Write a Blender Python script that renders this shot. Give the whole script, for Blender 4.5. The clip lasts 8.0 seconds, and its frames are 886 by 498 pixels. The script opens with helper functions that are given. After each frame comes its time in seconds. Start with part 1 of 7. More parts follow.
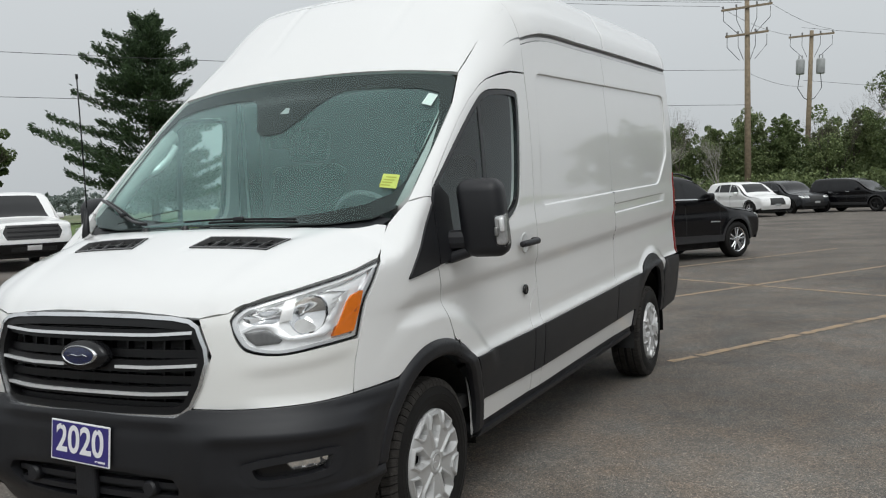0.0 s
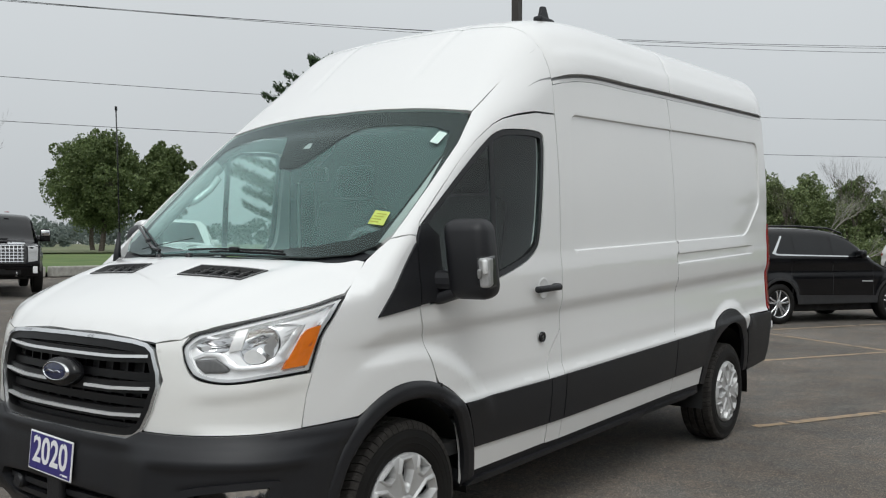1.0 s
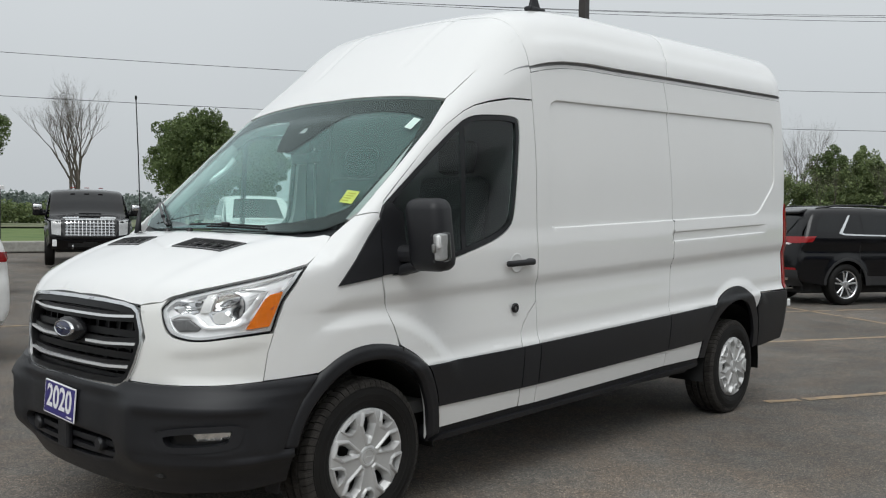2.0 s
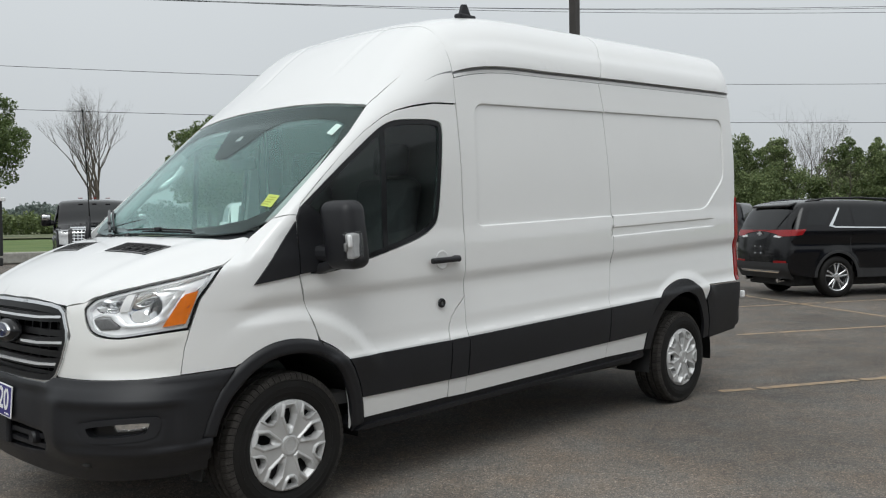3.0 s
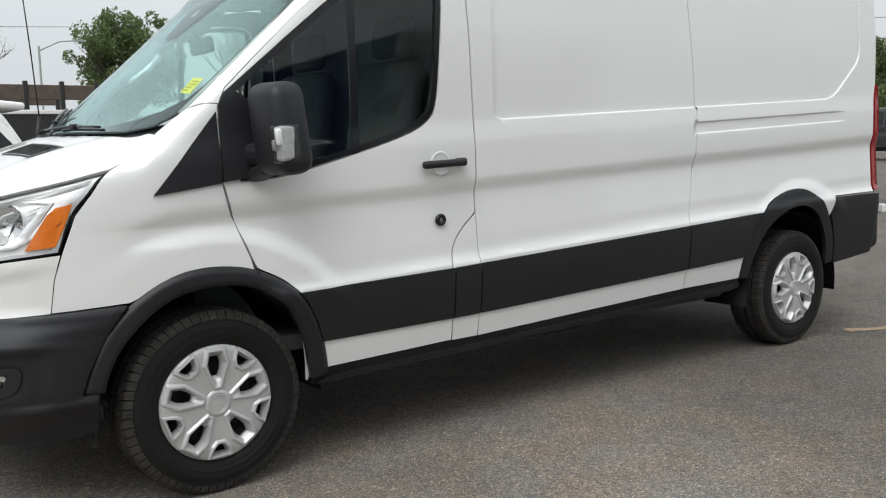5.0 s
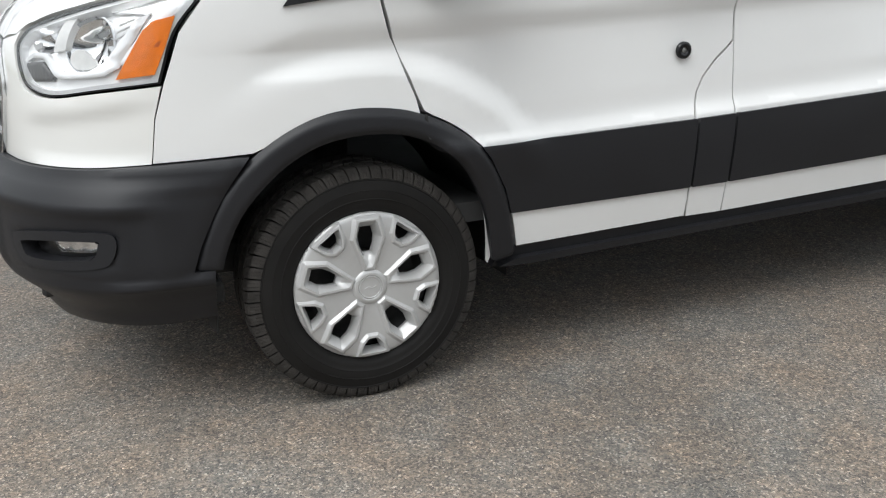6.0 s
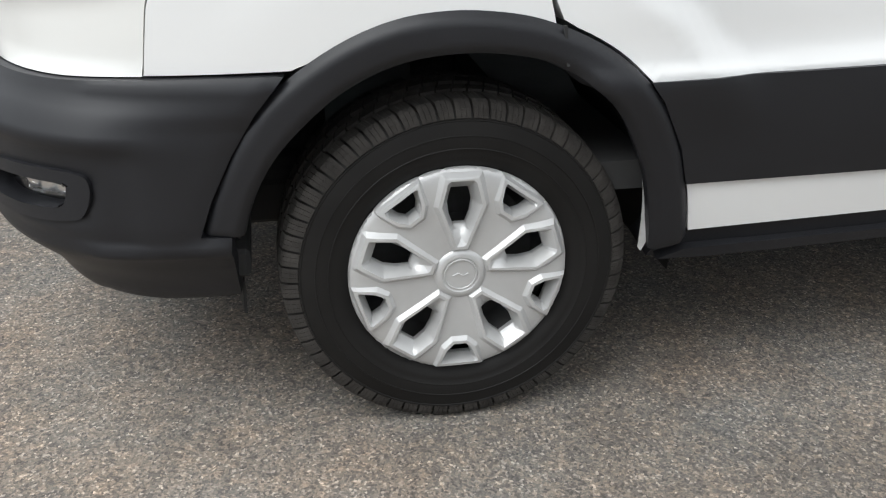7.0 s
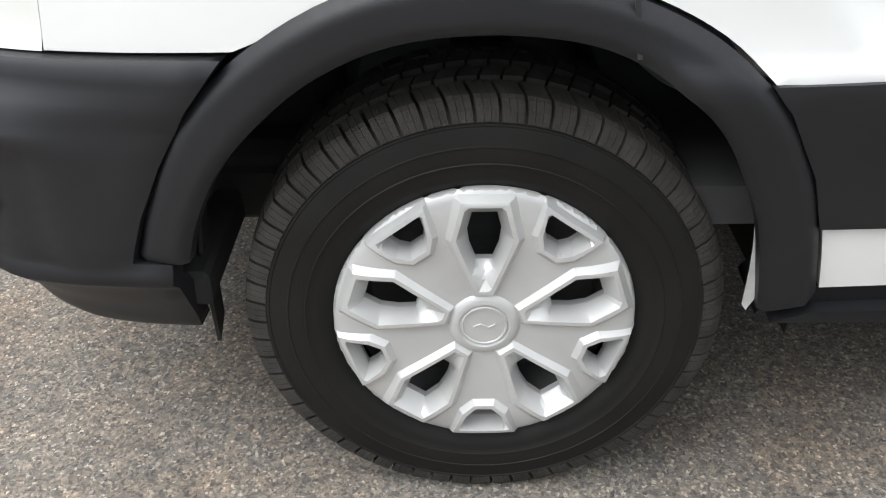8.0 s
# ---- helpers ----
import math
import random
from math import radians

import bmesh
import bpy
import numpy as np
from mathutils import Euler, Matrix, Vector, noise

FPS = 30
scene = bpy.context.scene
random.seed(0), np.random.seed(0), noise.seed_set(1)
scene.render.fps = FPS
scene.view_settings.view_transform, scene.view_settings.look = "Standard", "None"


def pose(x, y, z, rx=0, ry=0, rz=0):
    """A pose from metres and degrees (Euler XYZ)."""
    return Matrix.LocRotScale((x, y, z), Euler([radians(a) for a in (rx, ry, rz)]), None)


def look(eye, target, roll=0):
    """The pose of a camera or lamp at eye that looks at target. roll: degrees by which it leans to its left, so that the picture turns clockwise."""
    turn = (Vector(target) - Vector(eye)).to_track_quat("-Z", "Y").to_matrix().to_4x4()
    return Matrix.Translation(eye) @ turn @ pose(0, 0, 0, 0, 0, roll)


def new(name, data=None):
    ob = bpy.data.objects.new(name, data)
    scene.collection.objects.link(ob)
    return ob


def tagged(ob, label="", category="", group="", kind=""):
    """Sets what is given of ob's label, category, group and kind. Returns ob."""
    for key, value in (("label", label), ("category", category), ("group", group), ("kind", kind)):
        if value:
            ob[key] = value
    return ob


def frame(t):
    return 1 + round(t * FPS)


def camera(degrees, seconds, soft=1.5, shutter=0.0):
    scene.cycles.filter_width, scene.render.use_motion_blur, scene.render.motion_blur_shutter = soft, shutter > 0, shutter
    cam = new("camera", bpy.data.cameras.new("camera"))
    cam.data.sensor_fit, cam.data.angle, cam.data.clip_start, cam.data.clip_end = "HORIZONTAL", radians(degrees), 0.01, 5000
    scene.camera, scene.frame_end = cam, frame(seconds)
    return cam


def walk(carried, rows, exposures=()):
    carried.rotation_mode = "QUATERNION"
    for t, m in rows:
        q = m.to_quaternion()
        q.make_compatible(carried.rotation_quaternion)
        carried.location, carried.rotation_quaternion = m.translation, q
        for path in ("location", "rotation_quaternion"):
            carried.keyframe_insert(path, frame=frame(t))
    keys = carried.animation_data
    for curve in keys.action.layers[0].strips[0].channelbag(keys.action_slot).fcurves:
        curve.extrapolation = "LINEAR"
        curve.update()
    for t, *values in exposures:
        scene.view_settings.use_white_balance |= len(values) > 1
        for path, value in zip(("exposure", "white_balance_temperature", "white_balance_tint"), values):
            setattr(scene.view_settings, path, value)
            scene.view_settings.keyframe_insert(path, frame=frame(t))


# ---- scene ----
cam = camera(51.9, 8.0, soft=1.15)
PATH = [
    (0, (2.72, -3.35, 1.447), (1.825, -1.566, 1.338), -2.4),
    (0.5, (3.034, -3.101, 1.442), (1.961, -1.415, 1.37), -1.1),
    (1, (3.317, -2.887, 1.422), (2.115, -1.288, 1.412), 0.2),
    (1.5, (3.697, -2.813, 1.427), (2.39, -1.299, 1.407), 1.0),
    (1.7, (3.826, -2.81, 1.43), (2.491, -1.322, 1.385), 1.1),
    (2.8, (4.477, -2.705, 1.407), (3.085, -1.27, 1.345), -0.5),
    (3, (4.552, -2.62, 1.412), (3.16, -1.185, 1.355), -0.7),
    (3.5, (4.584, -2.302, 1.401), (3.174, -0.884, 1.341), -2.0),
    (4, (4.57, -1.9, 1.383), (3.134, -0.509, 1.335), -2.1),
    (4.2, (4.568, -1.735, 1.387), (3.11, -0.366, 1.341), -1.4),
    (5.3, (3.925, -1.128, 1.29), (2.252, -0.09, 0.939), -1.3),
    (5.5, (3.774, -1.02, 1.291), (2.056, -0.086, 0.869), -0.8),
    (6, (3.331, -0.764, 1.226), (1.57, -0.024, 0.632), -1.2),
    (6.5, (2.916, -0.516, 1.185), (1.138, 0.005, 0.433), -0.7),
    (7, (2.536, -0.343, 1.164), (0.763, 0.004, 0.305), 0.5),
    (7.5, (2.205, -0.191, 1.154), (0.469, -0.019, 0.177), 0.1),
    (8, (2.028, -0.042, 1.147), (0.336, -0.067, 0.08), -1.2),
]
walk(cam, [(t, look(eye, target, roll)) for t, eye, target, roll in PATH],
     [(0.0, 0.02, 6310, 7.2), (4.2, 0.12, 6260, 7.0), (5.3, 0.46, 6330, 8), (6.5, 0.70, 6240, 8.2), (7.2, 0.86, 6250, 8.4), (8.0, 1.10, 6260, 8.6)])

from mathutils import geometry

# ---- world and light: bright hazy overcast ----
world = bpy.data.worlds.new("overcast_sky")
scene.world = world
world.use_nodes = True
wn, wl = world.node_tree.nodes, world.node_tree.links
wn.clear()
SUN_EL, SUN_AZ = 54.0, 145.0
sky = wn.new("ShaderNodeTexSky")
sky.sky_type = "NISHITA"
sky.sun_disc = False
sky.sun_elevation, sky.sun_rotation = radians(SUN_EL), radians(SUN_AZ)
sky.air_density, sky.dust_density, sky.ozone_density = 1.0, 8.0, 1.0
hsv = wn.new("ShaderNodeHueSaturation")
hsv.inputs["Saturation"].default_value = 0.12
wl.new(sky.outputs[0], hsv.inputs["Color"])
# cloud deck: even grey, brighter overhead
geo = wn.new("ShaderNodeTexCoord")
sep = wn.new("ShaderNodeSeparateXYZ")
wl.new(geo.outputs["Generated"], sep.inputs[0])
ramp = wn.new("ShaderNodeValToRGB")
ramp.color_ramp.elements[0].position, ramp.color_ramp.elements[0].color = 0.0, (0.435, 0.446, 0.457, 1)
ramp.color_ramp.elements[1].position, ramp.color_ramp.elements[1].color = 0.9, (0.79, 0.79, 0.79, 1)
mid = ramp.color_ramp.elements.new(0.35)
mid.color = (0.56, 0.57, 0.58, 1)
wl.new(sep.outputs["Z"], ramp.inputs[0])
cloud = wn.new("ShaderNodeTexNoise")
cloud.inputs["Scale"].default_value, cloud.inputs["Detail"].default_value = 1.6, 4
cmap = wn.new("ShaderNodeMapRange")
cmap.inputs["To Min"].default_value, cmap.inputs["To Max"].default_value = 12.4, 14.6
wl.new(geo.outputs["Generated"], cloud.inputs["Vector"])
wl.new(cloud.outputs[0], cmap.inputs[0])
veil = wn.new("ShaderNodeVectorMath")
veil.operation = "SCALE"
wl.new(ramp.outputs[0], veil.inputs[0])
wl.new(cmap.outputs[0], veil.inputs["Scale"])
mixw = wn.new("ShaderNodeMix")
mixw.data_type = "RGBA"
mixw.inputs["Factor"].default_value = 0.85
wl.new(hsv.outputs[0], mixw.inputs["A"])
wl.new(veil.outputs[0], mixw.inputs["B"])
bgd = wn.new("ShaderNodeBackground")
bgd.inputs["Strength"].default_value = 0.1
wl.new(mixw.outputs["Result"], bgd.inputs["Color"])
wo = wn.new("ShaderNodeOutputWorld")
wl.new(bgd.outputs[0], wo.inputs["Surface"])

sun = new("sun", bpy.data.lights.new("sun", "SUN"))
sun.data.energy, sun.data.angle, sun.data.color = 1.15, radians(40), (1.0, 0.985, 0.965)
el, az = radians(SUN_EL), radians(SUN_AZ)
sun.matrix_world = look((30 * math.sin(az) * math.cos(el), 30 * math.cos(az) * math.cos(el), 30 * math.sin(el)), (0, 0, 0))


# ---- materials ----
def mat(name, base, rough=0.5, metal=0.0, coat=0.0, vary=0.0, scale=8.0, bump=0.0, bscale=60.0, alt=None, rvary=0.0, spec=0.5, trans=0.0, piece=0.0):
    """A surface with colour drift at one scale and fine relief at another. piece: how much each object differs."""
    m = bpy.data.materials.new(name)
    m.use_nodes = True
    n, l = m.node_tree.nodes, m.node_tree.links
    b = n["Principled BSDF"]
    b.inputs["Base Color"].default_value = (*base, 1)
    b.inputs["Roughness"].default_value = rough
    b.inputs["Metallic"].default_value = metal
    b.inputs["Coat Weight"].default_value = coat
    b.inputs["Coat Roughness"].default_value = 0.03
    b.inputs["Specular IOR Level"].default_value = spec
    b.inputs["Transmission Weight"].default_value = trans
    tc = n.new("ShaderNodeTexCoord")
    if vary or alt:
        t = n.new("ShaderNodeTexNoise")
        t.inputs["Scale"].default_value, t.inputs["Detail"].default_value = scale, 6
        l.new(tc.outputs["Object"], t.inputs["Vector"])
        mx = n.new("ShaderNodeMix")
        mx.data_type = "RGBA"
        a = alt or tuple(min(1, c * (1 + vary)) for c in base)
        mx.inputs["A"].default_value = (*(base if alt else tuple(c * (1 - vary) for c in base)), 1)
        mx.inputs["B"].default_value = (*a, 1)
        r = n.new("ShaderNodeMapRange")
        r.inputs["From Min"].default_value, r.inputs["From Max"].default_value = 0.3, 0.7
        l.new(t.outputs[0], r.inputs[0])
        l.new(r.outputs[0], mx.inputs["Factor"])
        out = mx.outputs["Result"]
        if piece:
            oi = n.new("ShaderNodeObjectInfo")
            pr = n.new("ShaderNodeMapRange")
            pr.inputs["To Min"].default_value, pr.inputs["To Max"].default_value = 1 - piece, 1 + piece
            l.new(oi.outputs["Random"], pr.inputs[0])
            vs = n.new("ShaderNodeVectorMath")
            vs.operation = "SCALE"
            l.new(out, vs.inputs[0])
            l.new(pr.outputs[0], vs.inputs["Scale"])
            out = vs.outputs[0]
        l.new(out, b.inputs["Base Color"])
        if rvary:
            rr = n.new("ShaderNodeMapRange")
            rr.inputs["To Min"].default_value, rr.inputs["To Max"].default_value = max(0.02, rough - rvary), min(1, rough + rvary)
            l.new(t.outputs[0], rr.inputs[0])
            l.new(rr.outputs[0], b.inputs["Roughness"])
    if bump:
        t2 = n.new("ShaderNodeTexNoise")
        t2.inputs["Scale"].default_value, t2.inputs["Detail"].default_value = bscale, 4
        l.new(tc.outputs["Object"], t2.inputs["Vector"])
        bp = n.new("ShaderNodeBump")
        bp.inputs["Strength"].default_value, bp.inputs["Distance"].default_value = bump, 0.004
        l.new(t2.outputs[0], bp.inputs["Height"])
        l.new(bp.outputs[0], b.inputs["Normal"])
    return m


PAINT = mat("white_paint", (0.76, 0.76, 0.75), 0.30, coat=1.0, vary=0.012, scale=1.5, rvary=0.05)
CLAD = mat("black_moulded_plastic", (0.0125, 0.0128, 0.015), 0.46, spec=0.38, vary=0.18, scale=3, bump=0.12, bscale=900, rvary=0.08)
GLOSSB = mat("gloss_black_plastic", (0.008, 0.008, 0.009), 0.22, spec=0.4, vary=0.1, scale=5)
DARK = mat("underbody_black", (0.024, 0.024, 0.024), 0.9, vary=0.4, scale=6)
RUBBER = mat("tyre_rubber", (0.009, 0.0085, 0.008), 0.62, spec=0.22, vary=0.25, scale=9, bump=0.1, bscale=260, rvary=0.1)
TREAD = mat("tread_rubber", (0.036, 0.033, 0.030), 0.85, spec=0.25, vary=0.35, scale=22, bump=0.5, bscale=420)
CAP = mat("silver_wheel_cover", (0.49, 0.49, 0.485), 0.36, metal=0.3, vary=0.06, scale=14, bump=0.05, bscale=500)
FRAMEC = mat("satin_chrome_trim", (0.74, 0.75, 0.76), 0.14, metal=0.95, vary=0.03, scale=5)
LAMPG = mat("grey_lamp_insert", (0.48, 0.48, 0.48), 0.3, metal=0.4, vary=0.15, scale=30, bump=0.3, bscale=400)
FINC = mat("silvered_lamp_fin", (0.92, 0.925, 0.93), 0.25, metal=0.5, vary=0.03, scale=12)
BOWL = mat("chrome_bowl", (0.86, 0.865, 0.87), 0.07, metal=1.0, vary=0.03, scale=12)
LAMPW = mat("pale_lamp_insert", (0.74, 0.74, 0.73), 0.35, metal=0.2, vary=0.08, scale=30)
LAMPD = mat("dark_lamp_insert", (0.13, 0.13, 0.13), 0.4, metal=0.3, vary=0.2, scale=40)
FASCIAP = mat("white_bumper_paint", (0.745, 0.742, 0.715), 0.32, coat=0.9, vary=0.015, scale=1.5, rvary=0.05)
# grey that stands in for the shade below the roof edge
GUTTER_SHADE = mat("grey_seam_sealer", (0.24, 0.245, 0.25), 0.6, vary=0.08, scale=6)
BRIGHT = mat("bright_trim", (0.80, 0.81, 0.82), 0.2, metal=0.45, vary=0.03, scale=5)
CHROME = mat("chrome", (0.78, 0.79, 0.8), 0.08, metal=1.0, vary=0.03, scale=5)
REFLECT = mat("lamp_reflector", (0.93, 0.935, 0.935), 0.2, metal=0.25, vary=0.05, scale=20)
LINERW = mat("grey_liner_edge", (0.42, 0.42, 0.41), 0.6, vary=0.3, scale=14)
AMBER = mat("amber_reflector", (0.80, 0.20, 0.015), 0.18, vary=0.12, scale=60, bump=0.3, bscale=300)
REDLENS = mat("red_lens", (0.26, 0.010, 0.012), 0.12, vary=0.2, scale=40)
PLATEB = mat("plate_blue", (0.035, 0.028, 0.17), 0.35, vary=0.08, scale=10)
PLATEW = mat("plate_white", (0.78, 0.78, 0.78), 0.4, vary=0.04, scale=20)
YELLOW = mat("yellow_sticker", (0.50, 0.60, 0.12), 0.5, vary=0.1, scale=30)
MINT = mat("pale_sticker", (0.62, 0.78, 0.72), 0.5, vary=0.05, scale=30)
BADGE = mat("badge_blue", (0.012, 0.018, 0.06), 0.15, coat=0.6, vary=0.1, scale=20)
FABRIC = mat("seat_fabric", (0.05, 0.051, 0.053), 0.9, vary=0.2, scale=40, bump=0.3, bscale=500)
DASH = mat("dash_plastic", (0.11, 0.112, 0.115), 0.6, vary=0.15, scale=10, bump=0.2, bscale=600)
GRILLEB = mat("deep_black_grille", (0.005, 0.005, 0.0055), 0.42, spec=0.3, vary=0.1, scale=4)
VENTG = mat("grey_vent_plastic", (0.10, 0.10, 0.10), 0.45, vary=0.15, scale=30)
FRIT = mat("black_ceramic_border", (0.008, 0.008, 0.008), 0.7, vary=0.1, scale=4)
BULKM = mat("grey_bulkhead_paint", (0.15, 0.152, 0.155), 0.7, vary=0.1, scale=3)
LINING = mat("cab_lining", (0.46, 0.46, 0.45), 0.85, vary=0.08, scale=20)
STEEL = mat("galvanised_bolt", (0.35, 0.35, 0.34), 0.45, metal=0.8, vary=0.2, scale=30)


def glass(name, tint, rough=0.0, through_=0.75, ior=1.52, gloss=(0.95, 0.97, 0.97), film=0.0):
    """A pane: a clear tinted sheet under a mirror gloss."""
    m = bpy.data.materials.new(name)
    m.use_nodes = True
    n, l = m.node_tree.nodes, m.node_tree.links
    n.clear()
    o = n.new("ShaderNodeOutputMaterial")
    tr = n.new("ShaderNodeBsdfTransparent")
    tr.inputs[0].default_value = (*[c * through_ for c in tint], 1)
    gl = n.new("ShaderNodeBsdfGlossy")
    gl.inputs["Roughness"].default_value = rough
    gl.inputs["Color"].default_value = (*gloss, 1)
    # gloss that rises towards grazing angles, alike from both sides of the pane
    lw = n.new("ShaderNodeLayerWeight")
    lw.inputs["Blend"].default_value = 0.5
    pw = n.new("ShaderNodeMath")
    pw.operation = "POWER"
    pw.inputs[1].default_value = 5.0
    l.new(lw.outputs["Facing"], pw.inputs[0])
    fr = n.new("ShaderNodeMapRange")
    fr.inputs["To Min"].default_value = ((ior - 1) / (ior + 1)) ** 2
    l.new(pw.outputs[0], fr.inputs[0])
    mx = n.new("ShaderNodeMixShader")
    l.new(fr.outputs[0], mx.inputs[0])
    l.new(tr.outputs[0], mx.inputs[1])
    l.new(gl.outputs[0], mx.inputs[2])
    if film:
        # pale diffuse layer: brightness painted in for the pane's veiling glare
        df = n.new("ShaderNodeBsdfDiffuse")
        df.inputs[0].default_value = (0.62, 0.765, 0.765, 1)
        fm_ = n.new("ShaderNodeMixShader")
        nz = n.new("ShaderNodeTexNoise")
        nz.inputs["Scale"].default_value = 2.5
        rg = n.new("ShaderNodeMapRange")
        rg.inputs["To Min"].default_value, rg.inputs["To Max"].default_value = film * 0.7, film * 1.3
        l.new(nz.outputs[0], rg.inputs[0])
        l.new(rg.outputs[0], fm_.inputs[0])
        l.new(mx.outputs[0], fm_.inputs[1])
        l.new(df.outputs[0], fm_.inputs[2])
        l.new(fm_.outputs[0], o.inputs[0])
    else:
        l.new(mx.outputs[0], o.inputs[0])
    return m


SCREEN = glass("windscreen_glass", (0.85, 0.98, 0.95), 0.0, 0.99, 1.35, (0.74, 0.85, 0.86))
SCREEN_IN = glass("windscreen_inner_glass", (0.90, 0.99, 0.97), 0.04, 0.99, 1.42, (0.75, 0.97, 0.95), 0.105)
TINT = glass("tinted_side_glass", (0.9, 0.97, 0.95), 0.0, 0.86)
PRIVACY = glass("dark_privacy_glass", (0.9, 0.95, 1.0), 0.0, 0.06)
LENS = glass("clear_lamp_lens", (1, 1, 1), 0.02, 0.93)


# ---- van form: signed fields, front axle at y=0, nose towards -y ----
def curve(v, pts):
    """Smooth monotone interpolation through (v, value) knots."""
    xs, ys = np.array(pts, float).T
    h = np.diff(xs)
    d = np.diff(ys) / h
    m = np.concatenate([[d[0]], (d[:-1] + d[1:]) / 2, [d[-1]]])
    m[1:-1] = np.where(d[:-1] * d[1:] <= 0, 0, m[1:-1])
    lim = 3 * np.minimum(np.abs(np.r_[d[0], d]), np.abs(np.r_[d, d[-1]]))
    m = np.clip(m, -lim, lim)
    v = np.clip(v, xs[0], xs[-1])
    i = np.clip(np.searchsorted(xs, v) - 1, 0, len(h) - 1)
    t = (v - xs[i]) / h[i]
    return ((1 + 2 * t) * (1 - t) ** 2 * ys[i] + t * (1 - t) ** 2 * h[i] * m[i]
            + t * t * (3 - 2 * t) * ys[i + 1] + t * t * (t - 1) * h[i] * m[i + 1])


def smax(a, b, k):
    h = np.maximum(k - np.abs(a - b), 0) / k
    return np.maximum(a, b) + h * h * k / 4


def smin(a, b, k):
    return -smax(-a, -b, k)


def step(v, a, b):
    t = np.clip((v - a) / (b - a), 0, 1)
    return t * t * (3 - 2 * t)


def rise(y):
    """The body's slight rake: how much lines climb towards the rear."""
    return 0.04 * np.clip(y, -0.2, 5) - 0.0234


def sunk(y, z):
    """Below zero inside the outline of the sunk cargo field."""
    q = z - rise(y)
    a = smax(1.356 - q, 1.355 - y, 0.06)
    a = smax(a, smax(q - 2.084, y - 4.405, 0.09), 0.09)
    return smax(a, 0.618 * (y - 4.10) - 0.786 * (q - 1.356), 0.06)


def side(y, z):
    """Half width of the flank at y, z."""
    q = z - rise(y)
    x = curve(q, [(0.2, 0.93), (0.38, 0.965), (0.5, 0.985), (0.72, 1.004), (0.737, 1.004), (0.748, 1.0005), (0.772, 0.9885), (0.86, 0.9805), (0.95, 0.974), (1.035, 0.9695), (1.05, 0.9703), (1.068, 0.976), (1.098, 0.9855), (1.115, 0.988), (1.15, 0.9885), (1.20, 0.9885),
                  (1.27, 0.988), (1.29, 0.9865), (1.356, 0.980), (1.38, 0.979), (1.6, 0.979), (1.9, 0.970), (2.1, 0.958), (2.3, 0.944), (2.6, 0.90)])
    # cab narrows towards the windscreen
    x = x - 0.055 * step(q, 1.15, 2.2) * (1 - step(y, 0.1, 1.15))
    # wheel arch swellings
    for yc in (0.0, 3.75):
        r = np.hypot(y - yc, z - 0.345)
        x = x + 0.022 * step(r, 0.685, 0.60) * step(q, 0.60 - 0.3 * step(y, 0.3, 0.0), 0.80 - 0.2 * step(y, 0.3, 0.0)) * step(q, 1.12, 0.98)
    # sunk cargo field and the slot below it
    x = x - 0.014 * step(-sunk(y, z), 0.0, 0.009)
    x = x - 0.009 * step(np.abs(q - 1.249), 0.035, 0.024) * step(y, 2.74, 2.76) * step(4.25 - y, 0, 0.16)
    return x


def gutter(y):
    return curve(y, [(0.85, 2.17), (1.15, 2.268), (1.5, 2.341), (2.15, 2.375), (2.55, 2.392), (4.0, 2.446), (4.4, 2.460), (5, 2.478)])


def hood(x, y):
    zc = curve(y, [(-1.2, 0.90), (-0.98, 1.03), (-0.9, 1.105), (-0.8, 1.185), (-0.6, 1.295), (-0.35, 1.385), (0.1, 1.48), (0.5, 1.5)])
    return zc - 0.13 * x * x - 0.06 * x ** 4


def screen(x, y):
    return 1.608 + 0.905 * (y - 0.019) - 0.14 * x * x


def roof(x, y):
    zc = curve(y, [(-1.5, 2.0), (0.44, 2.005), (0.56, 2.10), (0.8, 2.34), (1.0, 2.50), (1.25, 2.64), (1.5, 2.705), (1.9, 2.75), (2.6, 2.775), (4.5, 2.835), (5, 2.84)])
    return zc - 0.045 * x * x - 0.035 * x ** 4


def nose(x, z):
    """y of the front face."""
    y0 = curve(z, [(0.1, -0.80), (0.22, -0.90), (0.3, -0.945), (0.45, -0.97), (0.62, -0.97), (0.72, -0.955), (0.9, -0.945), (1.05, -0.925), (1.2, -0.88), (1.5, -0.7)])
    a = np.abs(x)
    return y0 + 0.12 * x * x + 0.25 * a ** 4 + 0.45 * a ** 20


def form(x, y, z):
    """Below zero inside the van."""
    x = np.abs(x)
    s = x - side(y, z)
    top = smax(hood(x, y), screen(x, y), 0.02)
    top = smin(top, roof(x, y), 0.05)
    f = (nose(x, z) - y) * 0.9
    b = y - curve(z, [(0.2, 4.79), (0.9, 4.80), (1.5, 4.79), (2.4, 4.73), (2.9, 4.70)]) + 0.10 * x ** 4
    slope = 0.74 + 0.24 * step(y, 1.0, 1.8) + 0.2 * step(-y, 0.25, 0.4)
    k = 0.05 + 0.22 * step(z, 1.75, 2.35) * step(y, 0.2, 1.0)
    g = smax(s, (z - top) * slope, k)
    g = smax(g, f, 0.06)
    g = smax(g, b, 0.12)
    return smax(g, 0.2 - z, 0.03)


# ---- builders ----
def part(name, bm, material, parent, label="", smooth=False, angle=None):
    """Links a bmesh as one mesh object under a thing or a part."""
    me = bpy.data.meshes.new(name)
    bm.to_mesh(me)
    bm.free()
    me.materials.append(material)
    return mesh_part(name, me, parent, label, smooth, angle)


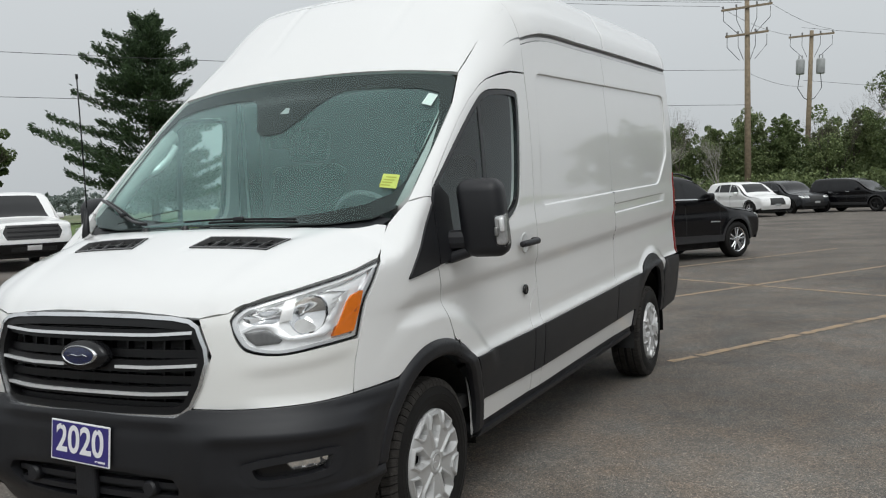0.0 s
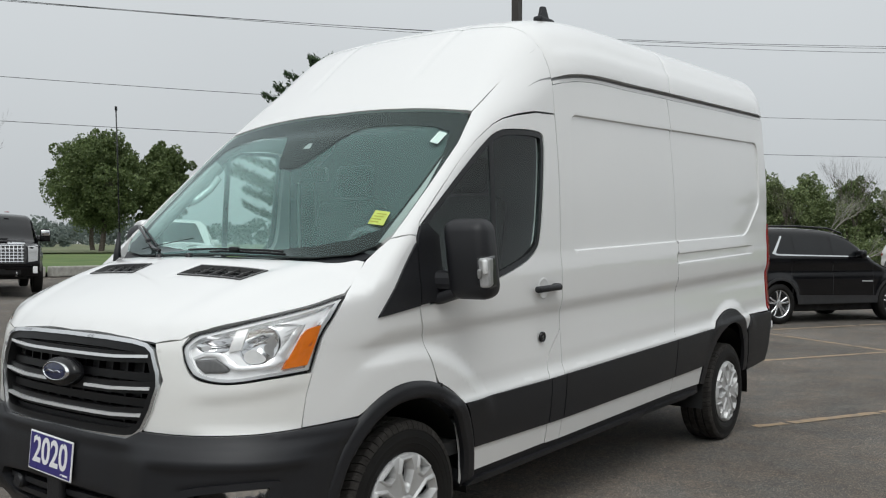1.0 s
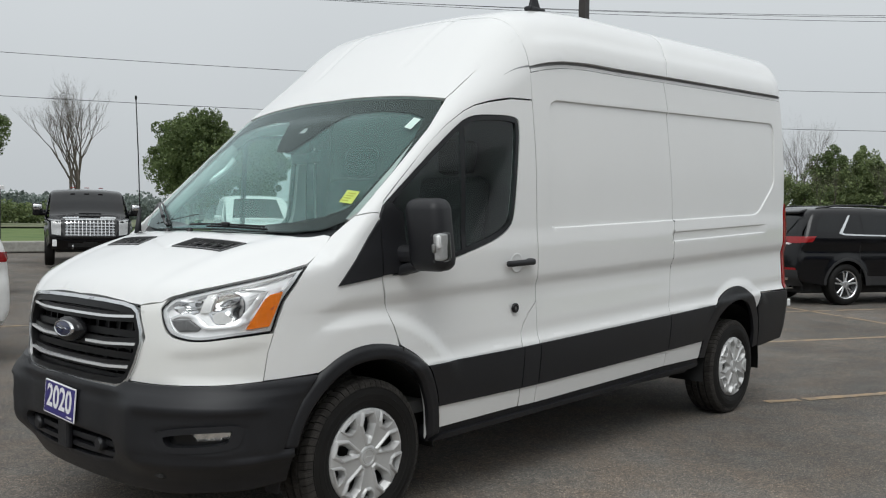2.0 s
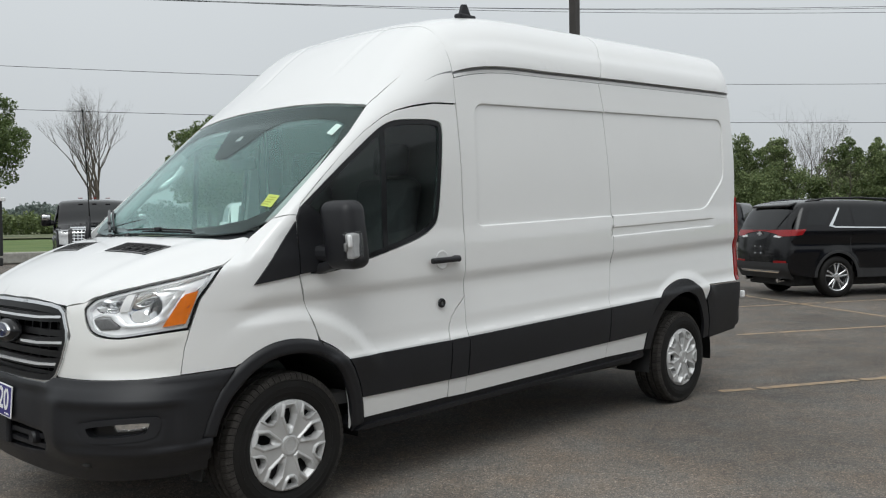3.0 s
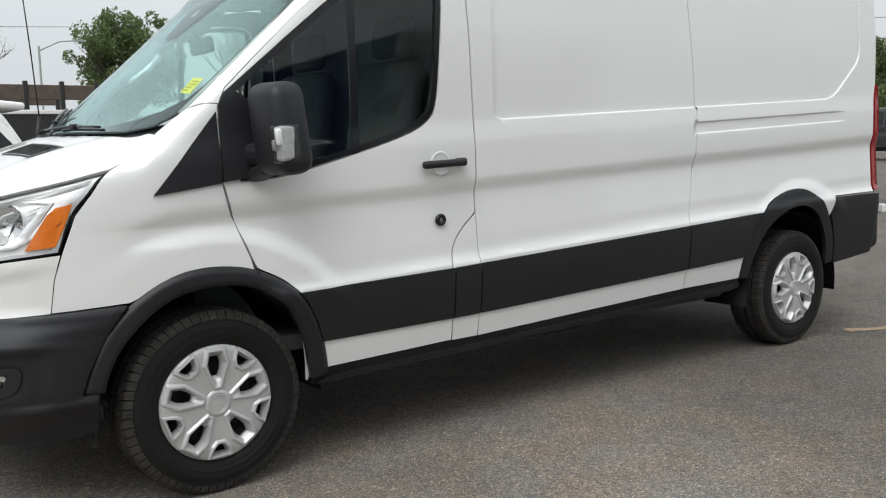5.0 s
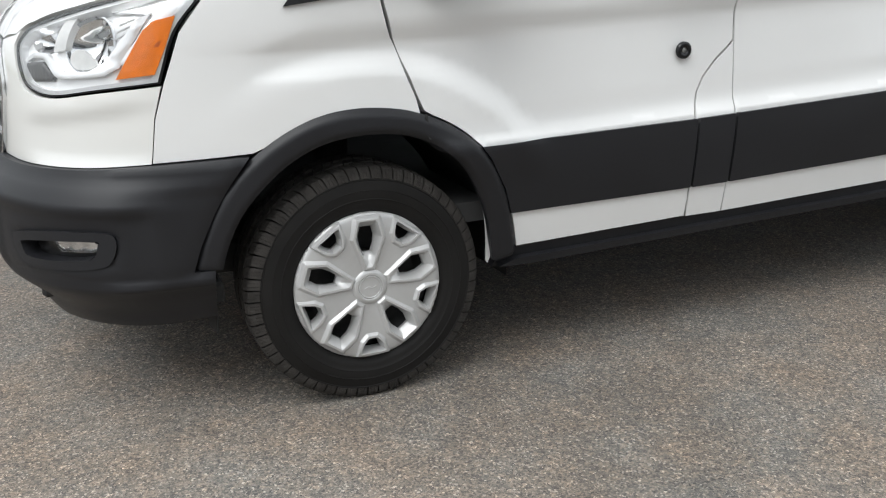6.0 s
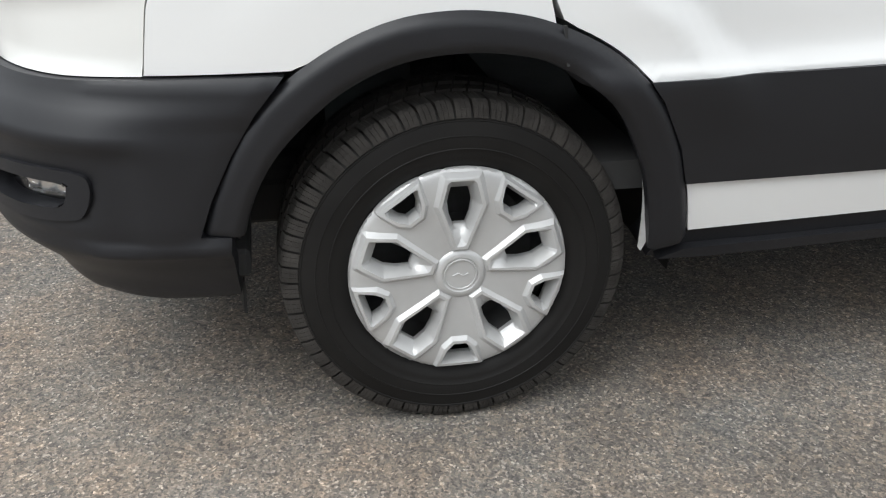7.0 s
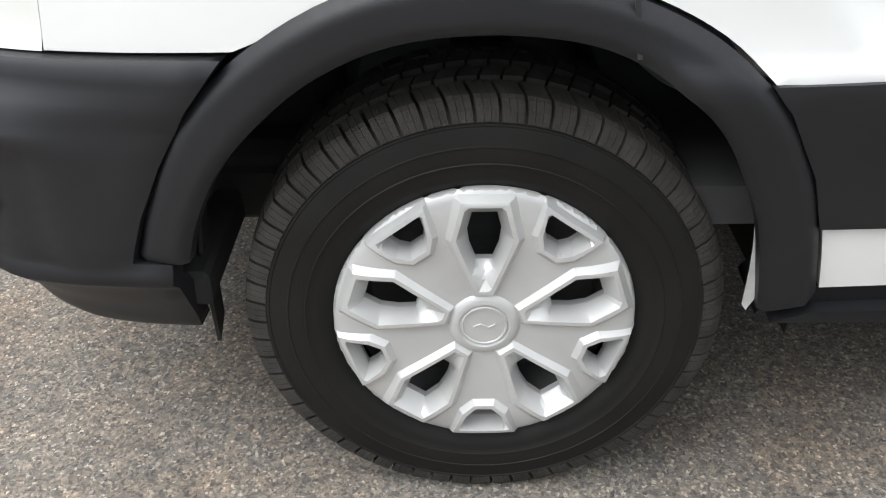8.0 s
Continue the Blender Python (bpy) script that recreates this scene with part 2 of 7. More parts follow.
def mesh_part(name, me, parent, label="", smooth=False, angle=None):
    if smooth or angle:
        me.polygons.foreach_set("use_smooth", [True] * len(me.polygons))
    if angle:
        me.set_sharp_from_angle(angle=radians(angle))
    ob = new(name, me)
    if parent:
        ob.parent = parent
    if label:
        ob["label"] = label
    return ob


def thing(name, label, category, m=None, group="", kind=""):
    ob = new(name)
    ob.empty_display_size = 0.2
    if m is not None:
        ob.matrix_world = m
    return tagged(ob, label, category, group, kind)


def dense(loop, res):
    out = []
    for a, b in zip(loop, loop[1:] + loop[:1]):
        k = max(1, int(math.ceil(math.dist(a, b) / res)))
        out += [(a[0] + (b[0] - a[0]) * i / k, a[1] + (b[1] - a[1]) * i / k) for i in range(k)]
    return out


def soften(loop, times=2, sharp=()):
    """Cuts the corners of a loop, but for those in sharp."""
    keep = [i in sharp for i in range(len(loop))]
    for _ in range(times):
        out, ok = [], []
        n = len(loop)
        for i in range(n):
            p, q, r = loop[i - 1], loop[i], loop[(i + 1) % n]
            if keep[i]:
                out.append(q), ok.append(True)
            else:
                out.append(tuple(q[k] + 0.25 * (p[k] - q[k]) for k in range(2))), ok.append(False)
                out.append(tuple(q[k] + 0.25 * (r[k] - q[k]) for k in range(2))), ok.append(False)
        loop, keep = out, ok
    return loop


def spline(pts, n):
    """A smooth open line through places, n steps between two of them."""
    q = [2 * Vector(pts[0]) - Vector(pts[1])] + [Vector(p) for p in pts] + [2 * Vector(pts[-1]) - Vector(pts[-2])]
    out = []
    for a, b, c, d in zip(q, q[1:], q[2:], q[3:]):
        for i in range(n):
            t = i / n
            out.append(tuple(0.5 * (2 * b + (c - a) * t + (2 * a - 5 * b + 4 * c - d) * t * t + (3 * b - a - 3 * c + d) * t ** 3)))
    return out + [tuple(pts[-1])]


def run(points, res):
    """An open line cut into short steps."""
    out = []
    for a, b in zip(points, points[1:]):
        k = max(1, int(math.ceil(math.dist(a, b) / res)))
        out += [(a[0] + (b[0] - a[0]) * i / k, a[1] + (b[1] - a[1]) * i / k) for i in range(k)]
    return out + [points[-1]]


def area(loop):
    return sum(a[0] * b[1] - b[0] * a[1] for a, b in zip(loop, loop[1:] + loop[:1])) / 2


def inset(loop, d):
    """The loop moved inwards by d."""
    if not d:
        return list(loop)
    s = 1 if area(loop) > 0 else -1
    out, n = [], len(loop)
    for i in range(n):
        p, q, r = (Vector(loop[k % n]) for k in (i - 1, i, i + 1))
        e1, e2 = (q - p), (r - q)
        if e1.length < 1e-9 or e2.length < 1e-9:
            out.append(tuple(q))
            continue
        n1, n2 = Vector((-e1.y, e1.x)).normalized() * s, Vector((-e2.y, e2.x)).normalized() * s
        h = n1 + n2
        h = h / max(0.35, h.dot(n1)) if h.length > 1e-6 else n1
        out.append(tuple(q + h * d))
    return out


def seg_dist(p, loop, closed=True):
    """Distance of plane points from a line of straight pieces."""
    a = np.array(loop)
    a, b = (a, np.roll(a, -1, 0)) if closed else (a[:-1], a[1:])
    out = np.full(len(p), 9.0)
    for s, e in zip(a, b):
        d = e - s
        t = np.clip(((p - s) @ d) / max(d @ d, 1e-12), 0, 1)
        out = np.minimum(out, np.hypot(*(p - s - t[:, None] * d).T))
    return out


def inside(pts, loop):
    x, y = pts[:, 0], pts[:, 1]
    a = np.array(loop)
    b = np.roll(a, -1, 0)
    c = np.zeros(len(pts), bool)
    for (x1, y1), (x2, y2) in zip(a, b):
        if y1 != y2:
            c ^= ((y1 > y) != (y2 > y)) & (x < (x2 - x1) * (y - y1) / (y2 - y1) + x1)
    return c


def sheet(loops, res, lines=(), open_lines=()):
    """Fills the first loop, less the others, with triangles about res wide. Returns points, triangles, and the loops' indices."""
    pts, edges, rings = [], [], []
    for lp in list(loops) + list(lines):
        k = len(pts)
        pts += [tuple(p) for p in lp]
        ids = list(range(k, k + len(lp)))
        edges += list(zip(ids, ids[1:] + ids[:1]))
        rings.append(ids)
    for lp in open_lines:
        k = len(pts)
        pts += [tuple(p) for p in lp]
        edges += [(i, i + 1) for i in range(k, k + len(lp) - 1)]
    a = np.array(loops[0])
    lo, hi = a.min(0), a.max(0)
    gx, gy = np.meshgrid(np.arange(lo[0] + res / 2, hi[0], res), np.arange(lo[1] + res / 2, hi[1], res * 0.87))
    gx[1::2] += res / 2
    g = np.stack([gx.ravel(), gy.ravel()], 1)
    keep = inside(g, loops[0])
    for h in loops[1:]:
        keep &= ~inside(g, h)
    g = g[keep]
    fine = [q for lp in open_lines for a_, b_ in zip(lp, lp[1:]) for q in ((a_[0] * 0.67 + b_[0] * 0.33, a_[1] * 0.67 + b_[1] * 0.33), (a_[0] * 0.33 + b_[0] * 0.67, a_[1] * 0.33 + b_[1] * 0.67))]
    brd = np.array(pts + fine)
    if len(g):
        near = np.full(len(g), 9.0)
        for i in range(0, len(brd), 200):
            near = np.minimum(near, np.sqrt(((g[:, None] - brd[None, i:i + 200]) ** 2).sum(-1)).min(1))
        g = g[near > res * 0.45]
    allp = [Vector(p) for p in pts] + [Vector(p) for p in g]
    vs, _, fs, ov, _, _ = geometry.delaunay_2d_cdt(allp, edges, [], 0, 1e-7)
    v = np.array([tuple(p) for p in vs])
    f = np.array(fs)
    c = v[f].mean(1)
    ok = inside(c, loops[0])
    for h in loops[1:]:
        ok &= ~inside(c, h)
    f = f[ok]
    back = {}
    for new_i, olds in enumerate(ov):
        for o in olds:
            back[o] = new_i
    p0 = v[f]
    cr = (p0[:, 1, 0] - p0[:, 0, 0]) * (p0[:, 2, 1] - p0[:, 0, 1]) - (p0[:, 1, 1] - p0[:, 0, 1]) * (p0[:, 2, 0] - p0[:, 0, 0])
    f = np.where(cr[:, None] < 0, f[:, ::-1], f)[np.abs(cr) > 2e-3 * res * res]
    return v, f, [[back[i] for i in r if i in back] for r in rings]


AXIS_Y, POL_Z = 0.6, 1.5
PD = Vector((0.72, -0.45, 0.53)).normalized()
PE1 = Vector((0.53, 0.85, 0.0)).normalized()
PE1 = (PE1 - PD * PE1.dot(PD)).normalized()
PE2 = PD.cross(PE1)


def flat(p, mode):
    """A place in the plane of a way of laying."""
    x, y, z = p
    if mode == "side":
        return y, z
    if mode == "top":
        return x, y
    if mode in ("front", "back"):
        return x, z
    if mode == "round":
        return math.atan2(x, AXIS_Y - y), z
    if mode == "over":
        return y, math.atan2(x, z - POL_Z)
    return Vector(p).dot(PE1), Vector(p).dot(PE2)


def rays(uv, mode):
    u, v = uv[:, 0], uv[:, 1]
    o, w = np.zeros((len(u), 3)), np.ones(len(u))
    if mode == "side":
        return np.stack([w * 1.6, u, v], 1), np.tile((-1.0, 0, 0), (len(u), 1))
    if mode == "top":
        return np.stack([u, v, w * 3.2], 1), np.tile((0, 0, -1.0), (len(u), 1))
    if mode == "front":
        return np.stack([u, w * -4, v], 1), np.tile((0, 1.0, 0), (len(u), 1))
    if mode == "back":
        return np.stack([u, w * 6.5, v], 1), np.tile((0, -1.0, 0), (len(u), 1))
    if mode == "round":
        d = np.stack([np.sin(u), -np.cos(u), 0 * u], 1)
        return np.stack([0 * u, w * AXIS_Y, v], 1) + 2.6 * d, -d
    if mode == "over":
        d = np.stack([np.sin(v), 0 * u, np.cos(v)], 1)
        return np.stack([0 * u, u, w * POL_Z], 1) + 2.2 * d, -d
    o = u[:, None] * np.array(PE1) + v[:, None] * np.array(PE2) + 4.5 * np.array(PD)
    return o, np.tile(-np.array(PD), (len(u), 1))


def meet(o, d, field):
    """Where rays from outside first meet the form, and its normals there."""
    s = np.zeros(len(o))
    for k in range(66):
        p = o + d * s[:, None]
        g = field(p[:, 0], p[:, 1], p[:, 2])
        s += np.clip(g, -0.4, 0.6) * (0.75 if k < 32 else 0.3)
    p = o + d * s[:, None]
    e = 1e-3
    n = np.stack([field(*(p + e * k).T) - field(*(p - e * k).T) for k in np.eye(3)], 1)
    n /= np.maximum(np.linalg.norm(n, axis=1), 1e-9)[:, None]
    return p, n


def patch(name, loops, mode, material, parent, off=0.0, depth=0.02, res=0.035, gap=0.0025, edge=0.003, label="", mirror=False, field=None, shape=None, lines=()):
    """A panel laid on the form: the first loop is its outline (places or plane points), the rest are holes. depth: how far its rim turns in."""
    field = field or form
    flats = [[flat(p, mode) if len(p) == 3 else tuple(p) for p in lp] for lp in loops]
    flats = [inset(lp, gap if i == 0 else -gap) for i, lp in enumerate(flats)]
    flats = [dense(lp, res) for lp in flats]
    v, f, rings = sheet(flats, res, open_lines=[run(lp, res) for lp in lines])
    o, d = rays(v, mode)
    p, n = meet(o, d, field)
    # rays that pass the form by lay no skin
    keep = np.abs(field(p[:, 0], p[:, 1], p[:, 2])) < 0.06
    if shape is not None:
        p = p + n * shape(p)[:, None]
    f = [t for t in f if keep[list(t)].all()]
    top = p + n * off
    flip = mode in ("back", "over")
    verts, faces = [], []
    for r in rings:
        top[r] -= n[r] * edge
    verts += [tuple(q) for q in top]
    faces += [tuple(int(i) for i in t) for t in f]
    for k, r in enumerate(rings):
        b0 = len(verts)
        m = len(r)
        verts += [tuple(top[i]) for i in r]
        verts += [tuple(top[i] - n[i] * depth) for i in r]
        for i in range(m):
            j = (i + 1) % m
            if keep[r[i]] and keep[r[j]]:
                faces.append((b0 + i, b0 + m + i, b0 + m + j, b0 + j))
    me = bpy.data.meshes.new(name)
    if mirror:
        verts = [(-x, y, z) for x, y, z in verts]
    me.from_pydata(verts, [], faces)
    me.materials.append(material)
    bm = bmesh.new()
    bm.from_mesh(me)
    if not keep.all():
        bmesh.ops.delete(bm, geom=[q for q in bm.verts if not q.link_faces], context="VERTS")
    bmesh.ops.recalc_face_normals(bm, faces=bm.faces)
    bm.normal_update()
    # the outer skin must look outwards
    k = len(f) // 2
    bm.faces.ensure_lookup_table()
    c = bm.faces[k]
    q = c.calc_center_median()
    nn = n[f[k][0]] * np.array([-1 if mirror else 1, 1, 1])
    if c.normal.dot(Vector(nn)) < 0:
        bmesh.ops.reverse_faces(bm, faces=bm.faces)
    for fc in bm.faces:
        fc.smooth = True
    bm.to_mesh(me)
    bm.free()
    if shape is None and keep.all():
        # the skin takes its shading from the form itself
        nv = np.zeros((len(me.vertices), 3))
        nv[:len(n)] = n * np.array([-1 if mirror else 1, 1, 1])
        me.normals_split_custom_set_from_vertices([tuple(q) for q in nv.tolist()])
    ob = new(name, me)
    ob.parent = parent
    if label:
        ob["label"] = label
    return ob


def pair(name, *args, **kw):
    a = patch(name, *args, **kw)
    b = patch(name, *args, mirror=True, **kw)
    return a, b


def block(size, bevel=0.0, seg=2, m=None):
    """A bmesh box with rounded edges."""
    bm = bmesh.new()
    bmesh.ops.create_cube(bm, size=1, matrix=Matrix.Diagonal((*size, 1)))
    if bevel:
        bmesh.ops.bevel(bm, geom=list(bm.edges), offset=bevel, segments=seg, profile=0.5, affect="EDGES")
    if m is not None:
        bmesh.ops.transform(bm, matrix=m, verts=bm.verts)
    return bm


def rod(points, radius, sides=8, radii=None):
    """A bmesh tube through places."""
    bm = bmesh.new()
    pts = [Vector(p) for p in points]
    rings = []
    for i, p in enumerate(pts):
        a, b = pts[max(0, i - 1)], pts[min(len(pts) - 1, i + 1)]
        t = (b - a).normalized()
        s = t.cross(Vector((0, 0, 1)) if abs(t.z) < 0.9 else Vector((1, 0, 0))).normalized()
        u = s.cross(t)
        r = radii[i] if radii else radius
        rings.append([bm.verts.new(p + (s * math.cos(k * math.tau / sides) + u * math.sin(k * math.tau / sides)) * r) for k in range(sides)])
    for a, b in zip(rings, rings[1:]):
        for k in range(sides):
            bm.faces.new((a[k], a[(k + 1) % sides], b[(k + 1) % sides], b[k]))
    bm.faces.new(rings[0][::-1])
    bm.faces.new(rings[-1])
    bmesh.ops.recalc_face_normals(bm, faces=bm.faces)
    return bm


def lathe(profile, seg=64, axis="x"):
    """Turns (along, radius) points about an axis."""
    bm = bmesh.new()
    rings = []
    for a, r in profile:
        ring = []
        for k in range(seg):
            c, s = math.cos(k * math.tau / seg) * r, math.sin(k * math.tau / seg) * r
            ring.append(bm.verts.new((a, c, s) if axis == "x" else (c, s, a) if axis == "z" else (c, a, s)))
        rings.append(ring)
    for a, b in zip(rings, rings[1:]):
        for k in range(seg):
            bm.faces.new((a[k], a[(k + 1) % seg], b[(k + 1) % seg], b[k]))
    bmesh.ops.recalc_face_normals(bm, faces=bm.faces)
    return bm


def join(*bms):
    """Several bmeshes as one."""
    out = bmesh.new()
    for b in bms:
        me = bpy.data.meshes.new("tmp")
        b.to_mesh(me)
        b.free()
        out.from_mesh(me)
        bpy.data.meshes.remove(me)
    return out


def prism(loop, depth, m=None, bevel=0.0):
    """A flat outline in x, y given thickness along z (0 to depth)."""
    bm = bmesh.new()
    lo = [bm.verts.new((x, y, 0)) for x, y in loop]
    hi = [bm.verts.new((x, y, depth)) for x, y in loop]
    n = len(loop)
    bm.faces.new(lo[::-1]), bm.faces.new(hi)
    for i in range(n):
        bm.faces.new((lo[i], lo[(i + 1) % n], hi[(i + 1) % n], hi[i]))
    bmesh.ops.recalc_face_normals(bm, faces=bm.faces)
    if bevel:
        bmesh.ops.bevel(bm, geom=[e for e in bm.edges if abs(e.verts[0].co.z - e.verts[1].co.z) < 1e-6], offset=bevel, segments=2, profile=0.5, affect="EDGES")
    if m is not None:
        bmesh.ops.transform(bm, matrix=m, verts=bm.verts)
    return bm


# ---- ground ----
def asphalt():
    m = bpy.data.materials.new("worn_asphalt")
    m.use_nodes = True
    n, l = m.node_tree.nodes, m.node_tree.links
    b = n["Principled BSDF"]
    tc = n.new("ShaderNodeTexCoord")

    def noise_(scale, detail=6, rough=0.6):
        t = n.new("ShaderNodeTexNoise")
        t.inputs["Scale"].default_value, t.inputs["Detail"].default_value, t.inputs["Roughness"].default_value = scale, detail, rough
        l.new(tc.outputs["Object"], t.inputs["Vector"])
        return t

    def ramp_(src, *stops):
        r = n.new("ShaderNodeValToRGB")
        els = r.color_ramp.elements
        els[0].position, els[0].color = stops[0][0], (*stops[0][1], 1)
        els[1].position, els[1].color = stops[-1][0], (*stops[-1][1], 1)
        for p, c in stops[1:-1]:
            els.new(p).color = (*c, 1)
        l.new(src, r.inputs[0])
        return r.outputs[0]

    def mix_(kind, a, b_, f):
        x = n.new("ShaderNodeMix")
        x.data_type, x.blend_type = "RGBA", kind
        x.inputs["Factor"].default_value = f
        l.new(a, x.inputs["A"]), l.new(b_, x.inputs["B"])
        return x.outputs["Result"]

    big = ramp_(noise_(0.55, 5).outputs[0], (0.35, (0.101, 0.098, 0.094)), (0.52, (0.142, 0.137, 0.130)), (0.68, (0.176, 0.170, 0.161)))
    mid_ = ramp_(noise_(4.5, 6).outputs[0], (0.3, (0.84, 0.84, 0.84)), (0.7, (1.0, 1.0, 1.0)))
    warp = n.new("ShaderNodeVectorMath")
    warp.operation = "MULTIPLY_ADD"
    l.new(noise_(140, 3).outputs["Color"], warp.inputs[0])
    warp.inputs[1].default_value = (0.006, 0.006, 0.006)
    l.new(tc.outputs["Object"], warp.inputs[2])

    def cells(scale):
        v = n.new("ShaderNodeTexVoronoi")
        v.inputs["Scale"].default_value = scale
        l.new(warp.outputs[0], v.inputs["Vector"])
        c = n.new("ShaderNodeSeparateColor")
        l.new(v.outputs["Color"], c.inputs[0])
        return v, c

    vor, sepc = cells(190)
    stone = ramp_(sepc.outputs[0], (0.0, (0.42, 0.42, 0.42)), (0.30, (0.75, 0.74, 0.72)), (0.62, (1.0, 0.96, 0.91)), (0.80, (1.25, 1.14, 1.03)), (0.93, (1.55, 1.48, 1.40)), (1.0, (2.5, 2.4, 2.25)))
    vor2, sep2 = cells(75)
    stone2 = ramp_(sep2.outputs[1], (0.0, (0.70, 0.70, 0.72)), (0.4, (0.95, 0.95, 0.95)), (0.8, (1.08, 1.04, 1.0)), (1.0, (1.4, 1.3, 1.2)))
    grit = ramp_(noise_(420, 2).outputs[0], (0.30, (0.62, 0.62, 0.62)), (0.5, (1.0, 1.0, 1.0)), (0.72, (1.45, 1.42, 1.38)))
    tint = ramp_(noise_(2.6, 4).outputs[0], (0.35, (0.97, 1.0, 1.03)), (0.65, (1.07, 0.99, 0.93)))
    col = mix_("MULTIPLY", mix_("MULTIPLY", big, mid_, 1.0), stone, 0.85)
    col = mix_("MULTIPLY", mix_("MULTIPLY", mix_("MULTIPLY", col, stone2, 0.8), grit, 0.8), tint, 1.0)
    # a pale ragged patch: wear, plus ground brightness lifted in the colour beside the van
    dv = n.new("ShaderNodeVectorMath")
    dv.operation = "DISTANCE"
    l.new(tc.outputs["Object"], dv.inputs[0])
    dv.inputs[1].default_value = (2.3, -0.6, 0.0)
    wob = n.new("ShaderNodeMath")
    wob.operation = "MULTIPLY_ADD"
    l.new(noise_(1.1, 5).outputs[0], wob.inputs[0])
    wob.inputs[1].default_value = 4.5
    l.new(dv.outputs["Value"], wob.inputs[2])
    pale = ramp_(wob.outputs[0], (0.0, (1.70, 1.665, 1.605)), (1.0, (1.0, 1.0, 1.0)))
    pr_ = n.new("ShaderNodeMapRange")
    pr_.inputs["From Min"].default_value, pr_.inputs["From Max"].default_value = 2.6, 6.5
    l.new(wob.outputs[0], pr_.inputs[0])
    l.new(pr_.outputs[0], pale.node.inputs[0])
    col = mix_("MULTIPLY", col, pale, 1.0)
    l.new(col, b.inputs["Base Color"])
    b.inputs["Roughness"].default_value = 0.93
    b.inputs["Specular IOR Level"].default_value = 0.25
    bp = n.new("ShaderNodeBump")
    bp.inputs["Strength"].default_value, bp.inputs["Distance"].default_value = 0.45, 0.004
    l.new(noise_(260, 3).outputs[0], bp.inputs["Height"])
    l.new(bp.outputs[0], b.inputs["Normal"])
    return m


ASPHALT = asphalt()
GZ = -0.008


def gz(x):
    """Height of the ground: level round the van, rising gently to the west."""
    return GZ + 0.0125 * max(0.0, -x - 3.0) - 0.0125 * max(0.0, -x - 27.0)


gb = bmesh.new()
cols = [[gb.verts.new((x, y, gz(x))) for y in (-160, 70)] for x in (-60, -31.5, -12, -3, 3, 260)]
for a_, b_ in zip(cols, cols[1:]):
    gb.faces.new((a_[0], b_[0], b_[1], a_[1]))
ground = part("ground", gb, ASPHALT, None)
tagged(ground, "worn grey asphalt of a dealer's lot", "ground", kind="structure")


# ---- the van ----
van = thing("cargo_van", "white high-roof cargo van with black mouldings parked on asphalt", "van")


def arcs(pts, times=2):
    """An open line with its corners cut."""
    for _ in range(times):
        pts = [pts[0]] + [q for a, b in zip(pts, pts[1:]) for q in (tuple(a[k] * 0.75 + b[k] * 0.25 for k in range(len(a))), tuple(a[k] * 0.25 + b[k] * 0.75 for k in range(len(a))))] + [pts[-1]]
    return pts


# outlines on the flank: y, z
ARCH_OUT = [(-0.487, 0.468), (-0.465, 0.537), (-0.428, 0.616), (-0.382, 0.691), (-0.314, 0.757), (-0.216, 0.822), (-0.121, 0.859), (-0.024, 0.870), (0.074, 0.862), (0.139, 0.848), (0.228, 0.812), (0.301, 0.766), (0.370, 0.693), (0.423, 0.595), (0.448, 0.500), (0.468, 0.400)]
ARCH_IN = [(-0.408, 0.462), (-0.394, 0.515), (-0.352, 0.603), (-0.287, 0.675), (-0.216, 0.735), (-0.123, 0.780), (-0.025, 0.795), (0.075, 0.790), (0.152, 0.772), (0.224, 0.730), (0.284, 0.677), (0.327, 0.601), (0.360, 0.527), (0.380, 0.430), (0.388, 0.372)]
RARCH_OUT = [(3.19, 0.465), (3.205, 0.60), (3.262, 0.742), (3.370, 0.868), (3.546, 0.947), (3.70, 0.965), (3.83, 0.945), (3.97, 0.865), (4.075, 0.74), (4.135, 0.60), (4.165, 0.47)]
RARCH_IN = [(3.27, 0.46), (3.29, 0.58), (3.36, 0.70), (3.47, 0.80), (3.60, 0.85), (3.74, 0.862), (3.88, 0.82), (3.97, 0.735), (4.05, 0.60), (4.08, 0.46)]
WINDOW = soften([(0.10, 1.505), (0.35, 1.705), (0.612, 1.912), (0.70, 1.958), (0.80, 1.976), (1.045, 1.990), (1.088, 1.955), (1.065, 1.70), (1.038, 1.44), (0.985, 1.382), (0.86, 1.325), (0.426, 1.211), (0.26, 1.178), (0.13, 1.175)], 2, (0, 13))
ARCH_OUT, ARCH_IN, RARCH_OUT, RARCH_IN = (arcs(a_) for a_ in (ARCH_OUT, ARCH_IN, RARCH_OUT, RARCH_IN))
IO = [i for i, q in enumerate(ARCH_OUT) if q[0] > 0.18][0]
II = [i for i, q in enumerate(ARCH_IN) if q[0] > 0.18][0]
DOOR = [(0.055, 1.165), (0.088, 1.043), (0.147, 0.885), (0.166, 0.842)] + ARCH_OUT[IO:] + [(1.10, 0.417), (1.092, 0.766), (1.10, 0.80), (1.106, 0.83), (1.128, 0.875), (1.175, 0.925), (1.222, 0.962), (1.245, 0.985), (1.240, 1.40), (1.225, 1.80), (1.205, 2.095), (1.02, 2.085), (0.85, 2.053), (0.74, 2.025), (0.66, 1.99), (0.53, 1.908), (0.40, 1.805), (0.20, 1.622), (0.09, 1.52), (0.062, 1.46)]


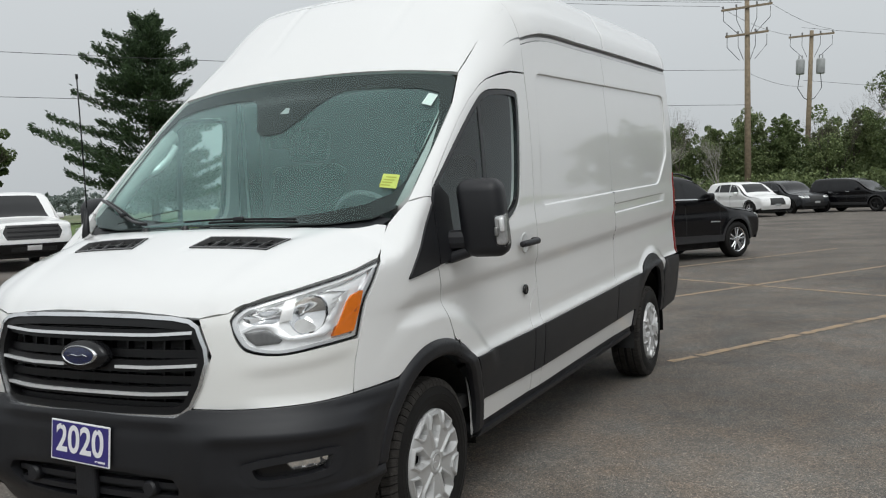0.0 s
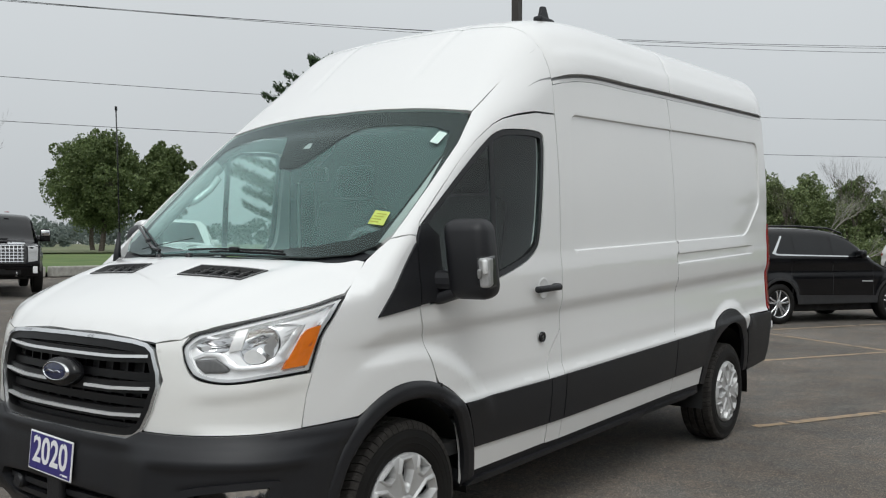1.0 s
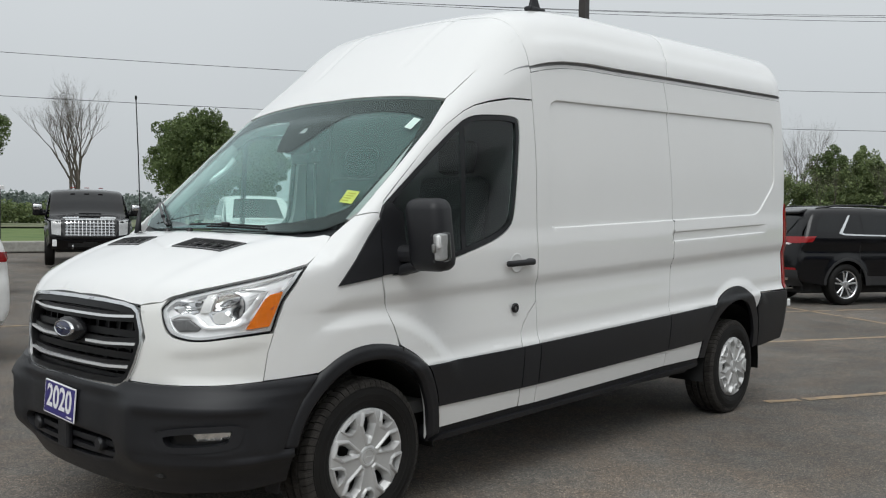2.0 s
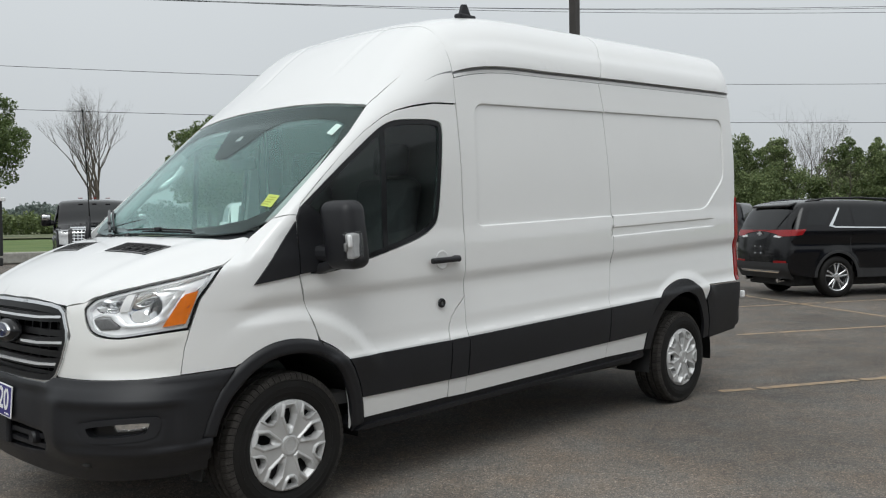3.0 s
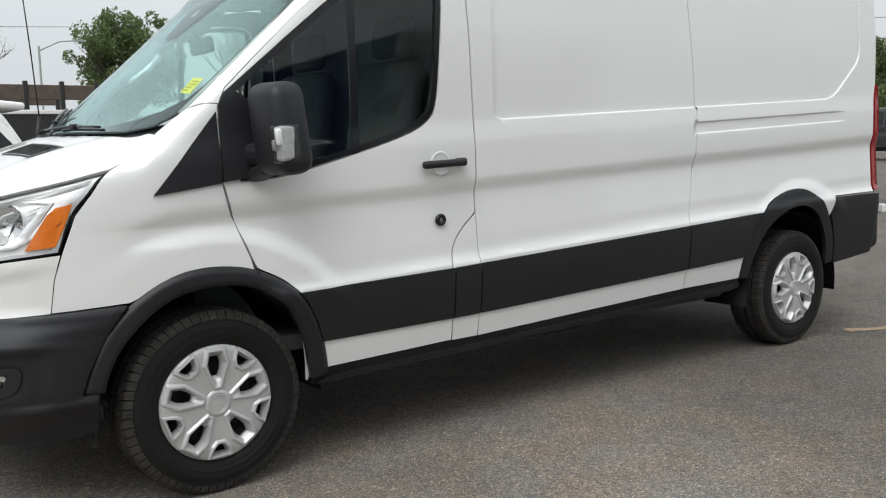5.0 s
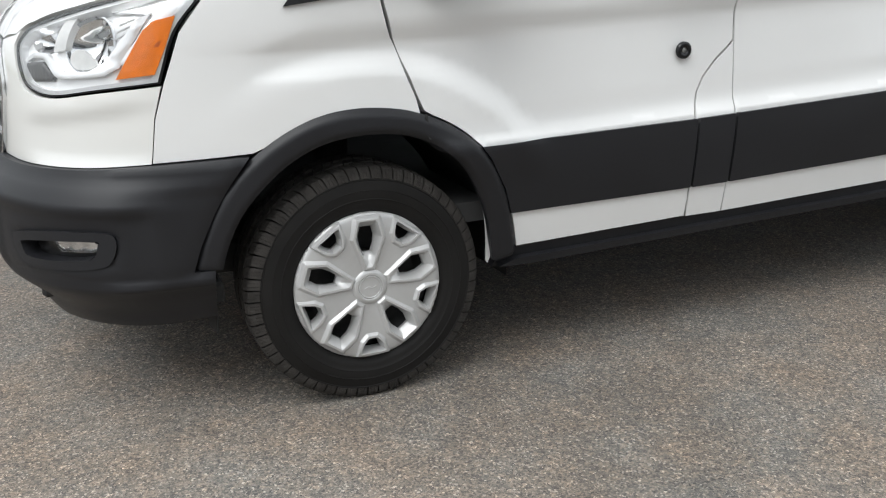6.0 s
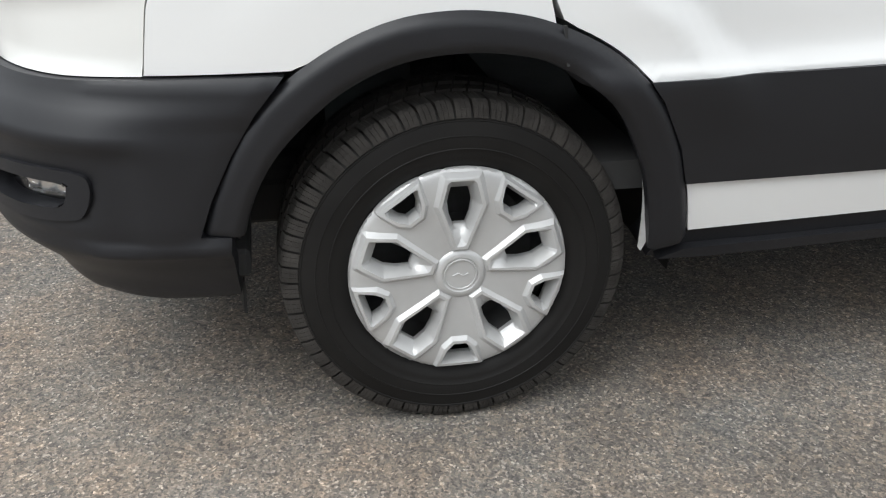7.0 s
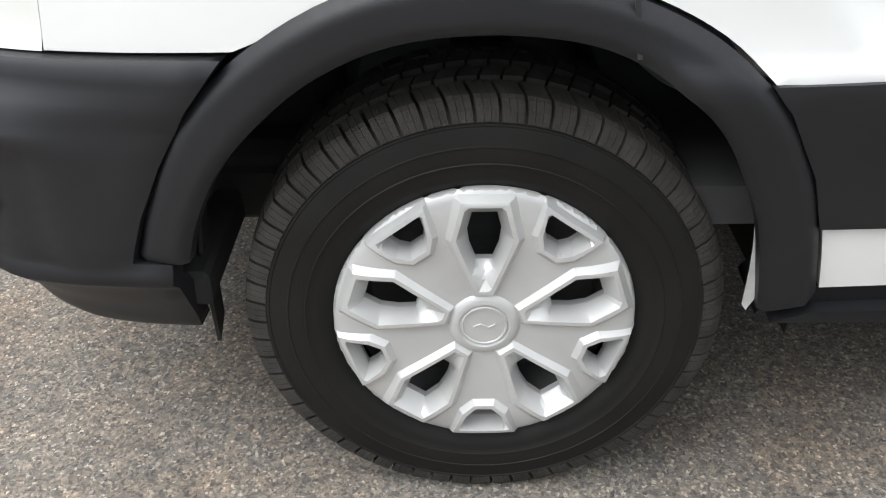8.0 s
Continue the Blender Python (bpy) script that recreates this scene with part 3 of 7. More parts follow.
def gut(y0, y1, n=14, d=-0.034):
    return [(y0 + (y1 - y0) * i / n, float(gutter(np.array([y0 + (y1 - y0) * i / n]))[0]) + d) for i in range(n + 1)]


for nm, ob in (("door", pair("front_door", [DOOR, WINDOW], "side", PAINT, van, depth=0.05, gap=0.0052, res=0.024, lines=[[(0.62, q + float(rise(0.62))), (1.08, q + float(rise(1.08)))] for q in (0.737, 0.748, 0.772, 1.035, 1.05, 1.068, 1.098, 1.115)])),):
    doors = ob
def rim_line(d, y0, y1):
    """The outline of the sunk field at depth d, cut to a stretch of the flank."""
    n = 720
    loop = []
    for k in range(n):
        a = k * math.tau / n
        u = (math.cos(a) * 1.9, math.sin(a) * 0.9)
        lo, hi = 0.0, 1.2
        for _ in range(26):
            m = (lo + hi) / 2
            if sunk(2.88 + u[0] * m, 1.78 + u[1] * m) < -d:
                lo = m
            else:
                hi = m
        loop.append((2.88 + u[0] * lo, 1.78 + u[1] * lo))
    out, cur = [], []
    start = next((k for k in range(n) if not (y0 < loop[k][0] < y1)), 0)
    for k in range(n + 1):
        p, q = loop[(start + k) % n], loop[(start + k + 1) % n]
        inp, inq = y0 < p[0] < y1, y0 < q[0] < y1
        if inp:
            cur.append(p)
        if inp != inq:
            e = y0 if min(p[0], q[0]) < y0 else y1
            t = (e - p[0]) / (q[0] - p[0])
            cur.append((e, p[1] + (q[1] - p[1]) * t))
            if inp:
                out.append(cur)
                cur = []
    # thin the points along straight runs
    res = []
    for c in out:
        r = [c[0]]
        for p in c[1:-1]:
            if math.dist(p, r[-1]) > 0.010:
                r.append(p)
        res.append(r + [c[-1]])
    return res


def creases(y0, y1):
    """Lines along the pressed edges between two ends."""
    at = lambda q, a, b: [(a, q + float(rise(a))), (b, q + float(rise(b)))]
    out = []
    for d in (-0.0005, 0.0045, 0.0095):
        out += rim_line(d, y0, y1)
    for q in (0.737, 0.748, 0.772, 1.035, 1.05, 1.068, 1.098, 1.115):
        if y1 < 3 or q > 1:
            out.append(at(q, y0 + 0.01, y1 - 0.02))
    if y1 > 3:
        for d in (-0.0352, -0.0295, -0.0238, 0.0238, 0.0295, 0.0352):
            out.append(at(1.249 + d, y0 + 0.004, 4.24))
    return out


FILLER = [(1.10, 0.417), (1.092, 0.766), (1.10, 0.80), (1.106, 0.83), (1.128, 0.875), (1.175, 0.925), (1.222, 0.962), (1.245, 0.985), (1.247, 0.417)]
pair("pillar_filler", [FILLER], "side", PAINT, van, res=0.03)
FLANK = [(1.247, 0.417), (1.245, 0.985), (1.240, 1.40), (1.225, 1.80), (1.205, 2.095)] + gut(1.195, 2.655)[0:] + [(2.70, 2.17), (2.765, 1.60), (2.775, 1.43), (2.762, 1.22), (2.735, 1.0), (2.70, 0.824), (2.69, 0.462)]
pair("side_panel", [FLANK], "side", PAINT, van, res=0.022, lines=creases(1.26, 2.757), label="white side panel with a sunk field")
QUARTER = [(2.69, 0.462), (2.70, 0.824), (2.735, 1.0), (2.762, 1.22), (2.775, 1.43), (2.765, 1.60), (2.70, 2.17)] + gut(2.655, 4.56) + [(4.575, 2.20), (4.60, 1.93), (4.60, 1.62), (4.572, 1.46), (4.572, 0.90), (4.12, 0.895), (4.06, 0.77)] + [q for q in RARCH_OUT[::-1] if q[0] < 4.0]
pair("rear_quarter_panel", [QUARTER], "side", PAINT, van, res=0.022, lines=creases(2.735, 4.5))

# black mouldings along the flank
def band(y0, y1, front=None, back=None):
    top = lambda y: 0.722 + 0.0398 * (y - 0.34) + 0.010 * max(0.0, 1 - abs(y - 0.34) / 0.4)
    bot = lambda y: 0.500 + 0.032 * (y - 0.45) + 0.018 * max(0.0, 1 - abs(y - 0.45) / 0.75)
    return (front or [(y0, top(y0)), (y0, bot(y0))]) + (back or [(y1, bot(y1)), (y1, top(y1))])


pair("door_moulding", [band(0.34, 1.094, [(0.328, 0.734), (0.361, 0.697), (0.414, 0.599), (0.438, 0.518)])], "side", CLAD, van, off=0.014, depth=0.016, edge=0.004)
pair("pillar_moulding", [band(1.098, 1.243)], "side", CLAD, van, off=0.014, depth=0.016, edge=0.004)
pair("side_moulding", [band(1.248, 2.692)], "side", CLAD, van, off=0.014, depth=0.016, edge=0.004)
pair("rear_moulding", [band(2.698, 3.3, None, [(3.200, 0.590), (3.262, 0.742), (3.345, 0.843)])], "side", CLAD, van, off=0.014, depth=0.016, edge=0.004)
SKIRT = [(0.395, 0.335), (0.43, 0.395), (1.10, 0.414), (3.20, 0.463), (3.24, 0.410), (3.2, 0.395), (1.2, 0.352)]
pair("sill_skirt", [SKIRT], "side", CLAD, van, off=-0.012, depth=0.10, edge=0.006)
pair("sill_step", [[(0.41, 0.346), (0.47, 0.369), (1.2, 0.386), (3.14, 0.434), (3.18, 0.414), (3.1, 0.402), (1.2, 0.358), (0.52, 0.341)]], "side", CLAD, van, off=0.016, depth=0.06, edge=0.008, res=0.03)

# wheel arch lips
def lip_shape(outer, inner):
    """The lip rolls in at its outer edge and turns under at its inner one."""
    return lambda p: 0.013 * step(seg_dist(p[:, 1:3], outer, False), 0.0, 0.021) - 0.010 * step(seg_dist(p[:, 1:3], inner, False), 0.014, 0.0)


pair("wheel_arch_lip", [ARCH_OUT + [(0.452, 0.385)] + ARCH_IN[::-1]], "side", CLAD, van, off=0.005, depth=0.022, edge=0.004, res=0.011, gap=0.001, shape=lip_shape(ARCH_OUT, ARCH_IN))
pair("lip_joint", [[(0.164, 0.838), (0.170, 0.838), (0.178, 0.765), (0.172, 0.765)]], "side", DARK, van, off=0.0165, depth=0.006, res=0.02, gap=0, edge=0)
pair("wheel_arch_lip", [RARCH_OUT + RARCH_IN[::-1]], "side", CLAD, van, off=0.012, depth=0.025, edge=0.006, res=0.025)

# nose: fender, fascia, bumper
FENDER = [(0.929, -0.325, 1.237), (0.954, -0.402, 1.160), (0.946, -0.464, 1.081), (0.938, -0.512, 0.957), (0.932, -0.540, 0.870), (0.929, -0.559, 0.755), (0.959, -0.437, 0.760), (0.979, -0.306, 0.766),
          (0.998, -0.206, 0.812), (1.005, -0.118, 0.848), (1.01, -0.024, 0.858), (1.012, 0.074, 0.851), (1.013, 0.139, 0.836), (1.015, 0.160, 0.830), (1.009, 0.147, 0.885), (0.998, 0.088, 1.043), (0.989, 0.055, 1.165),
          (0.972, 0.062, 1.460), (0.955, 0.02, 1.462), (0.898, -0.035, 1.446), (0.872, -0.085, 1.402), (0.864, -0.14, 1.36), (0.875, -0.193, 1.318)]
FASCIA = [(0.500, -0.874, 1.058), (0.601, -0.837, 1.074), (0.622, -0.823, 1.086), ] + spline([(0.610, -0.844, 1.051), (0.634, -0.847, 0.984), (0.676, -0.836, 0.938), (0.774, -0.778, 0.921), (0.881, -0.662, 0.937), (0.937, -0.516, 0.951)], 5) + [
          (0.932, -0.540, 0.870), (0.929, -0.559, 0.755), (0.865, -0.698, 0.748), (0.676, -0.846, 0.742), (0.599, -0.873, 0.742), (0.475, -0.914, 0.745), (0.525, -0.90, 0.84), (0.556, -0.885, 0.93)]


def sculpt(p):
    """A shallow scoop above the bumper."""
    z, y = p[:, 2], p[:, 1]
    return -0.011 * step(z, 0.885 + 0.16 * (y + 0.8), 0.845 + 0.16 * (y + 0.8)) * step(y, -0.87, -0.80) * step(z, 0.742, 0.775) * step(y, -0.50, -0.64)


FENDER = [(float(side(np.array([q[1]]), np.array([q[2]]))[0]) if q[1] > 0.03 else q[0], q[1], q[2]) for q in FENDER]
pair("front_fender", [FENDER], "round", PAINT, van, res=0.02, gap=0.0018, edge=0.002, depth=0.04)
pair("front_fascia", [FASCIA], "round", FASCIAP, van, res=0.02, shape=sculpt, gap=0.0, edge=0.001)
BT = [(0.0, -0.955, 0.722), (0.20, -0.95, 0.716), (0.42, -0.93, 0.715), (0.475, -0.914, 0.745), (0.599, -0.873, 0.742), (0.676, -0.846, 0.742), (0.865, -0.698, 0.748), (0.929, -0.559, 0.755), (0.959, -0.437, 0.760), (0.979, -0.312, 0.764),
      (0.974, -0.371, 0.691), (0.967, -0.416, 0.616), (0.959, -0.453, 0.537), (0.953, -0.476, 0.468), (0.964, -0.425, 0.466), (0.953, -0.429, 0.307), (0.915, -0.585, 0.289), (0.828, -0.725, 0.277), (0.613, -0.837, 0.246), (0.40, -0.92, 0.245), (0.0, -0.945, 0.245)]
BUMPER = [flat(p, "round") for p in BT]
BUMPER = BUMPER + [(-u, v) for u, v in BUMPER[-2:0:-1]]
SLOT = soften([flat(p, "round") for p in [(-0.40, -0.95, 0.505), (-0.44, -0.94, 0.45), (-0.36, -0.95, 0.385), (0.36, -0.95, 0.385), (0.44, -0.94, 0.45), (0.40, -0.95, 0.505)]], 1)
FOG_OUT = soften([(0.375, 0.548), (0.43, 0.572), (0.51, 0.588), (0.603, 0.592), (0.630, 0.560), (0.622, 0.490), (0.598, 0.448), (0.47, 0.430), (0.412, 0.436), (0.380, 0.48)], 2)
FOG_OUT = [(u + 0.022, v + 0.025) for u, v in FOG_OUT]
FOG_IN = inset(FOG_OUT, 0.028)


def bumper_shape(p):
    """Chin and shelf of the bumper."""
    x, y, z = np.abs(p[:, 0]), p[:, 1], p[:, 2]
    s = 0.012 * step(z, 0.66, 0.70) * step(z, 0.78, 0.74)
    s = s - 0.052 * step(z, 0.50, 0.25)
    s = s + 0.052 * step(x, 0.35, 0.60) * step(x, 0.99, 0.90) * step(z, 0.735, 0.64) * step(z, 0.33, 0.47)
    u = np.arctan2(x, AXIS_Y - y)
    edge_ = step(np.abs(z - 0.537), 0.11, 0.085) * step(np.abs(u - 0.512), 0.17, 0.14)
    s = s - 0.016 * edge_
    s = s + 0.014 * np.exp(-(((z - 0.455 + 0.02 * step(x, 0.5, 0.9)) / 0.012) ** 2)) * step(x, 0.87, 0.91)
    return s


patch("front_bumper", [BUMPER, SLOT, FOG_IN, [(-u, v) for u, v in FOG_IN]], "round", CLAD, van, off=0.012, depth=0.035, res=0.016, edge=0.005, shape=bumper_shape, label="textured black lower bumper")
patch("lower_grille_backing", [inset(SLOT, -0.03)], "round", DARK, van, off=-0.06, depth=0.02, res=0.03)
for zz in (0.415, 0.462):
    patch("lower_grille_bar", [[flat((-0.42, -0.95, zz - 0.011), "round"), flat((0.42, -0.95, zz - 0.011), "round"), flat((0.42, -0.95, zz + 0.011), "round"), flat((-0.42, -0.95, zz + 0.011), "round")]], "round", CLAD, van, off=-0.015, depth=0.03, res=0.02, gap=0)
for xx in (-0.30, 0.30):
    part("tow_eye_cover", lathe([(-0.965, 0.001), (-0.965, 0.024), (-0.955, 0.03), (-0.93, 0.03)], 24, "y"), CLAD, van).location = (xx, 0, 0.452)
for sgn in (1, -1):
    fog = patch("fog_lamp_pocket", [inset(FOG_OUT, 0.02), [(p[0], p[1]) for p in inset(FOG_OUT, 0.05)]], "round", CLAD, van, off=0.056, depth=0.06, res=0.016, mirror=sgn < 0)
    patch("pocket_back", [inset(FOG_OUT, 0.04)], "round", GLOSSB, fog, off=0.012, depth=0.01, res=0.02, mirror=sgn < 0)
    FL = [flat(p, "round") for p in [(0.786, -0.797, 0.581), (0.855, -0.728, 0.582), (0.897, -0.661, 0.579), (0.893, -0.669, 0.542), (0.865, -0.716, 0.532), (0.800, -0.786, 0.527), (0.777, -0.804, 0.559)]]
    FL = [(u + 0.004, v - 0.001) for u, v in FL]
    patch("fog_lamp_reflector", [FL], "round", BOWL, fog, off=0.022, depth=0.01, res=0.008, mirror=sgn < 0, shape=lambda p: 0.004 * np.sin(p[:, 1] * 190))
    patch("fog_lamp_lens", [FL], "round", LENS, fog, off=0.036, depth=0.016, res=0.02, mirror=sgn < 0)

# bonnet
HB = [(0.0, -0.905), (0.30, -0.895), (0.42, -0.886), (0.50, -0.874)] + spline([(0.600, -0.838), (0.638, -0.806), (0.681, -0.776), (0.799, -0.667), (0.893, -0.500), (0.925, -0.330)], 6) + [(0.90, -0.26), (0.874, -0.193), (0.862, -0.145), (0.82, -0.150), (0.70, -0.205), (0.45, -0.275), (0.2, -0.318), (0.0, -0.328)]
HOOD = HB + [(-x, y) for x, y in HB[-2:0:-1]]
VENT = [(0.155, -0.535), (0.525, -0.505), (0.562, -0.388), (0.175, -0.418)]
MVENT = [(-x, y) for x, y in VENT]


def flatter(p):
    """Takes the crown out of the bonnet's rear half and the foot of the windscreen."""
    x, y = np.abs(p[:, 0]), p[:, 1]
    return -0.028 * step(x, 0.84, 0.2) * step(y, -0.95, -0.45) * step(y, 0.12, -0.15)


def hood_shape(p):
    """Two soft ridges and a pressed edge."""
    x, y = np.abs(p[:, 0]), p[:, 1]
    return flatter(p) + 0.006 * step(np.abs(x - (0.62 + 0.22 * (y + 0.5))), 0.10, 0.0)


patch("bonnet", [HOOD, VENT, MVENT], "top", PAINT, van, res=0.028, depth=0.03, shape=hood_shape)
for sgn in (1, -1):
    vent = patch("bonnet_vent", [VENT, inset(VENT, 0.010)], "top", VENTG, van, off=0.004, depth=0.02, res=0.03, gap=0.001, mirror=sgn < 0, shape=flatter)
    patch("vent_back", [VENT], "top", DARK, vent, off=-0.025, depth=0.005, res=0.05, mirror=sgn < 0, shape=flatter)
    q = lambda s, t: tuple((VENT[0][i] * (1 - s) + VENT[1][i] * s) * (1 - t) + (VENT[3][i] * (1 - s) + VENT[2][i] * s) * t for i in range(2))
    for k in range(3):
        a, b = 0.21 + 0.25 * k, 0.25 + 0.25 * k
        patch("vent_louvre", [[q(0.03, a), q(0.97, a), q(0.97, b), q(0.03, b)]], "top", CLAD, vent, off=-0.014, depth=0.006, res=0.06, gap=0, mirror=sgn < 0, shape=flatter)
    for k in range(4):
        a, b = 0.19 + 0.20 * k, 0.20 + 0.20 * k
        patch("vent_rib", [[q(a, 0.06), q(b, 0.06), q(b, 0.94), q(a, 0.94)]], "top", VENTG, vent, off=-0.004, depth=0.008, res=0.06, gap=0, mirror=sgn < 0, shape=flatter)
# cowl under the windscreen
CW = [(0.0, -0.322), (0.2, -0.312), (0.45, -0.27), (0.70, -0.20), (0.82, -0.146), (0.86, -0.10), (0.80, -0.10), (0.6, -0.15), (0.3, -0.21), (0.0, -0.23)]
patch("cowl", [CW + [(-x, y) for x, y in CW[-2:0:-1]]], "top", CLAD, van, off=-0.025, depth=0.02, res=0.04, shape=flatter)

# windscreen
SC = [(0.0, -0.262), (0.3, -0.236), (0.6, -0.185), (0.78, -0.135), (0.862, -0.070), (0.893, -0.01), (0.897, 0.06), (0.895, 0.25), (0.885, 0.45), (0.855, 0.575), (0.835, 0.610), (0.70, 0.605), (0.42, 0.588), (0.0, 0.577)]
SCREEN_OUT = SC + [(-x, y) for x, y in SC[-2:0:-1]]
band_in = [(0.0, -0.195), (0.3, -0.172), (0.55, -0.132), (0.72, -0.075), (0.815, -0.005), (0.842, 0.055), (0.848, 0.25), (0.845, 0.40), (0.80, 0.505), (0.70, 0.515), (0.46, 0.505), (0.28, 0.488), (0.235, 0.462), (0.165, 0.366), (0.098, 0.272), (0.062, 0.240), (0.0, 0.233)]
BAND_IN = band_in + [(-x, y) for x, y in band_in[-2:0:-1]]
patch("windscreen", [SCREEN_OUT], "top", SCREEN, van, off=-0.005, depth=0.004, res=0.03, edge=0, shape=flatter, label="greenish laminated windscreen").visible_shadow = False
patch("windscreen_inner_face", [inset(SCREEN_OUT, 0.01)], "top", SCREEN_IN, van, off=-0.019, depth=0.001, res=0.03, edge=0, shape=flatter).visible_shadow = False
patch("windscreen_border", [inset(SCREEN_OUT, 0.004), BAND_IN], "top", FRIT, van, off=-0.013, depth=0.002, res=0.03, edge=0, gap=0, shape=flatter, label="black ceramic border of the windscreen")
part("sensor_housing", block((0.22, 0.20, 0.05), 0.02, 2, pose(0, 0.40, 1.865, 42, 0, 0)), FRIT, van)
patch("sensor_window", [[(-0.012, 0.352), (0.040, 0.352), (0.026, 0.384), (0.0, 0.384)]], "top", LAMPG, van, off=-0.0105, depth=0.001, res=0.03, edge=0, gap=0)
part("rear_view_mirror", block((0.25, 0.03, 0.075), 0.014, 2, pose(0, 0.40, 1.77, 8, 0, 0)), FRIT, van)


def on_form(x, y, off=0.0):
    p, n = meet(np.array([[x, y, 3.2]]), np.array([[0, 0, -1.0]]), form)
    return Vector(p[0]) + Vector(n[0]) * off, Vector(n[0])


def sticker(name, c, w, h, turn, material, label, mirror=False):
    loop = [(c[0] + sx * w / 2 * math.cos(turn) - sy * h / 2 * math.sin(turn), c[1] + (sx * w / 2 * math.sin(turn) + sy * h / 2 * math.cos(turn)) * 0.74) for sx, sy in ((-1, -1), (1, -1), (1, 1), (-1, 1))]
    return patch(name, [loop], "top", material, van, off=-0.0035, depth=0.0005, res=0.04, gap=0, edge=0, label=label)


ys_ = sticker("window_sticker", (0.780, 0.035), 0.078, 0.085, 0.15, YELLOW, "yellow-green paper sticker with faint lines")
for k in range(4):
    b = sticker("sticker_line", (0.780 - 0.004 * k, 0.052 - 0.013 * k), 0.05, 0.006, 0.15, mat("faint_ink", (0.35, 0.38, 0.05), 0.6, vary=0.1), "")
    b.parent = ys_
    for v in b.data.vertices:
        v.co += Vector((0, -0.0012, 0.0012))
sticker("window_sticker", (0.775, 0.455), 0.05, 0.085, -0.1, MINT, "pale green inspection sticker")

# roof and pillars
PILLAR = [(0.848, 0.622, 2.055), (0.858, 0.580, 2.015), (0.887, 0.45, 1.885), (0.897, 0.25, 1.705), (0.900, 0.062, 1.534), (0.896, -0.02, 1.455), (0.898, -0.035, 1.446), (0.955, 0.02, 1.462), (0.972, 0.062, 1.462), (0.965, 0.09, 1.525), (0.955, 0.20, 1.624), (0.948, 0.40, 1.807), (0.946, 0.53, 1.91), (0.946, 0.66, 1.992), (0.948, 0.74, 2.027), (0.952, 0.85, 2.055), (0.958, 1.02, 2.087), (0.961, 1.205, 2.097),
          (0.957, 1.195, 2.250), (0.93, 1.19, 2.36), (0.875, 1.195, 2.462), (0.862, 1.07, 2.39), (0.852, 0.847, 2.226), (0.850, 0.70, 2.11)]
pair("screen_pillar", [PILLAR], "lean", PAINT, van, res=0.026, depth=0.02)
RF = [(0.0, 0.577), (0.42, 0.590), (0.70, 0.607), (0.846, 0.622), (0.850, 0.70), (0.850, 0.847), (0.860, 1.07), (0.872, 1.195), (0.60, 1.20), (0.30, 1.205), (0.0, 1.205)]
def eave(p):
    """The roof swells a little above its gutter."""
    y, z = p[:, 1], p[:, 2]
    return roof_shape(p) + (0.006 * step(z - gutter(y), 0.09, 0.0) + 0.017 * step(z - gutter(y), 0.165, 0.10)) * step(y, 1.2, 1.35) * step(4.6 - y, 0.02, 0.2)


def roof_shape(p):
    """Long beads pressed into the front of the roof."""
    x, y = np.abs(p[:, 0]), p[:, 1]
    return -0.006 * np.exp(-(((x - 0.34 - 0.03 * y) / 0.014) ** 2)) * step(y, 0.75, 0.85)


patch("roof_front", [RF + [(-x, y) for x, y in RF[-2:0:-1]]], "top", PAINT, van, res=0.026, shape=roof_shape, label="white raised roof nose")


def over(y0, y1):
    a = [(y, math.atan2(0.945, z - POL_Z)) for y, z in gut(y0, y1, 20, -0.002)]
    return a + [(u, -v) for u, v in a[::-1]]


o1 = over(1.195, 2.655)
o1 = o1[:21] + [(2.78, 0.62), (2.80, 0.3), (2.80, -0.3), (2.78, -0.62)] + o1[21:] + [(1.19, -0.70), (1.205, -0.4), (1.205, 0.4), (1.19, 0.70)]
patch("roof_middle", [o1], "over", PAINT, van, res=0.022, shape=eave, depth=0.035)
o2 = over(2.655, 4.56)
o2 = o2[:21] + [(4.57, 0.5), (4.57, -0.5)] + o2[21:] + [(2.78, -0.62), (2.80, -0.3), (2.80, 0.3), (2.78, 0.62)]
patch("roof_rear", [o2], "over", PAINT, van, res=0.024, shape=eave, depth=0.035)
GUT = gut(1.21, 4.55, 30, -0.014) + gut(1.21, 4.55, 30, -0.0325)[::-1]
pair("roof_gutter", [GUT], "side", PAINT, van, off=-0.004, depth=0.02, res=0.03, gap=0)
# grey strip painted where the roof edge shades the gutter
GL = gut(1.21, 4.55, 30, 0.004) + gut(1.21, 4.55, 30, -0.016)[::-1]
pair("gutter_sealant", [GL], "side", GUTTER_SHADE, van, off=-0.010, depth=0.014, res=0.03, gap=0, edge=0)
# tapered grey sliver drawn in place of the crease's shading
pair("gutter_end", [arcs([(1.191, 2.286), (1.113, 2.266), (1.047, 2.24), (0.985, 2.205)], 1) + arcs([(0.985, 2.205), (1.052, 2.239), (1.119, 2.261), (1.188, 2.273)], 1)[1:]], "side", GUTTER_SHADE, van, off=0.0005, depth=0.004, res=0.02, gap=0, edge=0)
ap, _ = on_form(0.62, 1.66)
antenna = part("roof_antenna", block((0.06, 0.15, 0.03), 0.012, 2), CLAD, van, "small black roof aerial with a fin")
antenna.location = ap + Vector((0, 0, 0.008))
part("fin", prism([(-0.05, 0.0), (0.055, 0.0), (0.03, 0.07), (-0.005, 0.075)], 0.024, pose(0.012, 0, 0.005, 90, 0, -90), 0.004), CLAD, antenna)

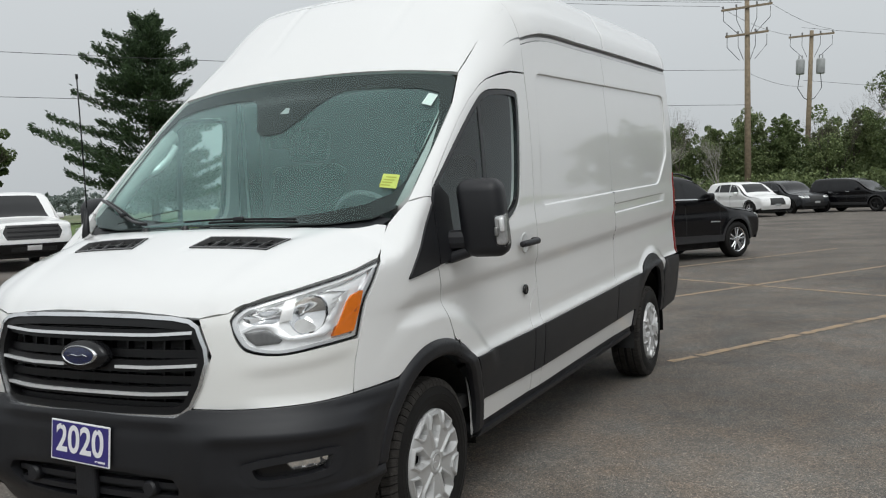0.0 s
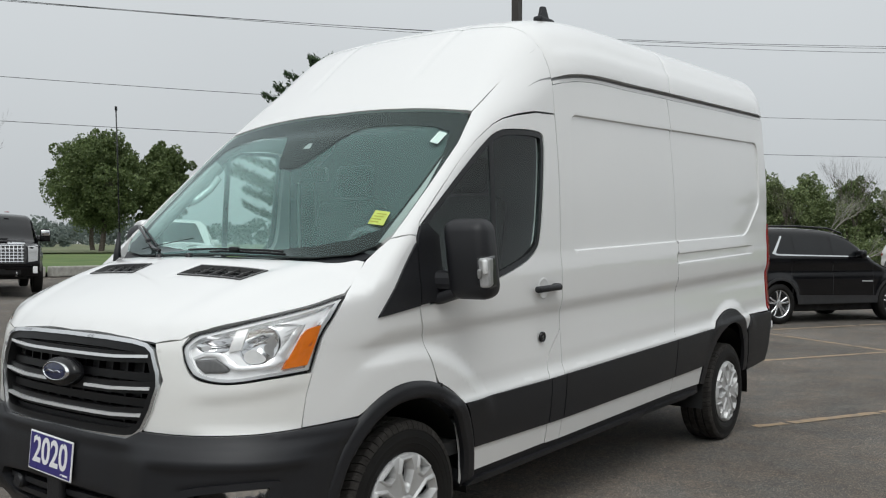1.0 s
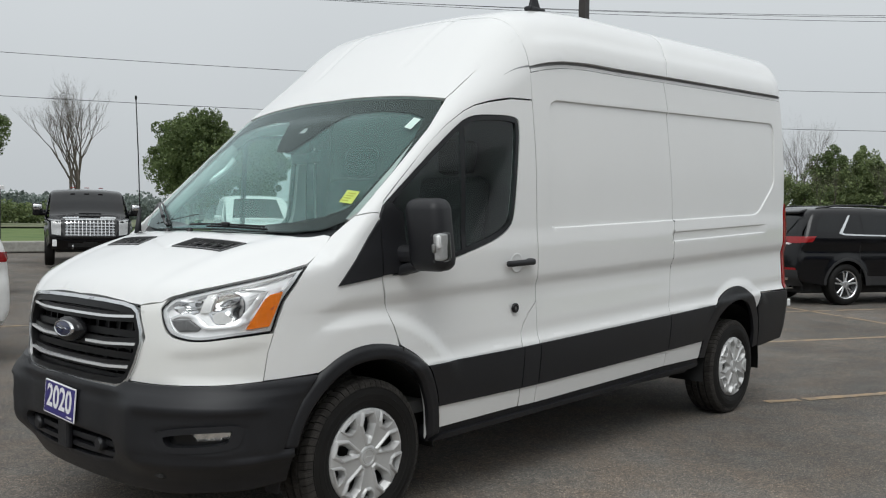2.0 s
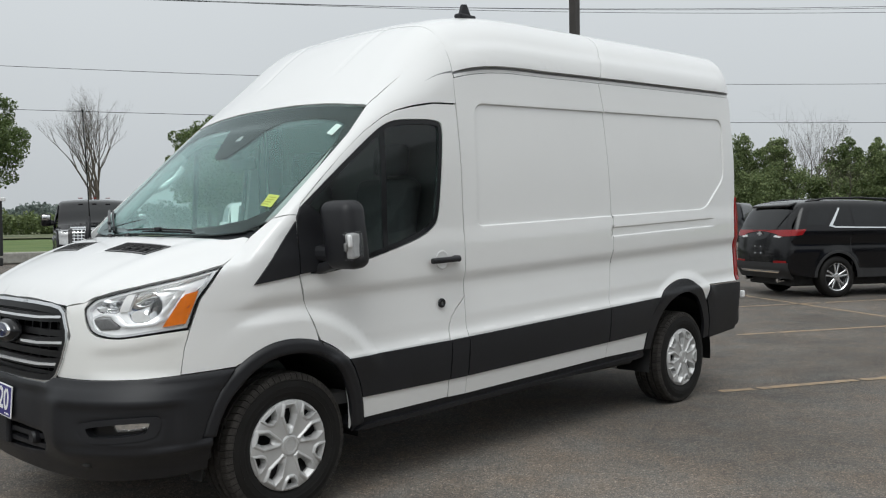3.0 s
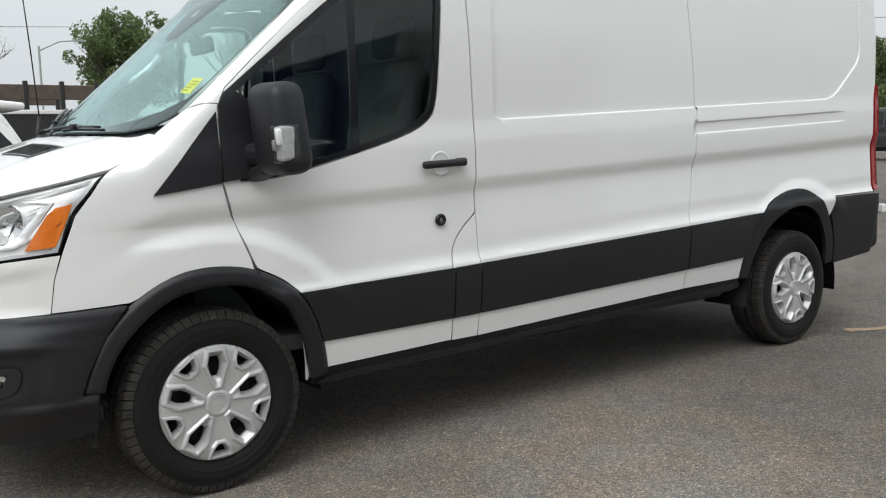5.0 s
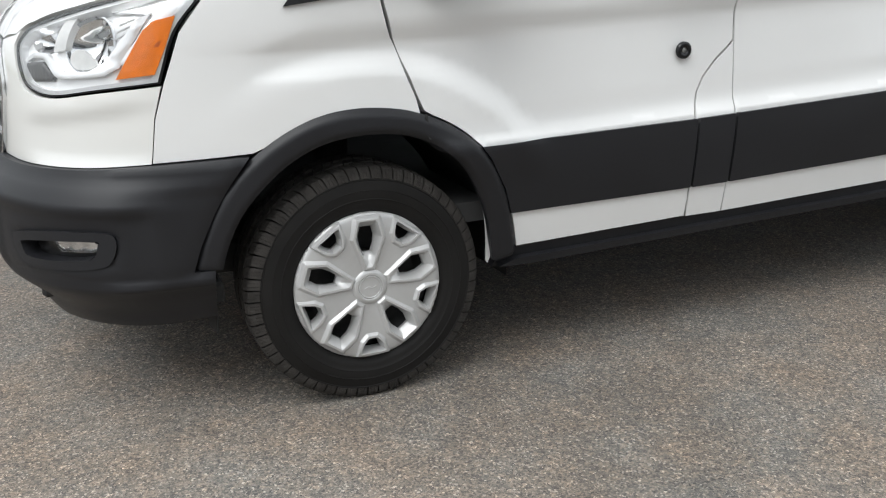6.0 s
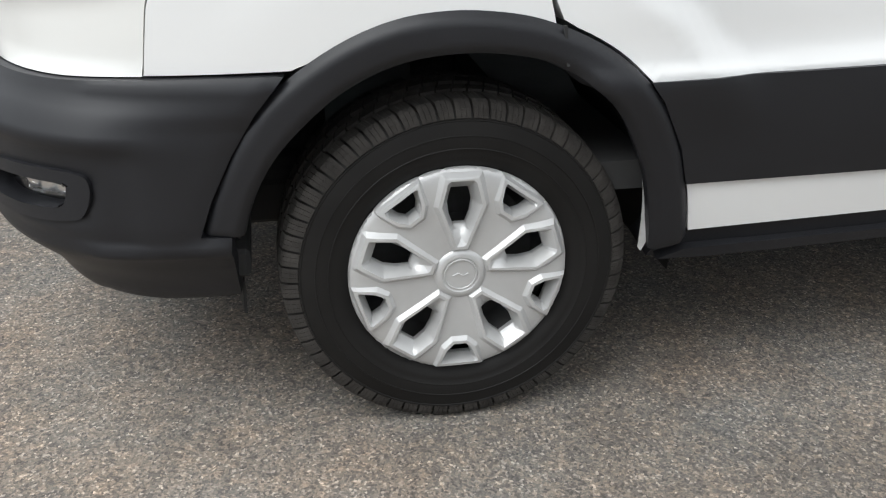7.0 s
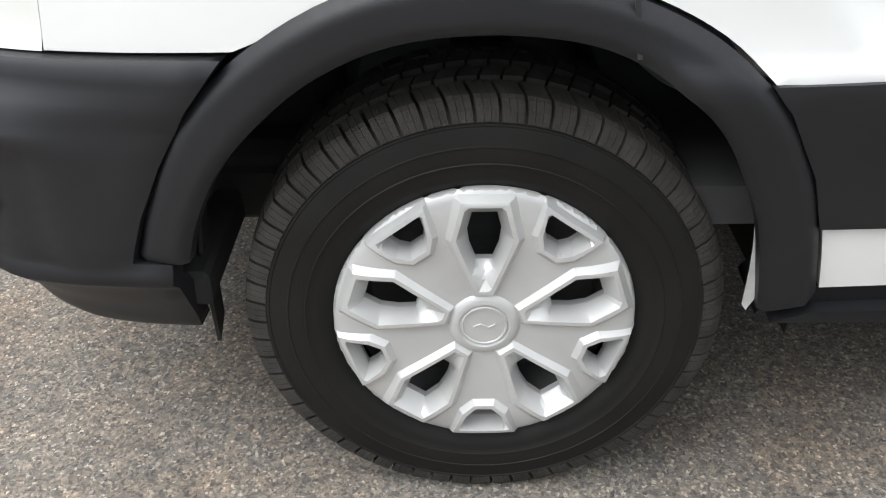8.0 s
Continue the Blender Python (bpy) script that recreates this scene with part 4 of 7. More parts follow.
# back of the van
BACK = [(-0.93, 0.93), (0.93, 0.93), (0.93, 1.5), (0.90, 2.0), (0.86, 2.4), (0.80, 2.62), (0.5, 2.70), (-0.5, 2.70), (-0.80, 2.62), (-0.86, 2.4), (-0.90, 2.0), (-0.93, 1.5)]
patch("rear_door", [[p for p in BACK if p[0] > 0] + [(0, 2.70), (0, 0.93)]], "back", PAINT, van, res=0.06)
patch("rear_door", [[p for p in BACK if p[0] > 0] + [(0, 2.70), (0, 0.93)]], "back", PAINT, van, res=0.06, mirror=True)
pair("tail_lamp", [[(4.578, 0.905), (4.578, 1.455), (4.605, 1.60), (4.66, 1.60), (4.67, 0.905)]], "side", REDLENS, van, off=0.006, depth=0.03, res=0.03)
RB = [(4.12, 0.888), (4.65, 0.888), (4.665, 0.60), (4.62, 0.49), (4.17, 0.455), (4.145, 0.60), (4.085, 0.745), (4.065, 0.78)]
pair("rear_bumper_corner", [RB], "side", CLAD, van, off=0.012, depth=0.03, res=0.03, edge=0.006)
part("rear_bumper", block((1.80, 0.20, 0.34), 0.05, 3, pose(0, 4.76, 0.66)), CLAD, van)
part("rear_step_plate", block((0.05, 0.05, 0.06), 0.01, 2, pose(0.935, 4.80, 0.77)), PLATEW, van)
part("roof_marker_lamp", block((0.05, 0.03, 0.035), 0.008, 2, pose(0.86, 4.62, 2.12)), CHROME, van)

# backing behind the seams, floor and engine bay
pair("side_lining", [[(1.15, 0.45), (1.15, 2.22), (4.52, 2.34), (4.55, 0.95), (4.2, 0.93), (4.1, 0.98), (3.75, 1.03), (3.35, 0.98), (3.15, 0.75), (3.12, 0.48)]], "side", DARK, van, off=-0.035, depth=0.01, res=0.09)
pair("door_lining", [[(0.25, 0.90), (0.10, 1.10), (0.30, 1.15), (0.9, 1.28), (1.05, 1.36), (1.20, 1.36), (1.22, 0.45), (0.55, 0.45), (0.47, 0.75)]], "side", DARK, van, off=-0.055, depth=0.01, res=0.08)
part("floor_pan", block((1.30, 5.3, 0.10), 0.02, 1, pose(0, 2.0, 0.44)), DARK, van)
# unseen blocks added to keep light off the ground under the sills
for sgn in (1, -1):
    part("sill_underside", block((0.26, 2.55, 0.10), 0.02, 1, pose(sgn * 0.80, 1.83, 0.42)), DARK, van)
part("cab_floor", block((1.86, 1.0, 0.06), 0, 1, pose(0, 0.72, 0.52)), DARK, van)
part("engine_block", block((1.15, 0.55, 0.55), 0.05, 2, pose(0, -0.50, 0.72)), DARK, van)
part("fuel_tank", block((0.5, 1.1, 0.22), 0.05, 2, pose(0.45, 1.7, 0.38)), DARK, van)
part("rear_axle", rod([(-0.8, 3.75, 0.345), (0.8, 3.75, 0.345)], 0.06, 12), DARK, van, smooth=True)
part("front_axle", rod([(-0.8, 0.0, 0.32), (0.8, 0.0, 0.32)], 0.045, 12), DARK, van, smooth=True)
part("frame_rail", block((0.08, 0.9, 0.10), 0.01, 1, pose(0.62, -0.42, 0.40)), DARK, van)
part("frame_rail", block((0.08, 0.9, 0.10), 0.01, 1, pose(-0.62, -0.42, 0.40)), DARK, van)
part("spring_leaf", block((0.08, 1.3, 0.04), 0.01, 1, pose(0.55, 3.75, 0.45)), DARK, van)
part("exhaust_pipe", rod([(0.35, 1.0, 0.36), (0.35, 2.9, 0.36), (0.6, 3.05, 0.36), (0.78, 3.1, 0.35)], 0.035, 12), STEEL, van, smooth=True)
def liner(yc, a0, a1, r, w0, w1):
    bm = bmesh.new()
    prev = None
    for k in range(25):
        a = radians(a0 + (a1 - a0) * k / 24)
        ring = [bm.verts.new((x, yc + math.cos(a) * r, 0.345 + math.sin(a) * r)) for x in (w0, w1)]
        if prev:
            bm.faces.new((prev[0], prev[1], ring[1], ring[0]))
        prev = ring
    bmesh.ops.solidify(bm, geom=list(bm.faces), thickness=0.006)
    return bm


for sgn in (1, -1):
    part("wheel_liner", liner(0.0, -5, 150, 0.45, sgn * 0.45, sgn * 0.945), DARK, van, smooth=True)
    part("wheel_liner", liner(3.75, -8, 188, 0.47, sgn * 0.45, sgn * 0.95), DARK, van, smooth=True)
    FLG = arcs([(0.338, 0.640), (0.368, 0.58), (0.388, 0.51), (0.397, 0.45), (0.392, 0.39), (0.378, 0.362)], 1) + arcs([(0.372, 0.37), (0.374, 0.45), (0.368, 0.52), (0.354, 0.585)], 1)
    part("liner_flange", prism(FLG, 0.004, pose(sgn * 0.955, 0, 0, 90, 0, 90)), LINERW, van, "scuffed pale edge of the wheel liner")
    part("strut", rod([(sgn * 0.66, -0.02, 0.35), (sgn * 0.60, 0.02, 0.85)], 0.05, 12), DARK, van, smooth=True)
    part("cross_bar", block((0.36, 0.05, 0.06), 0.008, 1, pose(sgn * 0.74, -0.43, 0.38)), DARK, van)
    part("mud_shield", prism([(-0.02, 0.24), (0.06, 0.24), (0.07, 0.33), (0.05, 0.36), (0.075, 0.42), (0.03, 0.47), (-0.03, 0.47)], 0.006, pose(sgn * 0.80, -0.43, 0, 90, 0, 8)), DARK, van)

# door windows, seals and mirrors
for sgn in (1, -1):
    mir = sgn < 0
    seal = patch("window_seal", [WINDOW, inset(WINDOW, 0.024)], "side", GLOSSB, van, off=-0.004, depth=0.02, res=0.03, gap=0.0, mirror=mir)
    patch("door_glass", [inset(WINDOW, 0.022)], "side", TINT, van, off=-0.018, depth=0.003, res=0.08, edge=0, mirror=mir, label="dark tinted door glass").visible_shadow = False
    patch("window_divider", [[(0.622, 1.20), (0.655, 1.20), (0.667, 1.95), (0.634, 1.95)]], "side", GLOSSB, seal, off=-0.012, depth=0.01, res=0.05, gap=0, mirror=mir)
    patch("mirror_sail", [[(-0.205, 1.135), (0.048, 1.430), (0.052, 1.168)]], "side", CLAD, van, off=0.012, depth=0.014, res=0.03, gap=0.001, mirror=mir)
    sail = patch("mirror_sail", [[(0.056, 1.172), (0.056, 1.450), (0.085, 1.50), (0.115, 1.515), (0.20, 1.46), (0.22, 1.20), (0.15, 1.182)]], "side", CLAD, van, off=0.014, depth=0.016, res=0.03, gap=0.001, mirror=mir)
    head = block((0.208, 0.15, 0.335), 0.052, 4)
    for v in head.verts:
        t = (v.co.z + 0.168) / 0.335
        v.co.x *= 0.94 + 0.06 * math.sin(t * math.pi)
        v.co.x += (0.5 - t) * 0.025
        if v.co.y < 0:
            v.co.y *= 0.95 + 0.25 * math.sin(t * math.pi) * (1 - abs(v.co.x) / 0.25)
    bmesh.ops.transform(head, matrix=pose(1.130, 0.225, 1.362, 4, 0, 10), verts=head.verts)
    if mir:
        bmesh.ops.scale(head, vec=(-1, 1, 1), verts=head.verts)
        bmesh.ops.reverse_faces(head, faces=head.faces)
    housing = part("door_mirror", head, CLAD, van, "large black textured door mirror", smooth=True)
    def mblock(size, bev, m, seg=2):
        b = block(size, bev, seg, m)
        if mir:
            bmesh.ops.scale(b, vec=(-1, 1, 1), verts=b.verts)
            bmesh.ops.reverse_faces(b, faces=b.faces)
        return b
    part("mirror_arm", mblock((0.16, 0.10, 0.085), 0.03, pose(1.03, 0.20, 1.27, 0, 0, 12)), CLAD, housing)
    part("mirror_arm", mblock((0.12, 0.09, 0.05), 0.02, pose(1.02, 0.20, 1.205, 0, -18, 12)), CLAD, housing)
    part("mirror_glass", mblock((0.105, 0.006, 0.23), 0.0, pose(1.122, 0.296, 1.365, 4, 0, 10)), CHROME, housing)
    lamp = part("mirror_lamp", mblock((0.046, 0.072, 0.124), 0.012, pose(1.218, 0.202, 1.308, 4, -3, 14), 3), LAMPG, housing, "clear side repeater lamp")
    part("lamp_lens", mblock((0.058, 0.104, 0.138), 0.016, pose(1.221, 0.199, 1.308, 4, -3, 14), 3), LENS, lamp)
    part("lamp_bowl", mblock((0.022, 0.050, 0.062), 0.010, pose(1.232, 0.178, 1.332, 4, -3, 14), 3), REFLECT, lamp, smooth=True)
    part("lamp_bulb", mblock((0.018, 0.016, 0.04), 0.007, pose(1.214, 0.158, 1.302, 4, -3, 14), 3), STEEL, lamp, smooth=True)
    # handle and lock
    hx = 1.003
    cup = part("handle_cup", lathe([(-0.002, 0.001), (-0.001, 0.03), (0.001, 0.044), (0.0035, 0.050), (0.0, 0.054)], 40), PAINT, van, smooth=True)
    cup.location, cup.scale = (sgn * 0.9905, 1.045, 1.205), (sgn, 1.0, 1.0)
    grip = part("door_handle", mblock((0.034, 0.225, 0.032), 0.013, pose(1.022, 1.045, 1.206, 2, 0, -1), 3), CLAD, van, "black grip door handle", smooth=True)
    part("handle_end", mblock((0.04, 0.05, 0.036), 0.012, pose(1.012, 1.14, 1.210), 3), CLAD, grip, smooth=True)
    lock = part("door_lock", lathe([(0.0, 0.026), (0.010, 0.026), (0.013, 0.021), (0.013, 0.0105), (0.005, 0.010), (0.005, 0.001)], 28), GLOSSB, van, smooth=True)
    lock.location, lock.scale = (sgn * 0.982, 1.040, 0.963), (sgn, 1, 1)
    core = part("lock_core", lathe([(0.006, 0.011), (0.009, 0.009), (0.009, 0.0005)], 20), STEEL, lock, smooth=True)

# headlamps
for sgn in (1, -1):
    mir = sgn < 0
    L = [(0.927, -0.327, 1.235), (0.895, -0.500, 1.194), (0.801, -0.669, 1.152), (0.681, -0.781, 1.111), (0.645, -0.800, 1.100), (0.620, -0.825, 1.075), (0.608, -0.842, 1.045), (0.632, -0.848, 0.989), (0.675, -0.834, 0.944), (0.774, -0.778, 0.925), (0.881, -0.662, 0.942), (0.937, -0.516, 0.957), (0.944, -0.469, 1.080), (0.952, -0.407, 1.158)]
    LO = [flat(p, "round") for p in spline(L[:12], 5)[:-1] + spline(L[11:] + L[:1], 4)[:-1]]
    lampo = patch("headlamp", [LO, inset(LO, 0.006)], "round", GLOSSB, van, off=-0.004, depth=0.05, res=0.02, gap=0.001, mirror=mir, label="halogen headlamp with chrome reflectors")
    BIG = [(0.583 + 0.050 * math.cos(k * math.tau / 40), 1.064 + 0.082 * math.sin(k * math.tau / 40)) for k in range(40)]
    SML = [(0.474 + 0.050 * math.cos(k * math.tau / 32), 1.072 + 0.041 * math.sin(k * math.tau / 32)) for k in range(32)]

    def bowl(cu_, cz_, ru, rz_, deep):
        """A faceted chrome bowl sunk into the lamp."""
        def sh(p):
            u, z = np.arctan2(np.abs(p[:, 0]), AXIS_Y - p[:, 1]) - cu_, p[:, 2] - cz_
            a2 = np.clip((u / ru) ** 2 + (z / rz_) ** 2, 0, 1)
            th = np.arctan2(z / rz_, u / ru)
            return -deep * (1 - a2) + 0.0045 * np.sqrt(a2) * np.abs(np.sin(th * 4.5)) * (1 - a2)
        return sh

    patch("lamp_back", [inset(LO, 0.004), BIG, SML], "round", REFLECT, lampo, off=-0.034, depth=0.014, res=0.012, gap=0, mirror=mir, shape=lambda p: 0.10 * np.clip(1.06 - p[:, 2], -0.14, 0.14))
    patch("lamp_bowl", [BIG], "round", BOWL, lampo, off=-0.036, depth=0.004, res=0.006, gap=0, edge=0, mirror=mir, shape=bowl(0.583, 1.064, 0.050, 0.082, 0.055))
    patch("lamp_bowl", [SML], "round", BOWL, lampo, off=-0.036, depth=0.004, res=0.006, gap=0, edge=0, mirror=mir, shape=bowl(0.474, 1.072, 0.050, 0.041, 0.038))
    patch("lamp_bowl_ring", [BIG, [(0.583 + (u - 0.583) * 0.94, 1.064 + (v - 1.064) * 0.94) for u, v in BIG]], "round", CHROME, lampo, off=-0.026, depth=0.012, res=0.012, gap=0, mirror=mir)
    patch("lamp_divider", [[(0.524, 1.128), (0.551, 1.133), (0.541, 1.045), (0.511, 1.038)]], "round", LAMPW, lampo, off=-0.018, depth=0.02, res=0.015, gap=0, mirror=mir)
    patch("lamp_shade", [soften([(0.550, 1.040), (0.572, 1.050), (0.604, 1.012), (0.592, 0.996), (0.560, 0.992), (0.545, 1.015)], 2)], "round", LAMPW, lampo, off=-0.026, depth=0.010, res=0.012, gap=0, mirror=mir)
    patch("lamp_slot", [[(0.440, 1.060), (0.462, 1.066), (0.468, 1.050), (0.445, 1.042)]], "round", LAMPG, lampo, off=-0.026, depth=0.006, res=0.015, gap=0, mirror=mir)
    patch("lamp_slot", [[(0.452, 1.108), (0.505, 1.122), (0.510, 1.115), (0.456, 1.100)]], "round", LAMPG, lampo, off=-0.024, depth=0.006, res=0.015, gap=0, mirror=mir)
    patch("lamp_rim", [inset(LO, 0.005), inset(LO, 0.015)], "round", BRIGHT, lampo, off=-0.010, depth=0.03, res=0.02, gap=0, mirror=mir)
    patch("lamp_wedge", [[(0.430, 1.006), (0.482, 1.013), (0.518, 0.976), (0.510, 0.964), (0.458, 0.959), (0.440, 0.981)]], "round", LAMPD, lampo, off=-0.014, depth=0.016, res=0.006, gap=0, mirror=mir, shape=lambda p: 0.0015 * np.sin(np.arctan2(np.abs(p[:, 0]), AXIS_Y - p[:, 1]) * 520))
    patch("lamp_blade", [[(0.424, 1.014), (0.453, 1.034), (0.490, 1.035), (0.507, 1.024), (0.537, 0.988), (0.592, 0.992), (0.620, 1.018), (0.668, 1.118), (0.688, 1.132), (0.640, 0.998), (0.614, 0.978), (0.534, 0.970), (0.522, 0.978), (0.484, 1.020), (0.452, 1.021), (0.430, 1.009)]], "round", FINC, lampo, off=-0.011, depth=0.012, res=0.010, gap=0, mirror=mir, shape=lambda p: 0.30 * np.clip(0.995 - p[:, 2], -0.015, 0.015))
    for k in range(3):
        patch("lamp_slot", [[(0.634 + 0.004 * k, 1.066 + 0.018 * k), (0.652 + 0.006 * k, 1.078 + 0.019 * k), (0.652 + 0.006 * k, 1.082 + 0.019 * k), (0.634 + 0.004 * k, 1.070 + 0.018 * k)]], "round", LAMPG, lampo, off=-0.015, depth=0.006, res=0.015, gap=0, mirror=mir)
    fin_ = [(0.947, -0.357, 1.217), (0.912, -0.505, 1.181), (0.850, -0.627, 1.153), (0.924, -0.527, 1.125), (0.915, -0.569, 1.067), (0.899, -0.618, 1.008), (0.917, -0.577, 0.991), (0.935, -0.497, 1.103), (0.951, -0.409, 1.162)]
    patch("lamp_fin", [fin_], "round", FINC, lampo, off=-0.024, depth=0.02, res=0.014, mirror=mir, shape=lambda p: 0.18 * np.clip(1.12 - p[:, 2], -0.05, 0.05))
    am = [(0.943, -0.459, 1.127), (0.927, -0.523, 1.113), (0.920, -0.550, 1.089), (0.897, -0.628, 0.967), (0.934, -0.525, 0.978), (0.940, -0.490, 1.050)]
    patch("side_reflector", [am], "round", AMBER, lampo, off=-0.0075, depth=0.02, res=0.02, mirror=mir, label="amber side reflector")
    am2 = [(0.938, -0.500, 1.066), (0.928, -0.540, 1.062), (0.924, -0.553, 1.042), (0.936, -0.508, 1.046)]
    patch("bulb_cap", [am2], "round", mat("deep_amber", (0.45, 0.09, 0.01), 0.3, vary=0.1), lampo, off=-0.0055, depth=0.002, res=0.02, mirror=mir)
    patch("lamp_lens", [inset(LO, 0.004)], "round", LENS, lampo, off=-0.004, depth=0.004, res=0.025, edge=0, mirror=mir).visible_shadow = False
    for (bx, by, bz, br) in ((0.757, -0.655, 1.060, 0.014), (0.625, -0.725, 1.075, 0.011)):
        b = part("lamp_bulb", lathe([(0.0, 0.001), (0.004, br * 0.7), (0.03, br), (0.05, br)], 20, "y"), STEEL, lampo, smooth=True)
        b.location = (sgn * bx, by, bz)
        b.rotation_euler = (0, 0, sgn * radians(28))

# grille
GR = [(0.0, 1.076), (0.25, 1.073), (0.40, 1.066), (0.468, 1.056), (0.505, 1.035), (0.540, 0.955), (0.546, 0.905), (0.520, 0.82), (0.482, 0.745), (0.445, 0.716), (0.40, 0.708), (0.17, 0.704), (0.0, 0.706)]
GRILLE = [flat((x, -0.93, z), "front") for x, z in GR]
GRILLE = GRILLE + [(-x, z) for x, z in GRILLE[-2:0:-1]]
grille = patch("grille", [GRILLE, inset(GRILLE, 0.014)], "front", FRAMEC, van, off=0.016, depth=0.045, res=0.02, gap=0, edge=0.008, label="black hexagonal grille in a chrome frame")
patch("grille_collar", [inset(GRILLE, 0.012), inset(GRILLE, 0.04)], "front", GRILLEB, grille, off=0.004, depth=0.05, res=0.03, gap=0)
patch("grille_backing", [inset(GRILLE, 0.02)], "front", DARK, grille, off=-0.075, depth=0.01, res=0.05)


def half_at(z):
    return float(np.interp(z, [0.706, 0.745, 0.82, 0.905, 0.955, 1.035, 1.098], [0.40, 0.47, 0.51, 0.535, 0.53, 0.495, 0.42])) - 0.03


def bar(name, z, h, off, material, x0=None, x1=None, depth=0.03, up=0.0):
    w = half_at(z)
    x0, x1 = (-w if x0 is None else x0), (w if x1 is None else x1)
    n = 12
    lo = [(x0 + (x1 - x0) * i / n, z - h / 2 + up * max(0, abs(x0 + (x1 - x0) * i / n) - 0.3) ) for i in range(n + 1)]
    hi = [(x, q + h) for x, q in lo[::-1]]
    return patch(name, [lo + hi], "front", material, grille, off=off, depth=depth, res=0.03, gap=0, edge=0.003)


for z in (0.745, 0.84, 0.935, 1.045):
    bar("grille_slat", z, 0.030, -0.03, GRILLEB)
for z in (0.793, 0.890, 1.003):
    bar("grille_slat", z, 0.044, -0.012, GRILLEB, up=0.05)
for z, a, b in ((1.003, None, None), (0.790, None, None), (0.887, 0.15, None), (0.887, None, -0.11)):
    bar("chrome_strip", z, 0.0115, 0.004, BRIGHT, a, b, 0.014, up=0.05)
for k in range(-5, 6):
    x = k * 0.085
    w = [z for z in (0.73, 1.07)]
    bmv = [(x - 0.004, 0.73), (x + 0.004, 0.73), (x + 0.004, 1.06), (x - 0.004, 1.06)]
    patch("grille_web", [bmv], "front", GRILLEB, grille, off=-0.04, depth=0.03, res=0.06, gap=0)
badge_plate = part("badge_mount", lathe([(-0.03, 0.11), (0.0, 0.108), (0.012, 0.10), (0.014, 0.001)], 48, "y"), GLOSSB, grille, smooth=True)
badge_plate.location, badge_plate.scale, badge_plate.rotation_euler = (0.01, -0.955, 0.925), (1.05, -1, 0.52), (radians(-4), 0, 0)
oval = part("badge", lathe([(0.0, 0.088), (0.010, 0.086), (0.013, 0.080), (0.010, 0.077)], 48, "y"), CHROME, grille, "oval blue badge with a chrome rim", smooth=True)
oval.location, oval.scale, oval.rotation_euler = (0.005, -0.968, 0.928), (1, -1, 0.42), (radians(-4), 0, 0)
field_ = part("badge_field", lathe([(0.009, 0.078), (0.011, 0.05), (0.012, 0.001)], 48, "y"), BADGE, oval, smooth=True)
wave = part("badge_line", rod([(-0.05, 0.014, -0.006), (-0.03, 0.014, 0.008), (0.0, 0.014, -0.004), (0.03, 0.014, 0.008), (0.05, 0.014, -0.006)], 0.004, 6), CHROME, oval)

# dealer plate with the year
plate = part("year_plate", block((0.30, 0.006, 0.152), 0.002, 1), PLATEW, van, "blue plate with white year numerals")
plate.matrix_local = pose(0.005, -0.992, 0.604, -3, 3.0, 0)
part("plate_field", block((0.288, 0.004, 0.140), 0.001, 1, pose(0, -0.0022, 0)), PLATEB, plate)
cu = bpy.data.curves.new("year_number", "FONT")
cu.body, cu.size, cu.align_x, cu.align_y, cu.extrude, cu.offset = "2020", 0.142, "CENTER", "CENTER", 0.0008, 0.0028
num = new("year_number", cu)
num.parent = plate
num.matrix_local = pose(0, -0.0046, 0.004, 90, 0, 0) @ Matrix.Diagonal((0.86, 1, 1, 1))
cu.materials.append(PLATEW)
for xx, zz in ((-0.09, 0.06), (0.09, 0.06), (-0.09, -0.062), (0.09, -0.062)):
    part("plate_screw", lathe([(-0.006, 0.001), (-0.006, 0.005), (-0.003, 0.006)], 12, "y"), PLATEB, plate).location = (xx, 0, zz)
part("small_mark", block((0.05, 0.002, 0.007), 0, 1, pose(0.105, -0.0045, -0.058)), PLATEW, plate)
part("plate_bracket", block((0.10, 0.03, 0.16), 0.01, 2, pose(0.0, -0.965, 0.47)), CLAD, van)

# wipers, whip aerial
def wiper(x0, x1, y0, y1, lift):
    pts = []
    for i in range(9):
        t = i / 8
        p, n = on_form(x0 + (x1 - x0) * t, y0 + (y1 - y0) * t)
        pts.append(p + n * (float(flatter(np.array([p]))[0]) + lift))
    return pts


for a, b, r_ in (((-0.08, -0.285), (0.47, -0.222), 0.0048), ((-0.33, -0.262), (-0.86, 0.01), 0.008)):
    pts = wiper(a[0], b[0], a[1], b[1], 0.020)
    arm = part("wiper", rod(pts, r_, 8), GLOSSB, van, smooth=True)
    part("wiper_blade", rod(wiper(a[0] + 0.2 * (b[0] - a[0]), b[0], a[1] + 0.2 * (b[1] - a[1]) + 0.016, b[1] + 0.012, 0.004), 0.006, 6), CLAD, arm, smooth=True)
    part("blade_clip", block((0.05, 0.022, 0.022), 0.006, 2, Matrix.Translation(pts[4]) @ pose(0, 0, 0, 0, 0, math.degrees(math.atan2(b[1] - a[1], b[0] - a[0])))), CLAD, arm)
    part("wiper_pivot", lathe([(-0.05, 0.016), (-0.008, 0.016), (-0.004, 0.010), (-0.003, 0.001)], 16, "z"), GLOSSB, arm, smooth=True).location = pts[0] - Vector((0, 0, 0.012))
part("washer_tube", rod(wiper(-0.60, -0.25, -0.165, -0.135, 0.012), 0.0022, 6), CLAD, van, smooth=True)
base = on_form(-0.815, -0.165)[0]
